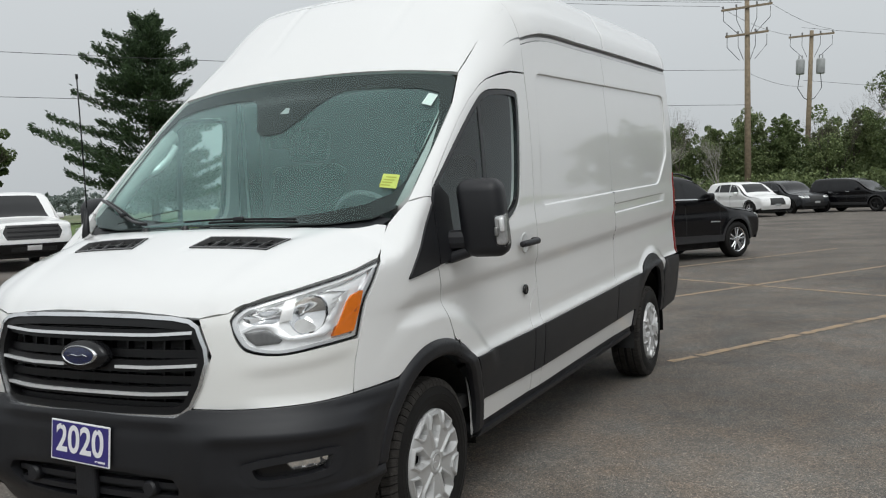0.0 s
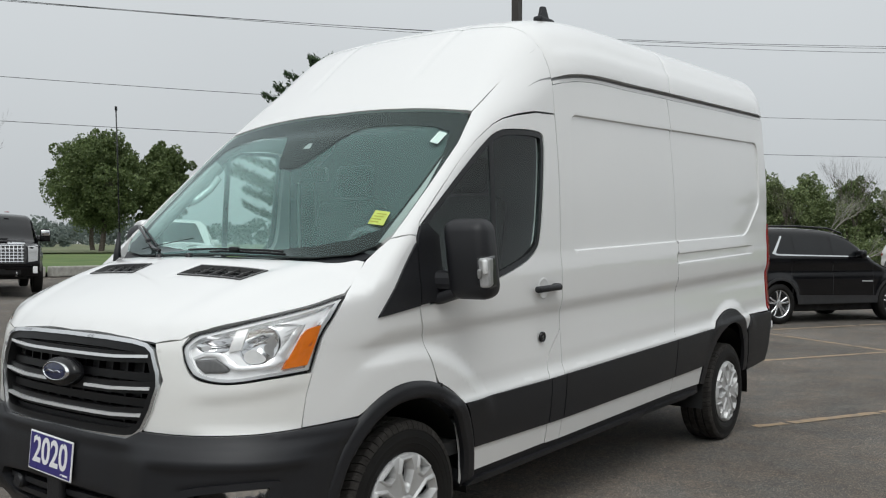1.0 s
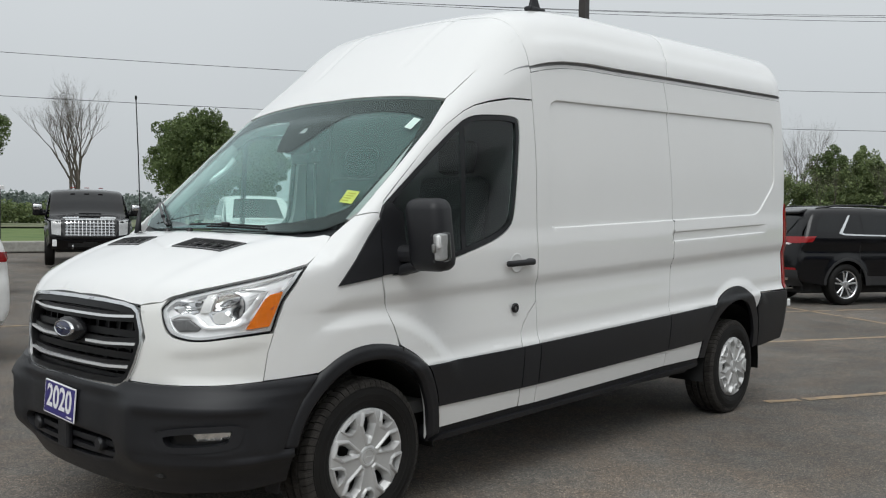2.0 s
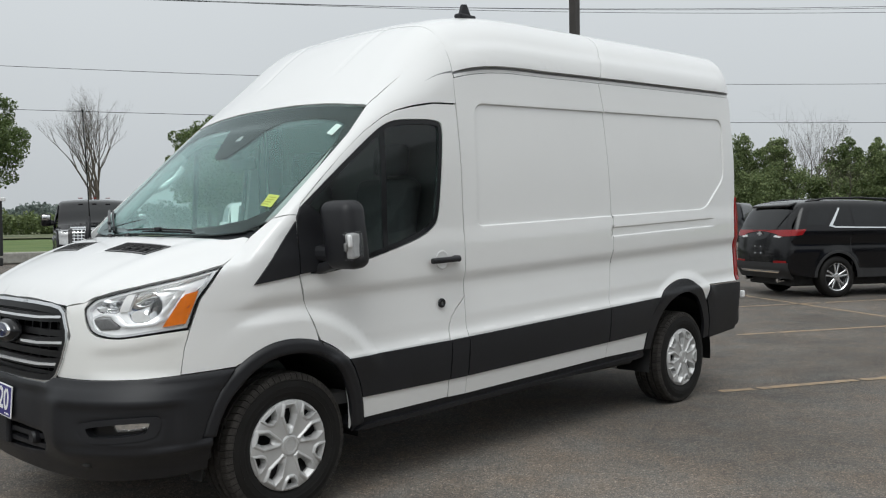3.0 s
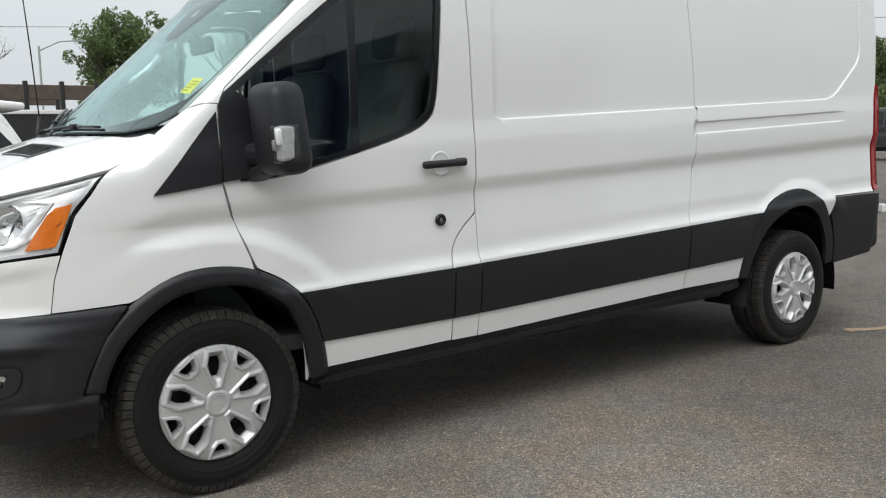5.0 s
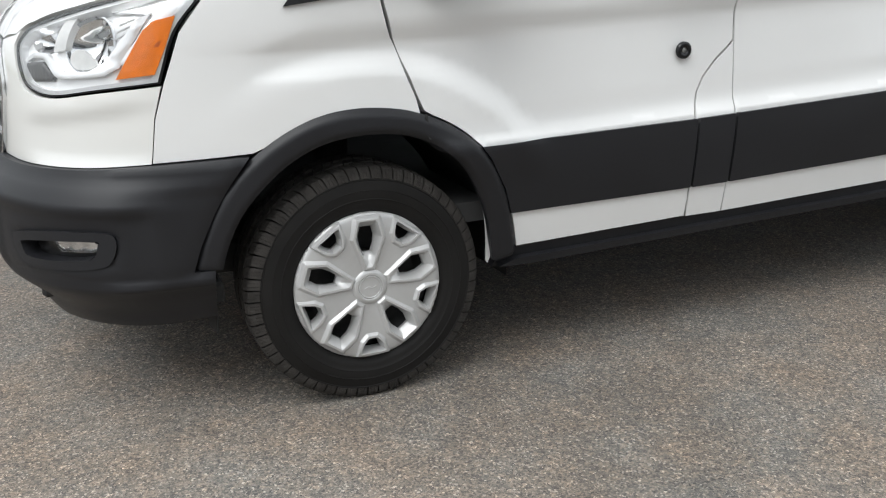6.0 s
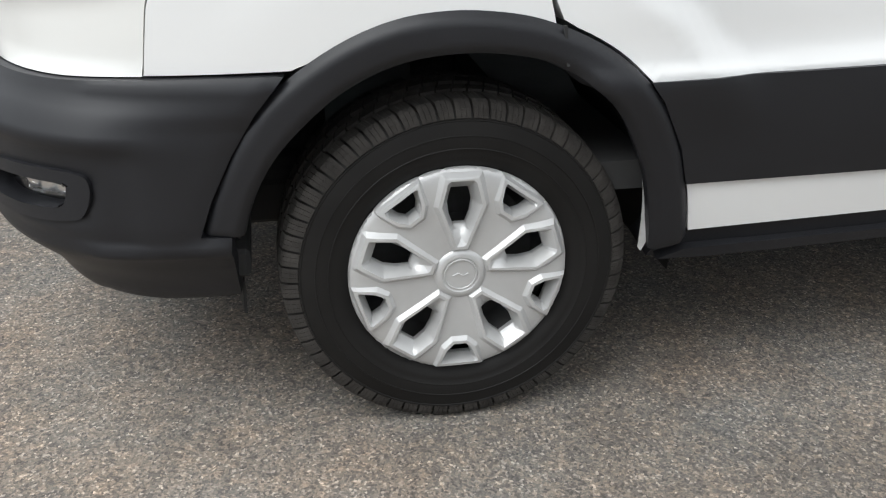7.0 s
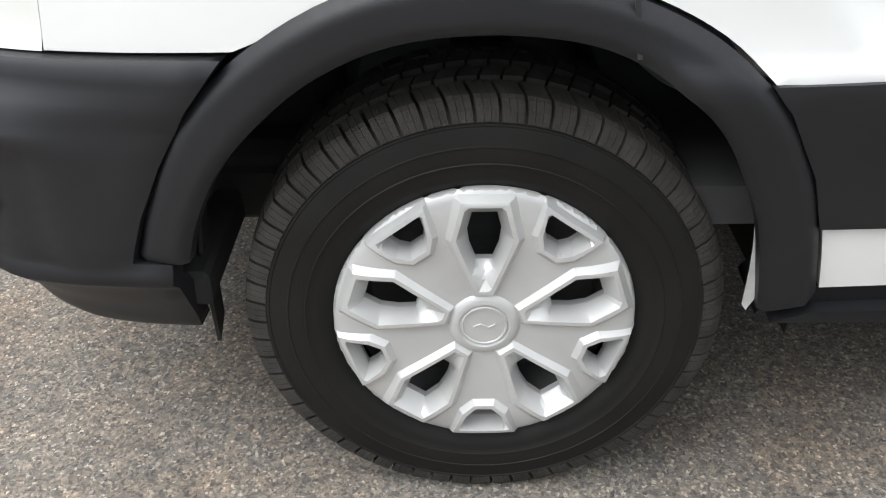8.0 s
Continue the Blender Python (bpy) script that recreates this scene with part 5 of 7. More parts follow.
mast = part("whip_aerial", rod([base + Vector((0, 0, -0.02)), base + Vector((0, 0, 0.02)), base + Vector((0.0, 0.012, 0.13))], 0.02, 12, [0.021, 0.018, 0.007]), CLAD, van, "black whip aerial on a rubber foot", smooth=True)
part("aerial_rod", rod([base + Vector((0.0, 0.012, 0.12)), base + Vector((0.02, -0.010, 0.45)), base + Vector((0.04, -0.035, 0.755))], 0.0034, 8), GLOSSB, mast, smooth=True)
part("aerial_tip", rod([base + Vector((0.0393, -0.034, 0.745)), base + Vector((0.041, -0.036, 0.767))], 0.0065, 8), GLOSSB, mast, smooth=True)

# cab interior
dash = part("dashboard", block((1.62, 0.50, 0.34), 0.07, 3, pose(0, 0.18, 1.165, -8, 0, 0)), DASH, van, smooth=True)
part("instrument_hood", block((0.42, 0.20, 0.09), 0.04, 3, pose(0.42, 0.28, 1.31, -10, 0, 0)), DASH, dash, smooth=True)
wheel_rim = lathe([(-0.016, 0.185), (0, 0.201), (0.016, 0.185), (0, 0.169), (-0.016, 0.185)], 40, "z")
sw = part("steering_wheel", wheel_rim, DASH, van, smooth=True)
sw.matrix_local = pose(0.42, 0.46, 1.33, -62, 0, 0)
part("steering_hub", block((0.16, 0.13, 0.05), 0.02, 2), DASH, sw)
part("steering_spoke", block((0.34, 0.035, 0.02), 0.008, 2), DASH, sw)
for x in (0.42, -0.42):
    seat = part("cab_seat", block((0.50, 0.50, 0.16), 0.06, 3, pose(x, 0.86, 0.98)), FABRIC, van, smooth=True)
    part("seat_back", block((0.50, 0.14, 0.66), 0.06, 3, pose(x, 1.12, 1.36, -10, 0, 0)), FABRIC, seat, smooth=True)
    part("head_rest", block((0.27, 0.10, 0.20), 0.045, 3, pose(x, 1.19, 1.80, -8, 0, 0)), FABRIC, seat, smooth=True)
    part("seat_box", block((0.44, 0.46, 0.36), 0.03, 2, pose(x, 0.88, 0.74)), DASH, seat)
part("bulkhead", block((1.80, 0.04, 1.86), 0.02, 1, pose(0, 1.34, 1.44)), BULKM, van, "plain grey bulkhead behind the seats")
part("headliner", block((1.50, 0.22, 0.03), 0.012, 1, pose(0, 0.86, 2.06, 3, 0, 0)), LINING, van)
for sgn in (1, -1):
    part("grab_handle", rod([(sgn * 0.87, 0.31, 1.64), (sgn * 0.82, 0.34, 1.665), (sgn * 0.81, 0.42, 1.725), (sgn * 0.81, 0.475, 1.785), (sgn * 0.87, 0.475, 1.82)], 0.020, 8), REFLECT, van, smooth=True)
    part("pillar_trim", rod([(sgn * 0.86, -0.02, 1.40), (sgn * 0.865, 0.25, 1.64), (sgn * 0.85, 0.50, 1.86)], 0.045, 8), LINING, van, smooth=True)
    part("door_card", block((0.04, 0.66, 0.46), 0.015, 1, pose(sgn * 0.90, 0.82, 1.02)), DASH, van)


# ---- wheels ----
def tyre_flat(me, z0=-0.352):
    """The tyre stands flat on the ground."""
    for v in me.vertices:
        if v.co.z < z0:
            v.co.x *= 1 + (z0 - v.co.z) * 1.2
            v.co.z = z0
    return me


def wheel_meshes():
    prof = [(-0.115, 0.205), (-0.118, 0.235), (-0.122, 0.275), (-0.116, 0.31), (-0.104, 0.334), (-0.09, 0.342), (0.09, 0.342), (0.102, 0.337), (0.111, 0.324), (0.1150, 0.3165), (0.1178, 0.3158), (0.1183, 0.3135), (0.1172, 0.3120), (0.1195, 0.3040), (0.1212, 0.2900), (0.1218, 0.2870), (0.1230, 0.2862), (0.1230, 0.2846), (0.1220, 0.2838), (0.1222, 0.270), (0.1212, 0.262), (0.1224, 0.2605), (0.121, 0.2588), (0.120, 0.248), (0.117, 0.236), (0.110, 0.228), (0.106, 0.222), (0.09, 0.218)]
    tb = lathe(prof, 120)
    me = bpy.data.meshes.new("tyre")
    tb.to_mesh(me), tb.free()
    # tread: notched shoulder lugs and two broken ribs
    bm = bmesh.new()
    n = 62
    for k in range(n):
        a0 = math.tau * k / n
        for side_ in (1, -1):
            for j in range(3):
                # each lug is three thin blades parted by sipes
                wa = math.tau / n * 0.272
                a = a0 + wa * 1.07 * j
                sl = 0.035
                vs = []
                for (x, r) in ((0.1165, 0.3185), (0.1120, 0.3350), (0.1045, 0.3460), (0.0985, 0.3502), (0.060, 0.3535)):
                    for aa in (a, a + wa):
                        ang = aa + sl * (0.112 - x) / 0.05 * (1 if side_ > 0 else -1)
                        vs.append(bm.verts.new((side_ * x, math.cos(ang) * r, math.sin(ang) * r)))
                base = []
                for (x, r) in ((0.110, 0.31), (0.060, 0.339)):
                    for aa in (a, a + wa):
                        ang = aa + sl * (0.112 - x) / 0.05 * (1 if side_ > 0 else -1)
                        base.append(bm.verts.new((side_ * x, math.cos(ang) * r, math.sin(ang) * r)))
                for i in range(4):
                    bm.faces.new((vs[2 * i], vs[2 * i + 1], vs[2 * i + 3], vs[2 * i + 2]))
                bm.faces.new((vs[0], base[0], base[1], vs[1]))
                bm.faces.new((vs[8], vs[9], base[3], base[2]))
                bm.faces.new((vs[0], vs[2], vs[4], vs[6], vs[8], base[2], base[0]))
                bm.faces.new((vs[1], base[1], base[3], vs[9], vs[7], vs[5], vs[3]))
    m2 = 72
    for k in range(m2):
        a0 = math.tau * k / m2
        for x0, x1, ph in ((0.012, 0.046, 0.0), (-0.046, -0.012, 0.5)):
            q = []
            for r in (0.3545, 0.338):
                for x in (x0, x1):
                    for aa in (0.04, 0.90):
                        ang = a0 + (aa + ph + (x - x0) * 8) * math.tau / m2
                        q.append(bm.verts.new((x, math.cos(ang) * r, math.sin(ang) * r)))
            bm.faces.new((q[0], q[1], q[3], q[2]))
            bm.faces.new((q[0], q[4], q[5], q[1])), bm.faces.new((q[2], q[3], q[7], q[6]))
            bm.faces.new((q[0], q[2], q[6], q[4])), bm.faces.new((q[1], q[5], q[7], q[3]))
    bmesh.ops.recalc_face_normals(bm, faces=bm.faces)
    tr = bpy.data.meshes.new("tread")
    bm.to_mesh(tr), bm.free()
    # cover: ten openings with raised borders
    R = 0.2215
    rim_loop = [(R * math.cos(a * math.tau / 96), R * math.sin(a * math.tau / 96)) for a in range(96)]
    def place_(poly, ang):
        c, s = math.cos(ang), math.sin(ang)
        full = list(poly) + [(u, -v) for u, v in poly[::-1]]
        return [(u * c - v * s, u * s + v * c) for u, v in full]
    big = ([(0.101, 0.0125), (0.124, 0.021), (0.150, 0.0245), (0.178, 0.0175)], [(0.062, 0.0085), (0.148, 0.0400), (0.199, 0.0270)], [(0.0565, 0.0120), (0.148, 0.0465), (0.2055, 0.0330)], [(0.050, 0.0165), (0.148, 0.0550), (0.2135, 0.0415)])
    small = ([(0.161, 0.0115), (0.173, 0.0215), (0.1935, 0.0285)], [(0.1555, 0.0125), (0.171, 0.0270), (0.2035, 0.0420)], [(0.149, 0.0145), (0.1665, 0.0325), (0.2095, 0.0490)], [(0.1415, 0.0170), (0.161, 0.0385), (0.2145, 0.0555)])
    sets = []
    for k in range(5):
        a = math.pi / 2 + k * math.tau / 5
        sets.append([place_(q, a) for q in big])
        sets.append([place_(q, a + math.tau / 10) for q in small])
    v, f, rings = sheet([rim_loop] + [dense(q[0], 0.006) for q in sets], 0.0062, [dense(r, 0.005) for q in sets for r in q[1:]] + [[(u * 0.982, w * 0.982) for u, w in rim_loop]])
    rr = np.hypot(v[:, 0], v[:, 1])
    h = curve(rr, [(0, 0.020), (0.05, 0.020), (0.10, 0.0225), (0.17, 0.0235), (0.206, 0.0195), (0.2165, 0.0155), (0.2215, 0.0105)])
    z = h.copy()
    for ho, ri, rt, ou in sets:
        dh, dr, dt, do = (seg_dist(v, q) for q in (ho, ri, rt, ou))
        inr = inside(v, ri) | (dr < 1e-6)
        inf = (inside(v, rt) | (dt < 1e-6)) & ~inr
        ino = (inside(v, ou) | (do < 1e-6)) & ~inr & ~inf
        z = np.where(ino, h + 0.0085 * do / np.maximum(do + dt, 1e-9), z)
        z = np.where(inf, h + 0.0085 + 0.0006 * np.minimum(dr, dt) / 0.003, z)
        z = np.where(inr, h + 0.0085 - 0.030 * dr / np.maximum(dr + dh, 1e-9), z)
    z[rings[0]] = 0.006
    cv = bpy.data.meshes.new("wheel_cover")
    verts = [(float(c), float(a), float(b)) for (a, b), c in zip(v, z)]
    faces = [tuple(int(i) for i in t) for t in f]
    for r in rings[1:11]:
        b0 = len(verts)
        verts += [verts[i] for i in r] + [(verts[i][0] - 0.012, verts[i][1], verts[i][2]) for i in r]
        for i in range(len(r)):
            j = (i + 1) % len(r)
            faces.append((b0 + i, b0 + j, b0 + len(r) + j, b0 + len(r) + i))
    cv.from_pydata(verts, [], faces)
    bw = bmesh.new()
    bw.from_mesh(cv)
    bmesh.ops.remove_doubles(bw, verts=bw.verts, dist=1e-5)
    bw.to_mesh(cv), bw.free()
    cv.polygons.foreach_set("use_smooth", [True] * len(cv.polygons))
    cv.set_sharp_from_angle(angle=radians(17))
    return tyre_flat(me), tyre_flat(tr), cv


TYRE, TRD, COVER = wheel_meshes()
TYRE.materials.append(RUBBER), TRD.materials.append(TREAD), COVER.materials.append(CAP)
for m_ in (TYRE,):
    m_.polygons.foreach_set("use_smooth", [True] * len(m_.polygons))
    m_.set_sharp_from_angle(angle=radians(35))
dishm = lathe([(-0.02, 0.21), (0.01, 0.20), (-0.03, 0.17), (-0.035, 0.09), (0.0, 0.075), (0.01, 0.04), (0.012, 0.001)], 48)
DISH = bpy.data.meshes.new("steel_wheel")
dishm.to_mesh(DISH), dishm.free()
DISH.materials.append(mat("grey_steel_wheel", (0.06, 0.06, 0.06), 0.55, metal=0.4, vary=0.3, scale=20))
HUB = bpy.data.meshes.new("hub_cap")
b_ = lathe([(-0.008, 0.060), (0.002, 0.054), (0.008, 0.047), (0.0095, 0.042), (0.0095, 0.038), (0.0075, 0.035), (0.0075, 0.001)], 56)
b_.to_mesh(HUB), b_.free()
HUB.materials.append(CAP)
HUB.polygons.foreach_set("use_smooth", [True] * len(HUB.polygons))
HUB.set_sharp_from_angle(angle=radians(30))
CAPR = bpy.data.meshes.new("cap_ring")
b_ = lathe([(0.0, 0.034), (0.0022, 0.033), (0.0022, 0.031), (0.0, 0.030)], 40)
b_.to_mesh(CAPR), b_.free()
CAPR.materials.append(CAP)
CAPS = bpy.data.meshes.new("cap_mark")
b_ = rod([(0.0005, -0.016, -0.002), (0.0005, -0.006, 0.003), (0.0005, 0.006, -0.003), (0.0005, 0.016, 0.002)], 0.0014, 6)
b_.to_mesh(CAPS), b_.free()
CAPS.materials.append(CAP)
for y in (0.0, 3.75):
    for sgn in (1, -1):
        w = mesh_part("wheel", TYRE, van, "black all-season tyre on a steel wheel")
        w.matrix_local = pose(sgn * 0.842, y, 0.345, 0, 0, 0 if sgn > 0 else 180)
        mesh_part("tread", TRD, w)["kind"] = "stuff"
        mesh_part("steel_wheel", DISH, w).location = (0.055, 0, 0)
        c = mesh_part("wheel_cover", COVER, w, "silver ten-window plastic wheel cover")
        c.location = (0.100, 0, 0)
        c.rotation_euler = (radians(0 if y == 0 else 14), 0, 0)
        mesh_part("hub_cap", HUB, w).location = (0.117, 0, 0)
        mesh_part("cap_ring", CAPR, w).location = (0.1248, 0, 0)
        mesh_part("cap_mark", CAPS, w).location = (0.1245, 0, 0)


# ---- marks on the lot, grass, distance ----
LINEP = mat("faded_yellow_paint", (0.38, 0.265, 0.15), 0.85, alt=(0.19, 0.16, 0.125), scale=11, bump=0.4, bscale=160)


def strip(name, a, b, w, z=0.004):
    """A worn painted line on the asphalt, broken and ragged."""
    a, b = Vector(a), Vector(b)
    t = (b - a).normalized()
    s = Vector((-t.y, t.x))
    L = (b - a).length
    bm = bmesh.new()
    k = 0.0
    rnd = random.Random(int(L * 100) + int(a.x * 10))
    while k < L:
        d = rnd.uniform(0.25, 0.9)
        e = min(L, k + d)
        n = 6
        lo, hi = [], []
        for i in range(n + 1):
            p = a + t * (k + (e - k) * i / n)
            lo.append(bm.verts.new((*(p - s * (w / 2 + rnd.uniform(-0.012, 0.012))), gz(p.x) + z)))
            hi.append(bm.verts.new((*(p + s * (w / 2 + rnd.uniform(-0.012, 0.012))), gz(p.x) + z)))
        for i in range(n):
            bm.faces.new((lo[i], lo[i + 1], hi[i + 1], hi[i]))
        k = e + (rnd.uniform(0.02, 0.10) if rnd.random() < 0.6 else 0.0)
    ob = part(name, bm, LINEP, None)
    return tagged(ob, "worn yellow paint line on the asphalt", "road marking", "parking lines", "structure")


for a, b in (((0.98, 4.33), (4.6, 11.4)), ((-0.63, 7.9), (3.2, 15.2)), ((-2.3, 11.3), (1.5, 18.6)), ((-4.2, 14.1), (4.6, 7.95)), ((-4.6, 8.0), (-8.0, 1.2))):
    strip("parking_line", a, b, 0.095)

GRASS = mat("mown_grass", (0.06, 0.115, 0.022), 0.95, alt=(0.13, 0.17, 0.05), scale=0.35, bump=0.6, bscale=30)
FIELD = mat("dry_field", (0.16, 0.16, 0.09), 0.95, alt=(0.10, 0.14, 0.06), scale=0.05)
gm = bmesh.new()
def quad(bm, pts, z):
    bm.faces.new([bm.verts.new((x, y, z)) for x, y in pts])
quad(gm, [(-1500, -1200), (-26.5, -1200), (-26.5, 34), (-1500, 34)], 0.42)
quad(gm, [(-1500, 34), (-26.5, 34), (-10, 66), (-10, 2500), (-1500, 2500)], 0.42)
quad(gm, [(-10, 66), (120, 66), (1500, 66), (1500, 2500), (-10, 2500)], 0.12)
gr = part("grass_field", gm, GRASS, None)
tagged(gr, "rough mown grass beyond the lot", "grass", kind="structure")
fm = bmesh.new()
quad(fm, [(-1500, -600), (-75, -600), (-75, 120), (-300, 900), (-1500, 900)], 0.55)
tagged(part("far_field", fm, FIELD, None), "pale dry farm field in haze", "field", kind="structure")
CONC = mat("weathered_concrete", (0.33, 0.32, 0.29), 0.9, vary=0.2, scale=6, bump=0.4, bscale=80)
for k in range(6):
    kb = thing("kerb_stone", "low weathered concrete parking kerb at the grass edge", "kerb", pose(-26.3 + k * 0.02, 3 + k * 3.1, gz(-26.3) - 0.02, 0, 0, 1), "kerb row")
    part("block", block((0.35, 2.9, 0.36), 0.04, 2, pose(0, 0, 0.18)), CONC, kb)


# ---- trees ----
BARK = mat("grey_bark", (0.10, 0.085, 0.07), 0.95, vary=0.35, scale=6, bump=0.8, bscale=30)
PALEBARK = mat("bleached_dead_wood", (0.36, 0.34, 0.31), 0.9, vary=0.2, scale=8)


def leaf_mat(name, a, b):
    """Leaves that differ one from the next and let a little light through."""
    m = bpy.data.materials.new(name)
    m.use_nodes = True
    n, l = m.node_tree.nodes, m.node_tree.links
    p = n["Principled BSDF"]
    g = n.new("ShaderNodeNewGeometry")
    mx = n.new("ShaderNodeMix")
    mx.data_type = "RGBA"
    mx.inputs["A"].default_value, mx.inputs["B"].default_value = (*a, 1), (*b, 1)
    l.new(g.outputs["Random Per Island"], mx.inputs["Factor"])
    l.new(mx.outputs["Result"], p.inputs["Base Color"])
    p.inputs["Roughness"].default_value = 0.7
    tl = n.new("ShaderNodeBsdfTranslucent")
    l.new(mx.outputs["Result"], tl.inputs[0])
    ms = n.new("ShaderNodeMixShader")
    ms.inputs[0].default_value = 0.3
    l.new(p.outputs[0], ms.inputs[1]), l.new(tl.outputs[0], ms.inputs[2])
    l.new(ms.outputs[0], n["Material Output"].inputs[0])
    return m


LEAF = leaf_mat("summer_leaves", (0.070, 0.104, 0.036), (0.175, 0.225, 0.085))
LEAF2 = leaf_mat("hedgerow_leaves", (0.09, 0.128, 0.05), (0.245, 0.295, 0.125))
NEEDLE = leaf_mat("pine_needles", (0.034, 0.058, 0.030), (0.085, 0.13, 0.062))
# distance haze is mixed into this leaf colour
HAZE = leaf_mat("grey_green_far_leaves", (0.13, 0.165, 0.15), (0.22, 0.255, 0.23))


def cards(centres, sizes, seed, aspect=1.0, up=0.0, along=None):
    """Leaf-like quads at places, turned at random."""
    rng = np.random.default_rng(seed)
    n = len(centres)
    d = rng.normal(size=(n, 3))
    if along is not None:
        d = along + 0.35 * d
    d /= np.linalg.norm(d, axis=1)[:, None]
    q = rng.normal(size=(n, 3))
    q[:, 2] += up
    s = np.cross(d, q)
    s /= np.maximum(np.linalg.norm(s, axis=1), 1e-6)[:, None]
    L, W = (sizes * aspect)[:, None], sizes[:, None]
    c = np.asarray(centres)
    tip = c + d * L
    v = np.stack([c - d * L, c + s * W * 0.8 - d * L * 0.1, tip, c - s * W * 0.8 - d * L * 0.1], 1).reshape(-1, 3)
    return v, np.arange(4 * n).reshape(n, 4)


def cards_mesh(name, v, f, material):
    me = bpy.data.meshes.new(name)
    me.from_pydata([tuple(p) for p in v.tolist()], [], f.tolist())
    me.materials.append(material)
    return me


def branches(bm, p, d, length, r, depth, rng, out, spread=0.55, lift=0.12, kids=(2, 3), shrink=0.72):
    """Grows a limb with forks; out takes the ends."""
    pts, rad = [p], [r]
    n = 3
    for i in range(n):
        d = (d + Vector((rng.gauss(0, 0.09), rng.gauss(0, 0.09), rng.gauss(0, 0.05) + lift * 0.3))).normalized()
        p = p + d * (length / n)
        pts.append(p), rad.append(r * (1 - 0.38 * (i + 1) / n))
    rings = []
    sides = 6 if r > 0.05 else 4 if r > 0.012 else 3
    for i, q in enumerate(pts):
        t = (pts[min(i + 1, n)] - pts[max(i - 1, 0)]).normalized()
        s = t.cross(Vector((0.3, 0.2, 1)) if abs(t.z) < 0.9 else Vector((1, 0, 0))).normalized()
        u = s.cross(t)
        rings.append([bm.verts.new(q + (s * math.cos(k * math.tau / sides) + u * math.sin(k * math.tau / sides)) * rad[i]) for k in range(sides)])
    for a, b in zip(rings, rings[1:]):
        for k in range(sides):
            bm.faces.new((a[k], a[(k + 1) % sides], b[(k + 1) % sides], b[k]))
    out.append((p.copy(), d.copy(), depth))
    if depth <= 0:
        return
    for k in range(rng.randint(*kids)):
        i = rng.choice((2, 3, 3))
        nd = (d + Vector((rng.gauss(0, spread), rng.gauss(0, spread), rng.gauss(0, spread * 0.5) + lift))).normalized()
        branches(bm, pts[i], nd, length * shrink * rng.uniform(0.8, 1.15), rad[i] * 0.72, depth - 1, rng, out, spread, lift, kids, shrink)


def leafy_tree(name, label, at, h, w, seed, n=42000, leaf=0.125, material=None, trunk=0.36):
    rng, r2 = random.Random(seed), np.random.default_rng(seed)
    tree = thing(name, label, "tree", pose(at[0], at[1], 0.42 if at[0] < -26.5 else gz(at[0])))
    bm, ends = bmesh.new(), []
    branches(bm, Vector((0, 0, -0.1)), Vector((0, 0, 1)), h * 0.30, trunk, 4, rng, ends, 0.5, 0.18, (3, 4), 0.70)
    part("trunk", bm, BARK, tree, smooth=True)
    # uneven crown of many clumps
    cl = []
    for k in range(260):
        a, u = rng.uniform(0, math.tau), rng.uniform(-1, 1)
        rr = rng.uniform(0.30, 0.98) ** 0.7
        lob = min(1.0, rng.uniform(0.72, 1.12) * (0.80 + 0.27 * math.sin(a * 3 + seed + u * 2) + 0.25 * math.sin(a * 5 + u * 6 + seed)))
        c = Vector((math.cos(a) * math.sqrt(1 - u * u) * rr * w / 2 * lob, math.sin(a) * math.sqrt(1 - u * u) * rr * w / 2 * lob, h * 0.57 + u * rr * h * 0.40))
        cl.append((c, rng.uniform(0.45, 1.0) * w * 0.095))
    cc = np.array([tuple(c) for c, _ in cl])
    cr_ = np.array([s for _, s in cl])
    pick = r2.integers(0, len(cl), n)
    off = r2.normal(size=(n, 3))
    off /= np.linalg.norm(off, axis=1)[:, None]
    pos = cc[pick] + off * (cr_[pick] * r2.uniform(0.35, 1.0, n) ** 0.5)[:, None]
    pos = pos[pos[:, 2] > h * 0.12]
    v, f = cards(pos, r2.uniform(0.6, 1.3, len(pos)) * leaf, seed, 1.2)
    mesh_part("crown", cards_mesh("crown", v, f, material or LEAF), tree)
    return tree


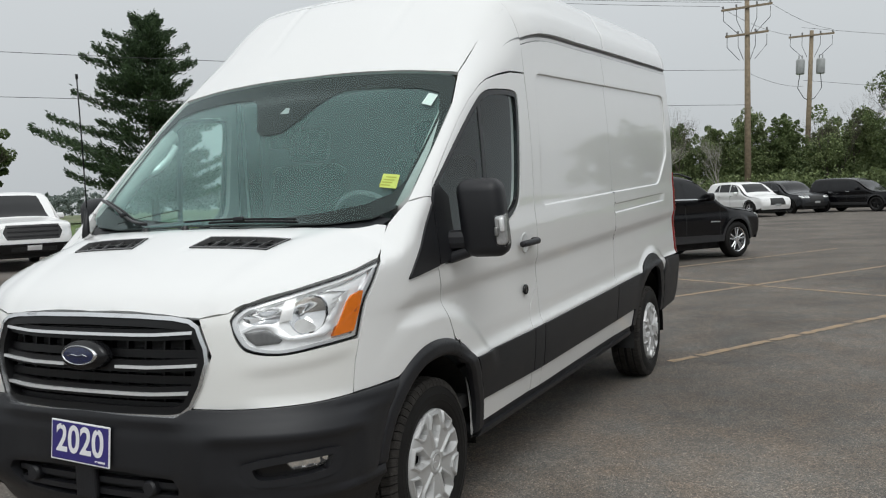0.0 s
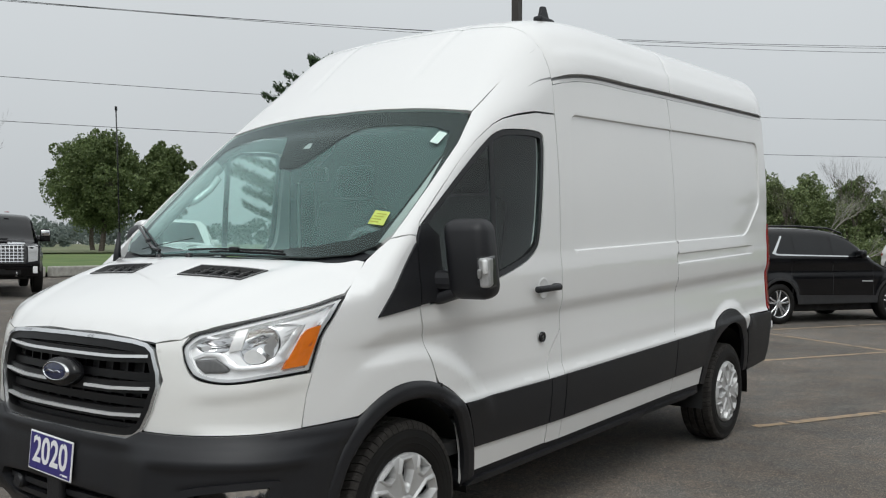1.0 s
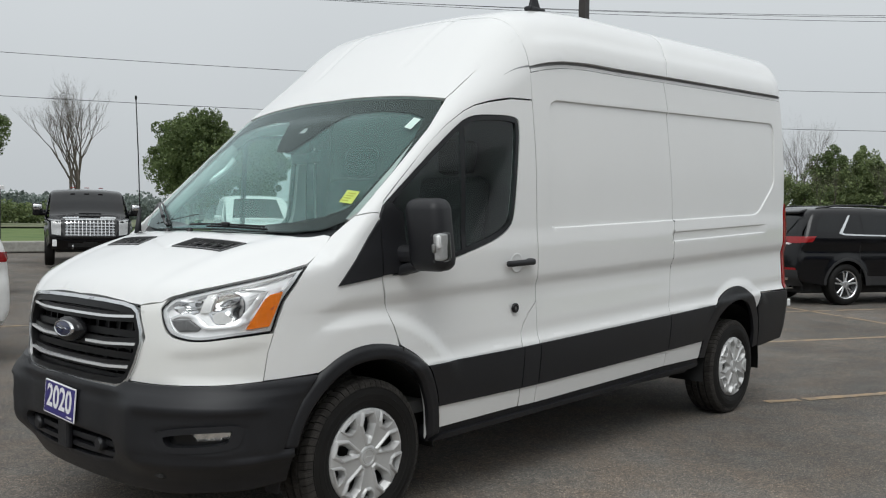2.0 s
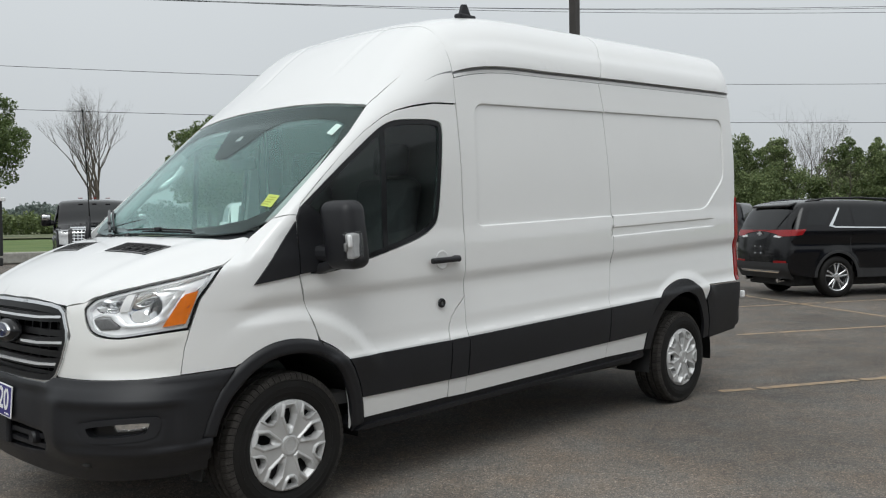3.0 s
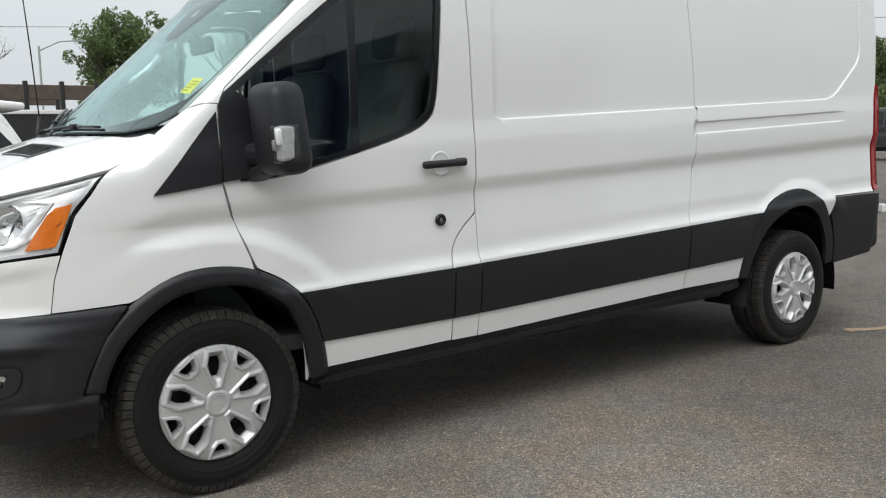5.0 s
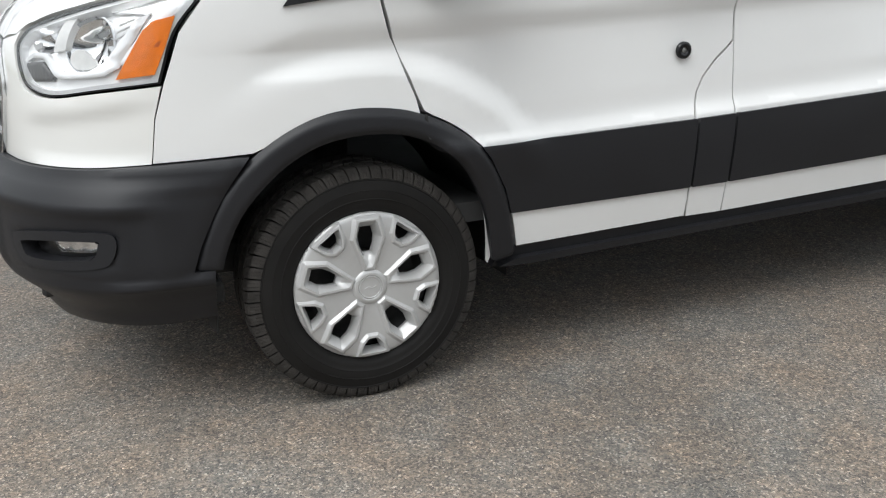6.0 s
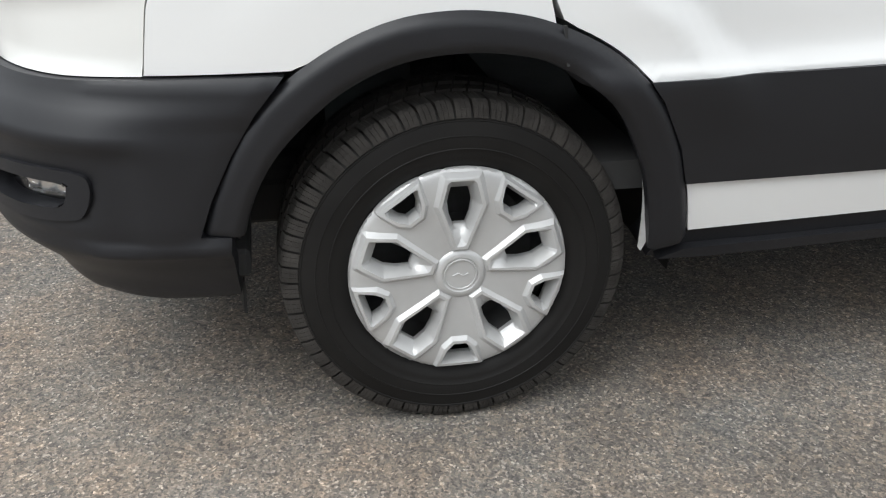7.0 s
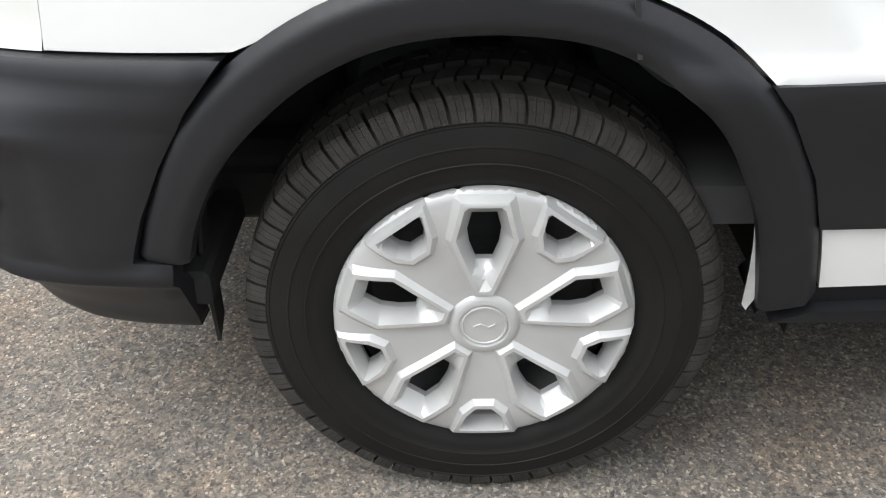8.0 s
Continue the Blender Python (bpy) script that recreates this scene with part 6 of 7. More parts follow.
def pine_tree(name, label, at, h, w, seed, full=(0, 0)):
    rng, r2 = random.Random(seed), np.random.default_rng(seed)
    tree = thing(name, label, "tree", pose(at[0], at[1], 0.42 if at[0] < -26.5 else gz(at[0])))
    part("trunk", rod([(0, 0, -0.1), (0.05, 0, h * 0.4), (-0.05, 0.05, h * 0.75), (0, 0, h * 0.98)], 0.2, 10, [0.42, 0.32, 0.17, 0.03]), BARK, tree, smooth=True)
    bm = bmesh.new()
    pos, dirs = [], []
    z = h * 0.10
    while z < h * 0.97:
        t = z / h
        reach = w / 2 * (1.0 - t) ** 0.62 * (0.70 + 0.30 * min(1, t * 4)) * rng.uniform(0.8, 1.12) + 0.3
        for k in range(rng.randint(5, 8)):
            if rng.random() < 0.12:
                continue
            a = rng.uniform(0, math.tau)
            r = reach * rng.uniform(0.6, 1.15) * (1 + full[0] * math.cos(a) + full[1] * math.sin(a))
            d = Vector((math.cos(a), math.sin(a), rng.uniform(0.0, 0.25)))
            p0 = Vector((0, 0, z))
            pts = [p0 + d * r * s + Vector((0, 0, -0.10 * r * s * (1 - s) + 0.12 * r * s * s)) for s in (0, 0.35, 0.7, 1)]
            sub = rod(pts, 0.02, 4, [0.08, 0.055, 0.035, 0.012])
            me = bpy.data.meshes.new("t")
            sub.to_mesh(me), sub.free(), bm.from_mesh(me)
            bpy.data.meshes.remove(me)
            m = int(60 + 84 * r)
            for _ in range(m):
                s = rng.uniform(0.22, 1.03)
                q = p0 + d * r * s + Vector((0, 0, -0.10 * r * s * (1 - s) + 0.12 * r * s * s))
                fan = 0.26 * r * (1.05 - s) + 0.16
                side_ = Vector((-d.y, d.x, 0)) * rng.gauss(0, fan)
                pos.append(tuple(q + side_ + Vector((0, 0, rng.gauss(0.10, 0.20)))))
                dd = d * rng.uniform(0.4, 1) + side_ * 0.8 + Vector((0, 0, 0.45))
                dirs.append(tuple(dd.normalized()))
        z += rng.uniform(0.22, 0.42) * (h / 9)
    part("bough", bm, BARK, tree)["kind"] = "stuff"
    pos, dirs = np.array(pos), np.array(dirs)
    v, f = cards(pos, r2.uniform(0.05, 0.11, len(pos)), seed, 2.6, along=dirs)
    mesh_part("crown", cards_mesh("crown", v, f, NEEDLE), tree)
    return tree


def bare_tree(name, label, at, h, seed, material=BARK, stems=4, r=0.13):
    rng = random.Random(seed)
    tree = thing(name, label, "tree", pose(at[0], at[1], 0.42 if at[0] < -26.5 else gz(at[0])))
    bm, ends = bmesh.new(), []
    for k in range(stems):
        a = k * math.tau / stems + rng.uniform(-0.4, 0.4)
        branches(bm, Vector((math.cos(a) * 0.15, math.sin(a) * 0.15, -0.1)), Vector((math.cos(a) * 0.13, math.sin(a) * 0.13, 1)).normalized(), h * 0.34, r, 6, rng, ends, 0.30, 0.16, (2, 4), 0.70)
    part("crown", bm, material, tree)
    return tree


pine_tree("pine_tree", "tall dark pine with layered open branches", (-63.3, 65.0, 0), 20.5, 19.8, 11, (-0.13, -0.065))
leafy_tree("broadleaf_tree", "leafy green broadleaf tree on the grass", (-84.5, 53.0, 0), 13.6, 12.0, 21)
leafy_tree("broadleaf_tree", "leafy green broadleaf tree with an open side", (-81.0, 58.3, 0), 12.4, 8.4, 28)
leafy_tree("broadleaf_tree", "dense green broadleaf tree beside a bare one", (-95.5, 30.0, 0), 16.6, 13.5, 23)
leafy_tree("broadleaf_tree", "green broadleaf tree standing behind the others", (-102.0, 63.0, 0), 14.5, 13.0, 24)
bare_tree("bare_tree", "bare grey tree with many upright stems", (-90.0, 41.4, 0), 14.8, 31, BARK, 4, 0.26)
leafy_tree("poplar_tree", "narrow green poplar seen over parked cars", (-82.0, 7.2, 0), 18.0, 5.4, 25)
leafy_tree("poplar_tree", "narrow green poplar behind a trailer", (-84.0, 12.0, 0), 17.0, 5.4, 26)


def hedge(name, label, a, b, h, depth, seed, n, leaf, material, lean=0.35):
    """A long wood edge: uneven clumps of leaves with a ragged top."""
    r2 = np.random.default_rng(seed)
    a, b = np.array(a), np.array(b)
    L = np.linalg.norm(b - a)
    t = (b - a) / L
    s = np.array([-t[1], t[0]])
    m = int(L / 0.16)
    cu_, cs = r2.uniform(0, L, m * 3), r2.uniform(-depth / 2, depth / 2, m * 3)
    top = h * (0.80 + 0.12 * np.sin(cu_ / 5.3 + seed) + 0.09 * np.sin(cu_ / 2.1 + 2 * seed)) * r2.uniform(0.8, 1.12, m * 3)
    cz = top * r2.uniform(0.12, 1.0, m * 3) ** 0.7
    cr_ = r2.uniform(0.3, 1.05, m * 3)
    pick = r2.integers(0, m * 3, n)
    off = r2.normal(size=(n, 3))
    off /= np.linalg.norm(off, axis=1)[:, None]
    off *= (cr_[pick] * r2.uniform(0.3, 1, n) ** 0.5)[:, None]
    base = a[None] + t[None] * cu_[pick][:, None] + s[None] * cs[pick][:, None]
    pos = np.concatenate([base, cz[pick][:, None]], 1) + off
    pos = pos[pos[:, 2] > 0]
    v, f = cards(pos, r2.uniform(0.6, 1.35, len(pos)) * leaf, seed, 1.15)
    ob = mesh_part(name, cards_mesh(name, v, f, material), None)
    return tagged(ob, label, "trees", kind="stuff")


hedge("wood_edge", "tangled green wood edge behind the lot", (-43, 64), (16, 71), 5.6, 6, 41, 250000, 0.072, LEAF2)
hedge("wood_edge", "taller green wood at the lot's far corner", (-3, 76), (26, 80), 9.0, 8, 42, 60000, 0.11, LEAF2)
hedge("undergrowth", "low scrub along the lot's far edge", (-40, 58), (16, 66), 2.4, 2.5, 43, 45000, 0.09, LEAF2)
for k, (x, y, h, w) in enumerate(((-34.5, 66.0, 7.6, 5.0), (-31.6, 65.0, 8.0, 4.6), (-29.1, 66.5, 8.0, 4.4), (-26.6, 67.0, 7.7, 4.4), (-21.2, 67.5, 7.4, 4.6), (-18.6, 66.5, 7.2, 4.4), (-15.8, 67.5, 7.0, 4.6), (-12.6, 68.0, 6.6, 4.2), (-9.6, 67.0, 6.2, 3.8), (-7.0, 66.0, 7.3, 3.8), (-4.5, 66.5, 6.8, 3.5), (-1.9, 69.0, 5.8, 3.6), (0.6, 68.0, 6.8, 4.0), (3.3, 65.0, 10.8, 5.6), (6.6, 67.0, 9.6, 5.2))):
    leafy_tree("broadleaf_tree", ("leafy green tree in the wood edge", "bushy green tree in the wood edge with a ragged crown")[k % 2], (x, y, 0), h, w, 80 + k, 17000, 0.066, (LEAF2, LEAF)[k % 3 == 1], 0.14)
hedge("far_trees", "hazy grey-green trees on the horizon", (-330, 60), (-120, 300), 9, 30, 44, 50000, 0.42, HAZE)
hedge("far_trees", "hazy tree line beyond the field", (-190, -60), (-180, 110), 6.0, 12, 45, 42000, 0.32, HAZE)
hedge("hedgerow", "green hedgerow across the grass", (-125, -20), (-120, 60), 3.4, 4, 46, 26000, 0.2, LEAF2)
for k, (x, y, h) in enumerate(((-22.6, 66.0, 9.4), (-12.1, 66.0, 8.0), (0.2, 67.0, 8.2), (-1.2, 66.5, 7.4), (-24.4, 66.0, 7.6), (-16.6, 64.5, 6.0), (-20.0, 64.0, 5.6))):
    bare_tree("bare_tree", "thin bare grey tree among the wood edge", (x, y, 0), h, 60 + k, BARK, 2, 0.09)
for k, (x, y, h, lean_) in enumerate(((-13.2, 58.0, 6.0, 22), (-7.8, 58.5, 4.6, -14), (-10.4, 58.2, 3.4, 60))):
    tr = bare_tree("dead_tree", "bleached dead tree leaning out of the scrub", (x, y, 0.2), h, 70 + k, PALEBARK, 1, 0.07)
    tr.matrix_world = pose(x, y, 0.2, 0, lean_, 0)

# ---- poles and wires ----
POLEW = mat("weathered_pole_wood", (0.24, 0.19, 0.13), 0.9, vary=0.25, scale=5, bump=0.5, bscale=60)
WIRE = mat("dark_cable", (0.03, 0.03, 0.032), 0.6, vary=0.1)
INSUL = mat("grey_insulator", (0.25, 0.25, 0.25), 0.4, vary=0.2)
DRUM = mat("grey_transformer_paint", (0.33, 0.34, 0.34), 0.5, vary=0.1, scale=4)


def utility_pole(label, at, h, lean_, arms, drums, yaw):
    po = thing("utility_pole", label, "pole", pose(at[0], at[1], 0, 0, lean_, 0))
    part("shaft", rod([(0, 0, -0.3), (0, 0, h * 0.5), (0, 0, h)], 0.2, 12, [0.24, 0.20, 0.15]), POLEW, po, smooth=True)
    for z, w in arms:
        arm = part("cross_arm", block((w, 0.12, 0.14), 0.01, 1, pose(0, -0.2, z, 0, 0, yaw) @ pose(0, 0, 0, 0, -4, 0)), POLEW, po)
        for k in (-0.46, -0.2, 0.2, 0.46):
            part("insulator", lathe([(0, 0.03), (0.05, 0.07), (0.1, 0.05), (0.15, 0.08), (0.22, 0.03)], 10, "z"), INSUL, arm, smooth=True).matrix_local = pose(0, -0.2, z, 0, 0, yaw) @ pose(k * w, 0, 0.07 + k * w * 0.07)
            part("drop_wire", rod([(k * w, -0.2, z - 0.1), (k * w * 1.0, -0.25, z - 0.8), (k * w * 0.4, -0.2, z - 1.7)], 0.02, 5), WIRE, arm)
    for sx, z in drums:
        dr = part("transformer", lathe([(z, 0.001), (z, 0.30), (z + 0.08, 0.33), (z + 1.1, 0.33), (z + 1.2, 0.28), (z + 1.22, 0.001)], 20, "z"), DRUM, po, smooth=True)
        dr.location = (sx * 0.76, -0.1, 0)
        for q in (-0.12, 0.12):
            part("bushing", rod([(sx * 0.76 + q, -0.1, z + 1.2), (sx * 0.76 + q, -0.1, z + 1.5)], 0.04, 8), INSUL, dr).location = (-sx * 0.76, 0.1, 0)
        part("drop_wire", rod([(sx * 0.75, -0.1, z + 0.2), (sx * 0.9, -0.1, z - 1.1), (sx * 0.4, -0.1, z - 1.9), (0, -0.1, z - 2.1)], 0.03, 5), WIRE, po)
    return po


utility_pole("weathered wooden utility pole with two cross arms", (-6.5, 62.0), 14.4, 1.0, ((13.55, 3.3), (11.75, 2.8)), (), 8)
utility_pole("wooden utility pole carrying two grey transformers", (-4.0, 76.0), 13.7, 3.0, ((13.3, 3.4),), ((-1, 10.25), (1, 10.25)), 8)


def cable(a, b, sag, r=0.02):
    a, b = Vector(a), Vector(b)
    pts = [a.lerp(b, i / 16) - Vector((0, 0, sag * 4 * (i / 16) * (1 - i / 16))) for i in range(17)]
    ob = part("overhead_wire", rod(pts, r, 5), WIRE, None)
    return tagged(ob, "thin dark overhead wire sagging between poles", "wire", "overhead wires")


for a, b, sag in (((-55, 2.0, 14.4), (-8.0, 61.8, 13.8), 1.0), ((-55, 3.2, 14.4), (-6.6, 61.8, 13.9), 1.0), ((-55, 4.6, 14.4), (-4.9, 61.8, 13.8), 1.0), ((-52, -4, 9.8), (-6.5, 61.8, 9.35), 0.9), ((-52, -4, 7.6), (-6.5, 61.8, 7.0), 0.6),
                  ((-8.0, 62, 13.8), (-5.0, 75.8, 13.5), 0.3), ((-4.9, 62, 13.8), (-1.8, 75.8, 13.6), 0.3), ((-6.5, 62, 9.3), (-4.0, 75.8, 9.3), 0.3), ((-4.0, 76, 14), (60, 110, 13), 2.0), ((-4.0, 76, 9.8), (60, 110, 9), 2.0)):
    cable(a, b, sag, 0.013)
LAMPM = mat("brown_lamp_post_paint", (0.035, 0.03, 0.026), 0.5, vary=0.15, scale=6)
lp = thing("lot_lamp", "dark square steel lamp post in the lot", "lamp post", pose(-7.0, 13.4, 0))
part("post", block((0.17, 0.17, 9.0), 0.01, 1, pose(0, 0, 4.5)), LAMPM, lp)
part("foot", lathe([(0, 0.35), (0.75, 0.35), (0.8, 0.30), (0.8, 0.001)], 24, "z"), CONC, lp, smooth=False)
for sx in (-1, 1):
    part("lamp_head", block((0.7, 0.38, 0.14), 0.03, 2, pose(sx * 0.55, 0, 9.0)), LAMPM, lp)
for k, (x, y, h) in enumerate(((-62.0, 6.0, 8.6), (-60.0, 13.5, 8.0))):
    sl = thing("street_lamp", "thin grey street lamp by the far road", "street lamp", pose(x, y, 0), "street lamps")
    part("pole", rod([(0, 0, 0), (0, 0, h)], 0.07, 8), DRUM, sl)
    part("arm", rod([(0, 0, h - 0.3), (0.3, 1.2, h + 0.3), (0.5, 2.2, h + 0.4)], 0.05, 6), DRUM, sl)
    part("lamp_head", block((0.25, 0.7, 0.14), 0.04, 2, pose(0.55, 2.5, h + 0.38)), DRUM, sl)

# dealership building across the lot, seen in the van's glass and paint
WALLM = mat("grey_cladding", (0.34, 0.35, 0.36), 0.6, vary=0.08, scale=2)
SIGNM = mat("dark_blue_sign_panel", (0.02, 0.05, 0.16), 0.4, vary=0.1, scale=3)
CARGLASS = mat("dark_car_glass", (0.008, 0.009, 0.010), 0.05, vary=0.2, scale=3, spec=0.4)
bd = thing("dealer_building", "grey clad dealership with dark shop windows and a blue panel", "building", pose(21.0, 6.0, 0))
part("wall", block((10, 34, 6.2), 0.05, 1, pose(5, 0, 3.1)), WALLM, bd)
part("fascia", block((0.3, 34.4, 1.4), 0.04, 1, pose(-0.16, 0, 5.3)), mat("pale_fascia", (0.55, 0.56, 0.57), 0.5, vary=0.05), bd)
part("sign_panel", block((0.34, 4.5, 4.6), 0.04, 1, pose(-0.2, 4.0, 3.9)), SIGNM, bd)
for k in range(8):
    wn_ = part("shop_window", block((0.10, 3.4, 3.0), 0.02, 1, pose(-0.06, -14.2 + k * 4.0, 1.9)), DASH, bd)
    part("pane", block((0.02, 3.2, 2.8), 0, 1, pose(-0.13, -14.2 + k * 4.0, 1.9)), CARGLASS, wn_)
for k in range(7):
    part("sign_letter", block((0.08, 0.55, 0.75), 0.02, 1, pose(-0.36, -6.6 + k * 0.85, 5.3)), SIGNM, bd)


# ---- other vehicles ----
def car_paint(name, c):
    return mat(name, c, 0.22, coat=0.35, spec=0.25, vary=0.04, scale=2)


BLACKP, WHITEP, GREYP = car_paint("black_car_paint", (0.003, 0.003, 0.004)), car_paint("white_car_paint", (0.78, 0.78, 0.77)), car_paint("dark_grey_car_paint", (0.035, 0.037, 0.04))
ALLOY = mat("bright_alloy", (0.62, 0.63, 0.64), 0.25, metal=0.8, vary=0.05, scale=20)
BLACKRIM = mat("black_alloy", (0.02, 0.02, 0.02), 0.3, metal=0.5, vary=0.1, scale=20)
PLASTIC = mat("car_black_plastic", (0.02, 0.02, 0.021), 0.6, vary=0.15, scale=8)


def spoked(r, spokes, split):
    """Rim ring with forked spokes, its face towards +x."""
    bms = [lathe([(-0.10, r), (0.02, r), (0.03, r * 0.97), (0.015, r * 0.90), (-0.08, r * 0.86)], 48), lathe([(-0.02, 0.07), (0.015, 0.065), (0.02, 0.05), (0.02, 0.001)], 24)]
    for k in range(spokes):
        a = k * math.tau / spokes
        for da in ((-split, split) if split else (0,)):
            b = block((0.03, 0.034, r * 0.86), 0.008, 1, pose(0.0, 0, r * 0.46, 0, 3, 0))
            bmesh.ops.transform(b, matrix=pose(0, 0, 0, math.degrees(a + da), 0, 0), verts=b.verts)
            bms.append(b)
    return join(*bms)


def wheel_set(car, track, y0, wb, r, rim, spokes, split, material):
    tm = bpy.data.meshes.new("tyre")
    t = lathe([(-0.11, r * 0.66), (-0.118, r * 0.8), (-0.10, r * 0.97), (-0.08, r), (0.08, r), (0.10, r * 0.97), (0.118, r * 0.8), (0.11, r * 0.68), (0.06, r * 0.66)], 64)
    t.to_mesh(tm), t.free()
    tm.polygons.foreach_set("use_smooth", [True] * len(tm.polygons))
    tm.materials.append(RUBBER)
    rm = bpy.data.meshes.new("rim")
    b = spoked(rim, spokes, split)
    b.to_mesh(rm), b.free()
    rm.materials.append(material)
    dk = bpy.data.meshes.new("brake")
    b = lathe([(-0.06, rim * 0.95), (-0.05, 0.001)], 32)
    b.to_mesh(dk), b.free()
    dk.materials.append(DARK)
    for y in (y0, y0 + wb):
        for sg in (1, -1):
            w = mesh_part("wheel", tm, car)
            w.matrix_local = pose(sg * track / 2, y, r, 0, 0, 0 if sg > 0 else 180)
            mesh_part("rim", rm, w).location = (0.075, 0, 0)
            mesh_part("brake", dk, w).location = (0.05, 0, 0)


def vehicle(name, label, category, m, paint, L, W, H, wb, y_axle, prof, belt, tumble, rw, rim, windows, screen_, rear_, extra=None, clad=True, spokes=5, split=0.16, rim_mat=None, res=0.06, crown=0.07, bed=None, low=0.30, group=""):
    """A car from its side profile, width and window outlines; nose towards -y, nose tip at y = 0."""
    car = thing(name, label, category, m, group)

    def fieldv(x, y, z):
        x = np.abs(x)
        hw = W / 2 - 0.03 * step(z, belt - 0.25, low) - tumble * np.clip((z - belt) / (H - belt), 0, 1) ** 1.2 - 0.02 * np.exp(-(((z - belt + 0.22) / 0.08) ** 2))
        hw = hw - 0.10 * step(y, 0.9, 0.0) - 0.06 * step(L - y, 0.7, 0.0)
        for yc in (y_axle, y_axle + wb):
            hw = hw + 0.02 * step(np.hypot(y - yc, z - rw), rw * 1.55, rw * 1.2)
        top = curve(y, prof) - crown * (x / (W / 2)) ** 2.5
        f = (-y + 0.16 * (x / (W / 2)) ** 3 + 0.10 * step(z, low + 0.25, low) + 0.05 * step(z, 0.7, 1.0)) * 0.9
        b = y - L + 0.10 * (x / (W / 2)) ** 3 + 0.06 * step(z, low + 0.2, low) + curve(z, rear_["lean"])
        sl = 0.8
        g = smax(x - hw, (z - top) * sl, 0.09)
        g = smax(g, f, 0.10)
        g = smax(g, b, 0.10)
        return smax(g, low - z, 0.05)

    def pt(nm, lp, mode, mt, parent=car, **kw):
        kw.setdefault("res", res), kw.setdefault("gap", 0.0), kw.setdefault("edge", 0.002)
        return patch(nm, lp, mode, mt, parent, field=fieldv, **kw)

    ar = rw * 1.16

    def arch(yc):
        return [(yc + math.cos(math.pi - k * math.pi / 14) * ar, max(low + 0.03, rw + math.sin(math.pi - k * math.pi / 14) * ar)) for k in range(15)]

    ys_d = np.linspace(0.06, L - 0.04, 50)
    ztop = curve(ys_d, prof) - crown - 0.02
    if bed:
        ztop = np.minimum(ztop, np.where((ys_d > bed[0]), bed[1], 9.0))
    upper = [(float(min(y, L - 0.07 - curve(np.array([z]), rear_["lean"])[0])), float(z)) for y, z in zip(ys_d, ztop)]
    lowz = low + 0.04
    ztail = upper[-1][1]
    tail_ = [(float(L - 0.075 - curve(np.array([z]), rear_["lean"])[0]), float(z)) for z in np.linspace(lowz + 0.2, ztail - 0.05, 12)]
    outline = [(0.06, lowz + 0.12)] + [(y_axle - ar, lowz)] + arch(y_axle)[1:-1] + [(y_axle + ar, lowz), (y_axle + wb - ar, lowz)] + arch(y_axle + wb)[1:-1] + [(y_axle + wb + ar, lowz), (L - 0.07, lowz + 0.08)] + tail_ + upper[::-1]
    for mir in (False, True):
        pt("body_side", [outline], "side", paint, mirror=mir, depth=0.05, res=res * 0.8)
    hw_ = W / 2 - 0.06
    pt("body_top", [[(-hw_ + 0.10, 0.12), (hw_ - 0.10, 0.12), (hw_, 0.7), (hw_ - tumble * 0.5, L * 0.4), (hw_ - tumble * 0.5, L - 0.15), (-hw_ + tumble * 0.5, L - 0.15), (-hw_ + tumble * 0.5, L * 0.4), (-hw_, 0.7)]], "top", paint, depth=0.02)
    zf = float(curve(np.array([0.25]), prof)[0])
    pt("body_front", [[(-W / 2 + 0.14, low + 0.05), (W / 2 - 0.14, low + 0.05), (W / 2 - 0.14, zf - 0.02), (-W / 2 + 0.14, zf - 0.02)]], "front", paint, depth=0.02)
    pt("body_back", [[(-W / 2 + 0.12, low + 0.05), (W / 2 - 0.12, low + 0.05), (W / 2 - 0.12, belt), (W / 2 - tumble - 0.10, rear_["top"]), (-W / 2 + tumble + 0.10, rear_["top"]), (-W / 2 + 0.12, belt)]], "back", paint, depth=0.02)
    for wl_ in windows:
        for mir in (False, True):
            pt("side_window", [wl_], "side", CARGLASS, mirror=mir, off=0.005, depth=0.006)
    pt("windscreen", [screen_], "top", CARGLASS, off=0.006, depth=0.008)
    if rear_.get("glass"):
        pt("rear_window", [rear_["glass"]], rear_.get("mode", "back"), CARGLASS, off=0.006, depth=0.008)
    if clad:
        for mir in (False, True):
            for yc in (y_axle, y_axle + wb):
                a_out = [(yc + math.cos(math.pi - k * math.pi / 14) * (ar + 0.05), max(lowz, rw + math.sin(math.pi - k * math.pi / 14) * (ar + 0.05))) for k in range(15)]
                pt("arch_trim", [a_out + arch(yc)[::-1]], "side", PLASTIC, mirror=mir, off=0.008, depth=0.02)
            pt("sill_trim", [[(y_axle + ar, lowz), (y_axle + wb - ar, lowz), (y_axle + wb - ar, lowz + 0.16), (y_axle + ar, lowz + 0.13)]], "side", PLASTIC, mirror=mir, off=0.008, depth=0.02)
    part("underside", block((W - 0.5, L - 0.5, 0.25), 0.03, 1, pose(0, L / 2, low + 0.02)), DARK, car)
    wheel_set(car, W - 0.24, y_axle, wb, rw, rim, spokes, split, rim_mat or ALLOY)
    for sg in (1, -1):
        wmy = screen_[0][1] + 0.42
        mh = part("door_mirror", block((0.20, 0.12, 0.15), 0.04, 2, pose(sg * (W / 2 + 0.08), wmy, belt + 0.08)), paint, car, smooth=True)
    if extra:
        extra(car, pt, fieldv)
    return car


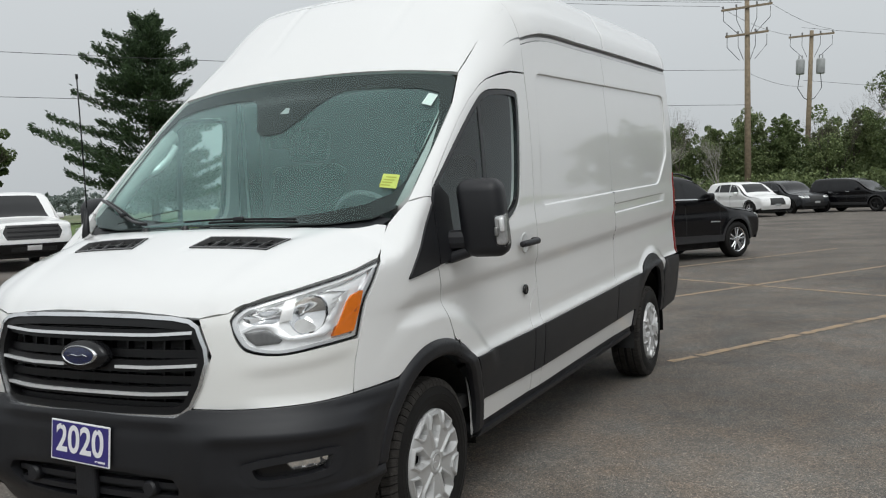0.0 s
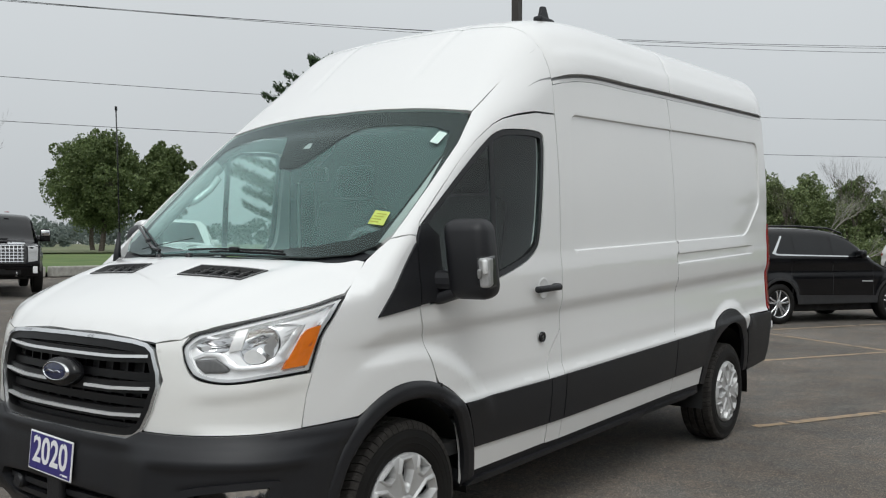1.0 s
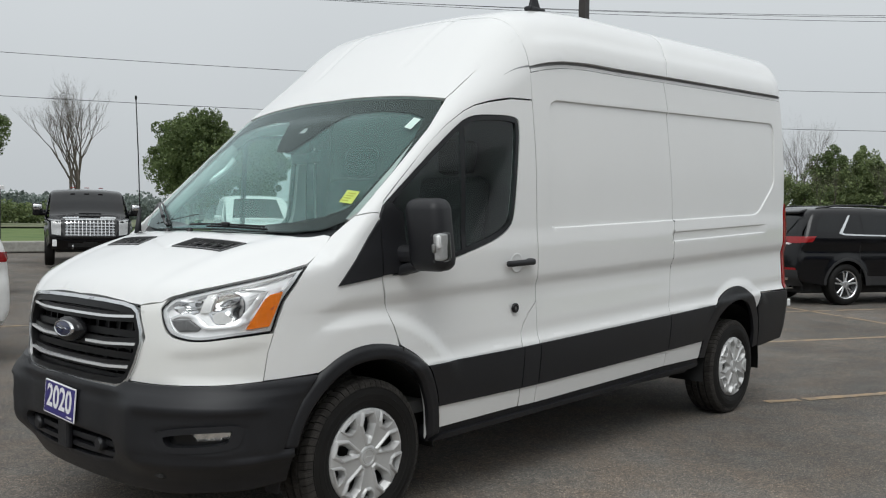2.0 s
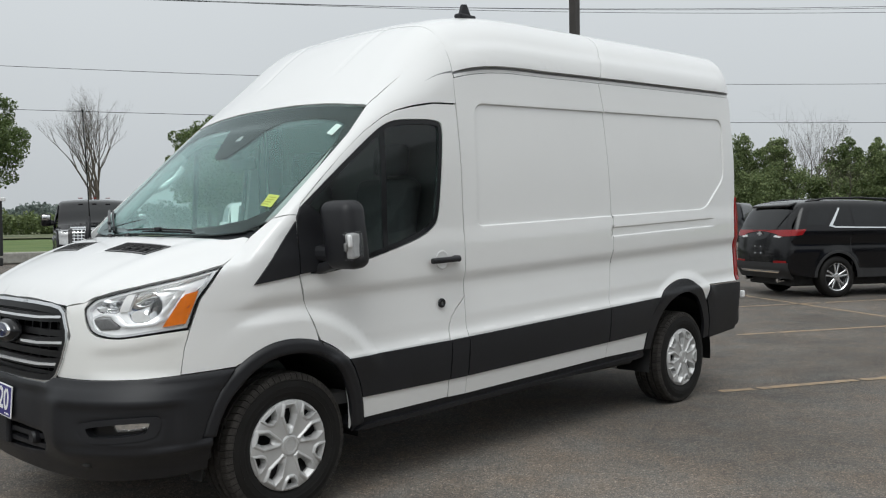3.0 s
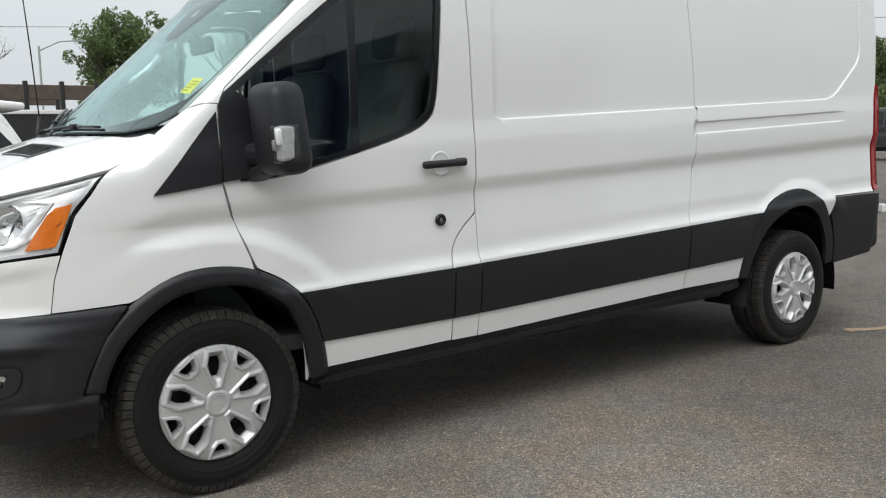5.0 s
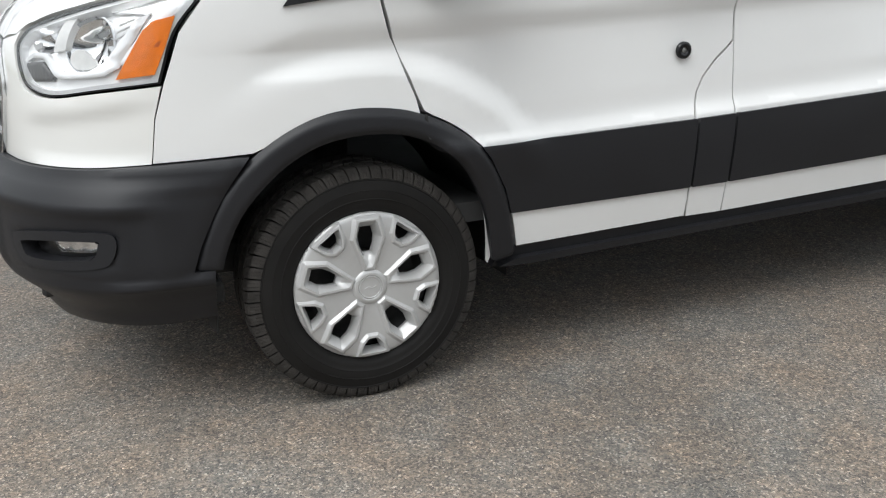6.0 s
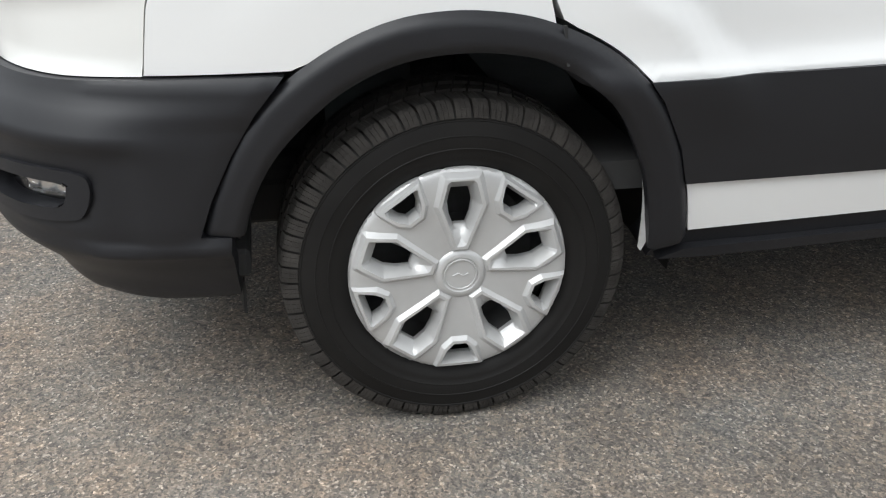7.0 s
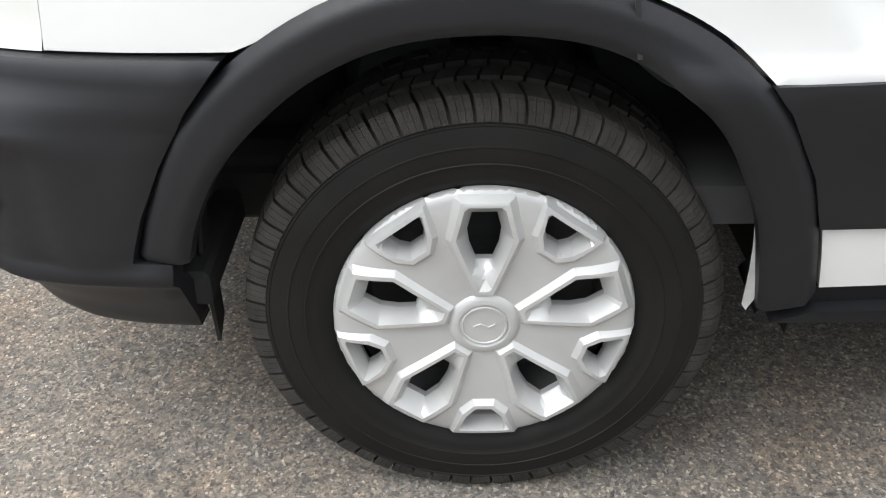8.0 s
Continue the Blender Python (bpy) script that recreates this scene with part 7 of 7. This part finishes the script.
def headlamps(pt, zs, xs, mt=None):
    for mir in (False, True):
        lo_, hi_ = zs
        a, b = xs
        h = pt("headlamp", [[(a, lo_ + 0.02), (b, lo_ + 0.05), (b + 0.02, hi_), (a, hi_ - 0.02)]], "front", mt or REFLECT, mirror=mir, off=0.006, depth=0.02)
        pt("lamp_lens", [[(a + 0.01, lo_ + 0.03), (b - 0.01, lo_ + 0.06), (b, hi_ - 0.01), (a + 0.01, hi_ - 0.03)]], "front", LENS, h, mirror=mir, off=0.012, depth=0.004)


# black crossover with its tail towards the van
def suv_extra(car, pt, fd):
    for mir in (False, True):
        pt("tail_lamp", [[(0.50, 1.065), (0.62, 1.055), (0.80, 1.06), (0.80, 1.165), (0.70, 1.165), (0.62, 1.145), (0.49, 1.105)]], "back", REDLENS, mirror=mir, off=0.010, depth=0.02, res=0.03)
        pt("tail_lamp_tip", [[(4.36, 1.08), (4.58, 1.06), (4.60, 1.165), (4.28, 1.18)]], "side", REDLENS, mirror=mir, off=0.010, depth=0.02, res=0.03)
        pt("reverse_lamp", [[(0.40, 1.045), (0.56, 1.030), (0.62, 1.050), (0.44, 1.078)]], "back", PLATEW, mirror=mir, off=0.013, depth=0.02, res=0.03)
        pt("bumper_reflector", [[(0.45, 0.60), (0.76, 0.605), (0.74, 0.64), (0.45, 0.635)]], "back", REDLENS, mirror=mir, off=0.012, depth=0.02, res=0.03)
        pt("chrome_trim", [[(1.45, 1.160), (3.30, 1.188), (3.72, 1.196), (3.83, 1.228), (3.565, 1.535), (3.525, 1.535), (3.755, 1.238), (3.70, 1.220), (3.30, 1.210), (1.45, 1.178)]], "side", CHROME, mirror=mir, off=0.012, depth=0.01, res=0.03)
        for y in (2.25, 3.15):
            pt("door_handle", [[(y, 1.065), (y + 0.20, 1.07), (y + 0.20, 1.095), (y, 1.09)]], "side", BLACKP, mirror=mir, off=0.03, depth=0.03, res=0.03)
        pt("door_strip", [[(1.45, 0.72), (1.72, 0.725), (1.72, 0.75), (1.45, 0.745)]], "side", DRUM, mirror=mir, off=0.004, depth=0.004, res=0.03)
        for y in (1.42, 2.40, 3.36):
            pt("door_seam", [[(y, 0.45), (y + 0.008, 0.45), (y + 0.03, 1.03), (y + 0.022, 1.03)]], "side", DARK, mirror=mir, off=0.003, depth=0.004, res=0.05)
    for mir in (False, True):
        pt("quarter_glass", [[(3.90, 1.235), (4.27, 1.25), (4.16, 1.48), (4.02, 1.55), (3.66, 1.555)]], "side", CARGLASS, mirror=mir, off=0.005, depth=0.006, res=0.04)
        part("roof_rail", rod([(sx_ * 0.62, y_, z_) for sx_ in ((-1,) if mir else (1,)) for y_, z_ in ((1.95, 1.60), (2.3, 1.685), (3.0, 1.715), (3.7, 1.705), (4.1, 1.65))], 0.018, 8), GLOSSB, car, smooth=True)
    pt("lower_valance", [[(-0.80, 0.33), (0.80, 0.33), (0.78, 0.60), (-0.78, 0.60)]], "back", PLASTIC, off=0.010, depth=0.02)
    pt("chrome_strip", [[(-0.55, 0.43), (0.55, 0.43), (0.60, 0.47), (-0.60, 0.47)]], "back", CHROME, off=0.018, depth=0.02)
    pt("tailgate_recess", [[(-0.30, 0.72), (0.30, 0.72), (0.34, 0.92), (-0.34, 0.92)]], "back", BLACKP, off=-0.01, depth=0.005)
    for x in (-0.09, 0.09):
        for z in (0.76, 0.88):
            part("bolt", block((0.02, 0.01, 0.02), 0.004, 1, pose(x, 4.66, z)), PLATEW, car)
    part("badge", prism([(-0.09, -0.012), (-0.03, -0.012), (-0.03, -0.035), (0.03, -0.035), (0.03, -0.012), (0.09, -0.012), (0.07, 0.02), (0.03, 0.02), (0.03, 0.04), (-0.03, 0.04), (-0.03, 0.02), (-0.07, 0.02)], 0.012, pose(0, 4.61, 1.10, 90, 0, 180)), CHROME, car)
    part("spoiler", block((1.12, 0.20, 0.05), 0.022, 3, pose(0, 4.31, 1.60, -16, 0, 0)), BLACKP, car, smooth=True)
    part("rear_wiper", rod([(0.0, 4.55, 1.17), (0.42, 4.40, 1.36)], 0.012, 6), PLASTIC, car)
    part("roof_fin", block((0.05, 0.16, 0.05), 0.02, 2, pose(0, 3.7, 1.69)), BLACKP, car)
    for sg in (1, -1):
        part("exhaust_tip", rod([(sg * 0.5, 4.45, 0.30), (sg * 0.5, 4.60, 0.29)], 0.035, 10), CHROME, car)
    headlamps(pt, (0.72, 0.86), (0.45, 0.80))


SUVP = [(0, 0.72), (0.12, 0.86), (0.5, 0.98), (1.15, 1.07), (1.45, 1.20), (1.9, 1.52), (2.2, 1.63), (2.8, 1.69), (3.5, 1.70), (4.15, 1.67), (4.38, 1.61), (4.65, 1.50)]
LEANB = [(0.3, 0.04), (0.55, 0.0), (1.0, 0.03), (1.15, 0.07), (1.70, 0.36)]
BACKG = {"lean": LEANB, "top": 1.60, "glass": [(-0.66, 1.22), (0.66, 1.22), (0.54, 1.54), (-0.54, 1.54)]}
SUVW = [[(1.74, 1.19), (2.42, 1.20), (2.42, 1.56), (2.16, 1.53), (1.95, 1.42)], [(2.50, 1.20), (3.30, 1.215), (3.30, 1.57), (2.50, 1.58)], [(3.36, 1.215), (3.74, 1.225), (3.50, 1.53), (3.36, 1.555)]]
SUVS = [(-0.66, 1.42), (0.66, 1.42), (0.56, 2.02), (-0.56, 2.02)]
hx, hy = 0.53, 0.848
rz = math.degrees(math.atan2(hx, -hy))
vehicle("black_crossover", "glossy black crossover with red tail lamps and bright wheels", "car", pose(-1.78, 15.65, GZ, 0, 0, rz) @ pose(0, -2.28, 0) @ Matrix.Diagonal((1.03, 1.0, 1.045, 1)), BLACKP, 4.65, 1.84, 1.69, 2.73, 0.93, SUVP, 1.14, 0.20, 0.355, 0.25, SUVW, SUVS, BACKG, suv_extra, True, 5, 0.20, ALLOY, 0.05)


# pickups
def pickup_extra(grille_mat, frame_mat, bed_paint, tall=False):
    def extra(car, pt, fd):
        zg0, zg1 = (0.72, 1.16) if tall else (0.76, 1.10)
        gl = pt("grille", [[(-0.58, zg0), (0.58, zg0), (0.66, (zg0 + zg1) / 2), (0.58, zg1), (-0.58, zg1), (-0.66, (zg0 + zg1) / 2)]], "front", grille_mat, off=0.012, depth=0.03)
        for k in range(6 if tall else 3):
            z = zg0 + (zg1 - zg0) * (k + 0.6) / (6.2 if tall else 3.2)
            hb = 0.016 if tall else 0.028
            pt("grille_bar", [[(-0.56, z), (0.56, z), (0.56, z + hb), (-0.56, z + hb)]], "front", frame_mat, gl, off=0.03, depth=0.03)
        if tall:
            for x in np.linspace(-0.52, 0.52, 13):
                pt("grille_post", [[(x - 0.008, zg0 + 0.03), (x + 0.008, zg0 + 0.03), (x + 0.008, zg1 - 0.03), (x - 0.008, zg1 - 0.03)]], "front", frame_mat, gl, off=0.026, depth=0.03)
        pt("bumper", [[(-0.86, 0.46), (0.86, 0.46), (0.86, 0.66), (-0.86, 0.66)]], "front", frame_mat if not tall else bed_paint, off=0.05, depth=0.08)
        pt("lower_grille", [[(-0.50, 0.50), (0.50, 0.50), (0.50, 0.60), (-0.50, 0.60)]], "front", DARK, off=0.054, depth=0.01)
        pt("front_panel", [[(-0.16, 0.53), (0.16, 0.53), (0.16, 0.63), (-0.16, 0.63)]], "front", PLATEW if not tall else DARK, off=0.062, depth=0.01)
        headlamps(pt, (zg0 + 0.02, zg1 - 0.02), (0.66, 0.86), LAMPG if tall else None)
        if tall:
            pt("grille_brow", [[(-0.60, zg1 - 0.01), (0.60, zg1 - 0.01), (0.62, zg1 + 0.05), (-0.62, zg1 + 0.05)]], "front", frame_mat, gl, off=0.03, depth=0.03)
        for sg in (1, -1):
            if tall:
                part("tow_mirror", block((0.24, 0.10, 0.32), 0.04, 2, pose(sg * 1.20, 1.95, 1.40)), GLOSSB, car, smooth=True)
                part("mirror_cap", block((0.20, 0.03, 0.14), 0.02, 2, pose(sg * 1.20, 1.90, 1.46)), CHROME, car, smooth=True)
                part("mirror_arm", block((0.2, 0.06, 0.06), 0.02, 1, pose(sg * 1.02, 1.98, 1.30)), GLOSSB, car)
                part("fog_lamp", block((0.10, 0.04, 0.16), 0.01, 1, pose(sg * 0.80, -0.02, 0.58)), REFLECT, car)
                part("tow_hook", rod([(sg * 0.40, -0.04, 0.52), (sg * 0.40, -0.10, 0.48), (sg * 0.40, -0.04, 0.44)], 0.02, 6), CHROME, car)
            for y in (1.75, 2.85, 3.75):
                pt("door_seam", [[(y, 0.62), (y + 0.010, 0.62), (y + 0.010, 1.18), (y, 1.18)]], "side", DARK, off=0.003, depth=0.004, mirror=sg < 0)
            for y in (2.55, 3.45):
                pt("door_handle", [[(y, 1.08), (y + 0.2, 1.08), (y + 0.2, 1.11), (y, 1.11)]], "side", frame_mat, off=0.03, depth=0.03, mirror=sg < 0)
        if tall:
            part("hood_scoop", block((0.5, 0.5, 0.05), 0.02, 2, pose(0, 0.62, 1.30)), bed_paint, car)
            for x in (-0.35, 0, 0.35):
                part("roof_lamp", block((0.12, 0.06, 0.02), 0.008, 1, pose(x, 2.46, 1.985)), REDLENS, car)
        part("tailgate", block((1.75, 0.05, 0.50), 0.02, 1, pose(0, 5.78, 1.02)), bed_paint, car)
        part("bed_floor", block((1.5, 1.8, 0.05), 0, 1, pose(0, 4.85, 0.80)), PLASTIC, car)
    return extra


PKP = [(0, 0.98), (0.10, 1.12), (0.5, 1.20), (1.3, 1.25), (1.72, 1.32), (2.2, 1.68), (2.55, 1.90), (3.1, 1.96), (3.9, 1.93), (4.02, 1.70), (4.10, 1.20), (4.3, 1.16), (5.84, 1.16)]
PKW = [[(2.05, 1.27), (2.86, 1.27), (2.86, 1.78), (2.50, 1.77)], [(2.93, 1.27), (3.80, 1.27), (3.74, 1.78), (2.93, 1.80)]]
PKS = [(-0.72, 1.70), (0.72, 1.70), (0.60, 2.45), (-0.60, 2.45)]
PKR = {"lean": [(0.3, 0.05), (0.6, 0.0), (2.0, 0.0)], "top": 1.10}
DKW = mat("dark_grille_mesh", (0.02, 0.02, 0.02), 0.5, vary=0.1)
vehicle("pickup_truck", "white four-door pickup with a black barred grille", "truck", pose(-15.6, 11.6, gz(-15.6), 0, 0, 62), WHITEP, 5.85, 2.0, 1.96, 3.68, 0.95, PKP, 1.22, 0.16, 0.40, 0.26, PKW, PKS, PKR, pickup_extra(DKW, GLOSSB, WHITEP), False, 6, 0.10, ALLOY, 0.07, bed=(4.1, 1.17), low=0.42)
vehicle("pickup_truck", "black heavy pickup with a chrome mesh grille and tow mirrors", "truck", pose(-17.3, 7.6, gz(-17.3) + 0.05, 0, 0, 66), BLACKP, 5.85, 2.06, 2.0, 3.8, 0.95, PKP, 1.24, 0.16, 0.42, 0.27, PKW, PKS, PKR, pickup_extra(DKW, CHROME, BLACKP, True), False, 6, 0.10, BLACKRIM, 0.07, bed=(4.1, 1.18), low=0.46)
vehicle("pickup_truck", "dark grey pickup parked at the wood edge", "truck", pose(-16.6, 32.6, gz(-16.6), 0, 0, -80), GREYP, 5.85, 2.0, 1.94, 3.68, 0.95, PKP, 1.22, 0.16, 0.40, 0.26, PKW, PKS, PKR, pickup_extra(DKW, CHROME, GREYP), False, 6, 0.10, ALLOY, 0.09, bed=(4.1, 1.17), low=0.42)


# crossovers at the lot's far edge and beside the van
def plain_extra(grille_):
    def extra(car, pt, fd):
        headlamps(pt, (0.74, 0.88), (0.42, 0.82))
        pt("grille", [[(-0.42, 0.55), (0.42, 0.55), (0.36, 0.86), (-0.36, 0.86)]], "front", grille_, off=0.012, depth=0.02)
        pt("front_panel", [[(-0.15, 0.50), (0.15, 0.50), (0.15, 0.60), (-0.15, 0.60)]], "front", DRUM, off=0.02, depth=0.01)
        for mir in (False, True):
            pt("tail_lamp", [[(4.34, 0.98), (4.58, 0.97), (4.60, 1.06), (4.30, 1.08)]], "side", REDLENS, mirror=mir, off=0.010, depth=0.02)
            for y in (1.42, 2.40, 3.36):
                pt("door_seam", [[(y, 0.45), (y + 0.010, 0.45), (y + 0.03, 1.03), (y + 0.020, 1.03)]], "side", DARK, mirror=mir, off=0.003, depth=0.004)
            for y in (2.25, 3.15):
                pt("door_handle", [[(y, 0.985), (y + 0.20, 0.99), (y + 0.20, 1.015), (y, 1.01)]], "side", CHROME, mirror=mir, off=0.03, depth=0.03)
    return extra


for lab, x, y, r_, pm, rm_ in (("white crossover parked beside grey scrub", -2.25, 41.4, 44, WHITEP, ALLOY), ("dark grey crossover with black wheels", -0.85, 45.4, 44, GREYP, BLACKRIM), ("black crossover with black wheels at the lot edge", 3.0, 45.6, 62, BLACKP, BLACKRIM)):
    vehicle("crossover_car", lab, "car", pose(x, y, GZ, 0, 0, r_), pm, 4.65, 1.86, 1.69, 2.8, 0.92, SUVP, 1.06, 0.20, 0.36, 0.25, SUVW, SUVS, BACKG, plain_extra(DKW), True, 5, 0.15, rm_, 0.10)


def near_extra(car, pt, fd):
    plain_extra(DKW)(car, pt, fd)
    part("spoiler", block((1.30, 0.36, 0.07), 0.025, 2, pose(0, 4.32, 1.72, -6, 0, 0)), WHITEP, car, smooth=True)
    for sg in (1, -1):
        part("roof_rail", rod([(sg * 0.64, 1.9, 1.68), (sg * 0.66, 2.6, 1.76), (sg * 0.66, 3.5, 1.76), (sg * 0.64, 4.0, 1.70)], 0.022, 8), GLOSSB, car, smooth=True)
    part("glass_label", block((0.006, 0.150, 0.095), 0, 1, pose(0.905, 3.545, 1.365 - gz(-5.0), 0, -4, 0)), PLATEW, car, "small white label on the glass")
    part("roof_panel", block((1.0, 1.2, 0.02), 0.008, 1, pose(0, 3.0, 1.715)), GLOSSB, car)


NEARW = [SUVW[0], [(2.50, 1.22), (3.14, 1.22), (3.05, 1.60), (2.50, 1.60)], soften([(3.47, 1.315 - gz(-5.0)), (4.36, 1.315 - gz(-5.0)), (4.24, 1.46 - gz(-5.0)), (4.1, 1.63 - gz(-5.0)), (3.34, 1.64 - gz(-5.0)), (3.36, 1.54 - gz(-5.0)), (3.41, 1.38 - gz(-5.0))], 1)]
vehicle("crossover_car", "white crossover with dark glass parked beside the van", "car", pose(-5.85, -3.78, gz(-5.0), 0, 0, 0), WHITEP, 4.65, 1.90, 1.78, 2.8, 0.92, [(y_, z_ + 0.09 * (z_ > 1.3)) for y_, z_ in SUVP], 1.08, 0.15, 0.36, 0.25, NEARW, SUVS, BACKG, near_extra, True, 5, 0.15, ALLOY, 0.07)

# flatbed trailer behind the cars
tl_ = thing("cargo_trailer", "dark steel trailer with stake sides and a white top rail", "trailer", pose(-12.8, 2.35, gz(-12.8), 0, 0, 4))
part("bed", block((2.1, 1.9, 0.14), 0.02, 1, pose(0, 0, 0.72)), DKW, tl_)
for sx in (1, -1):
    part("side_board", block((0.05, 1.9, 0.95), 0.01, 1, pose(sx * 1.02, 0, 1.30)), PLASTIC, tl_)
    part("top_rail", block((0.10, 2.0, 0.07), 0.01, 1, pose(sx * 1.02, 0, 1.80)), WHITEP, tl_)
    for k in range(4):
        part("stake", block((0.07, 0.07, 0.5), 0.01, 1, pose(sx * 1.02, -0.85 + k * 0.57, 2.05)), DKW, tl_)
    part("stake_board", block((0.04, 1.8, 0.24), 0.01, 1, pose(sx * 1.02, 0, 2.12)), mat("brown_board", (0.10, 0.075, 0.06), 0.8, vary=0.2), tl_)
    for y in (-0.4, 0.5):
        w = part("wheel", lathe([(-0.1, 0.16), (-0.1, 0.34), (0.1, 0.34), (0.1, 0.16), (0.02, 0.1), (0.02, 0.001)], 32), RUBBER, tl_, smooth=True)
        w.location = (sx * 0.95, y, 0.34)
part("drawbar", block((0.10, 1.4, 0.10), 0.01, 1, pose(0, -1.5, 0.60)), DKW, tl_)
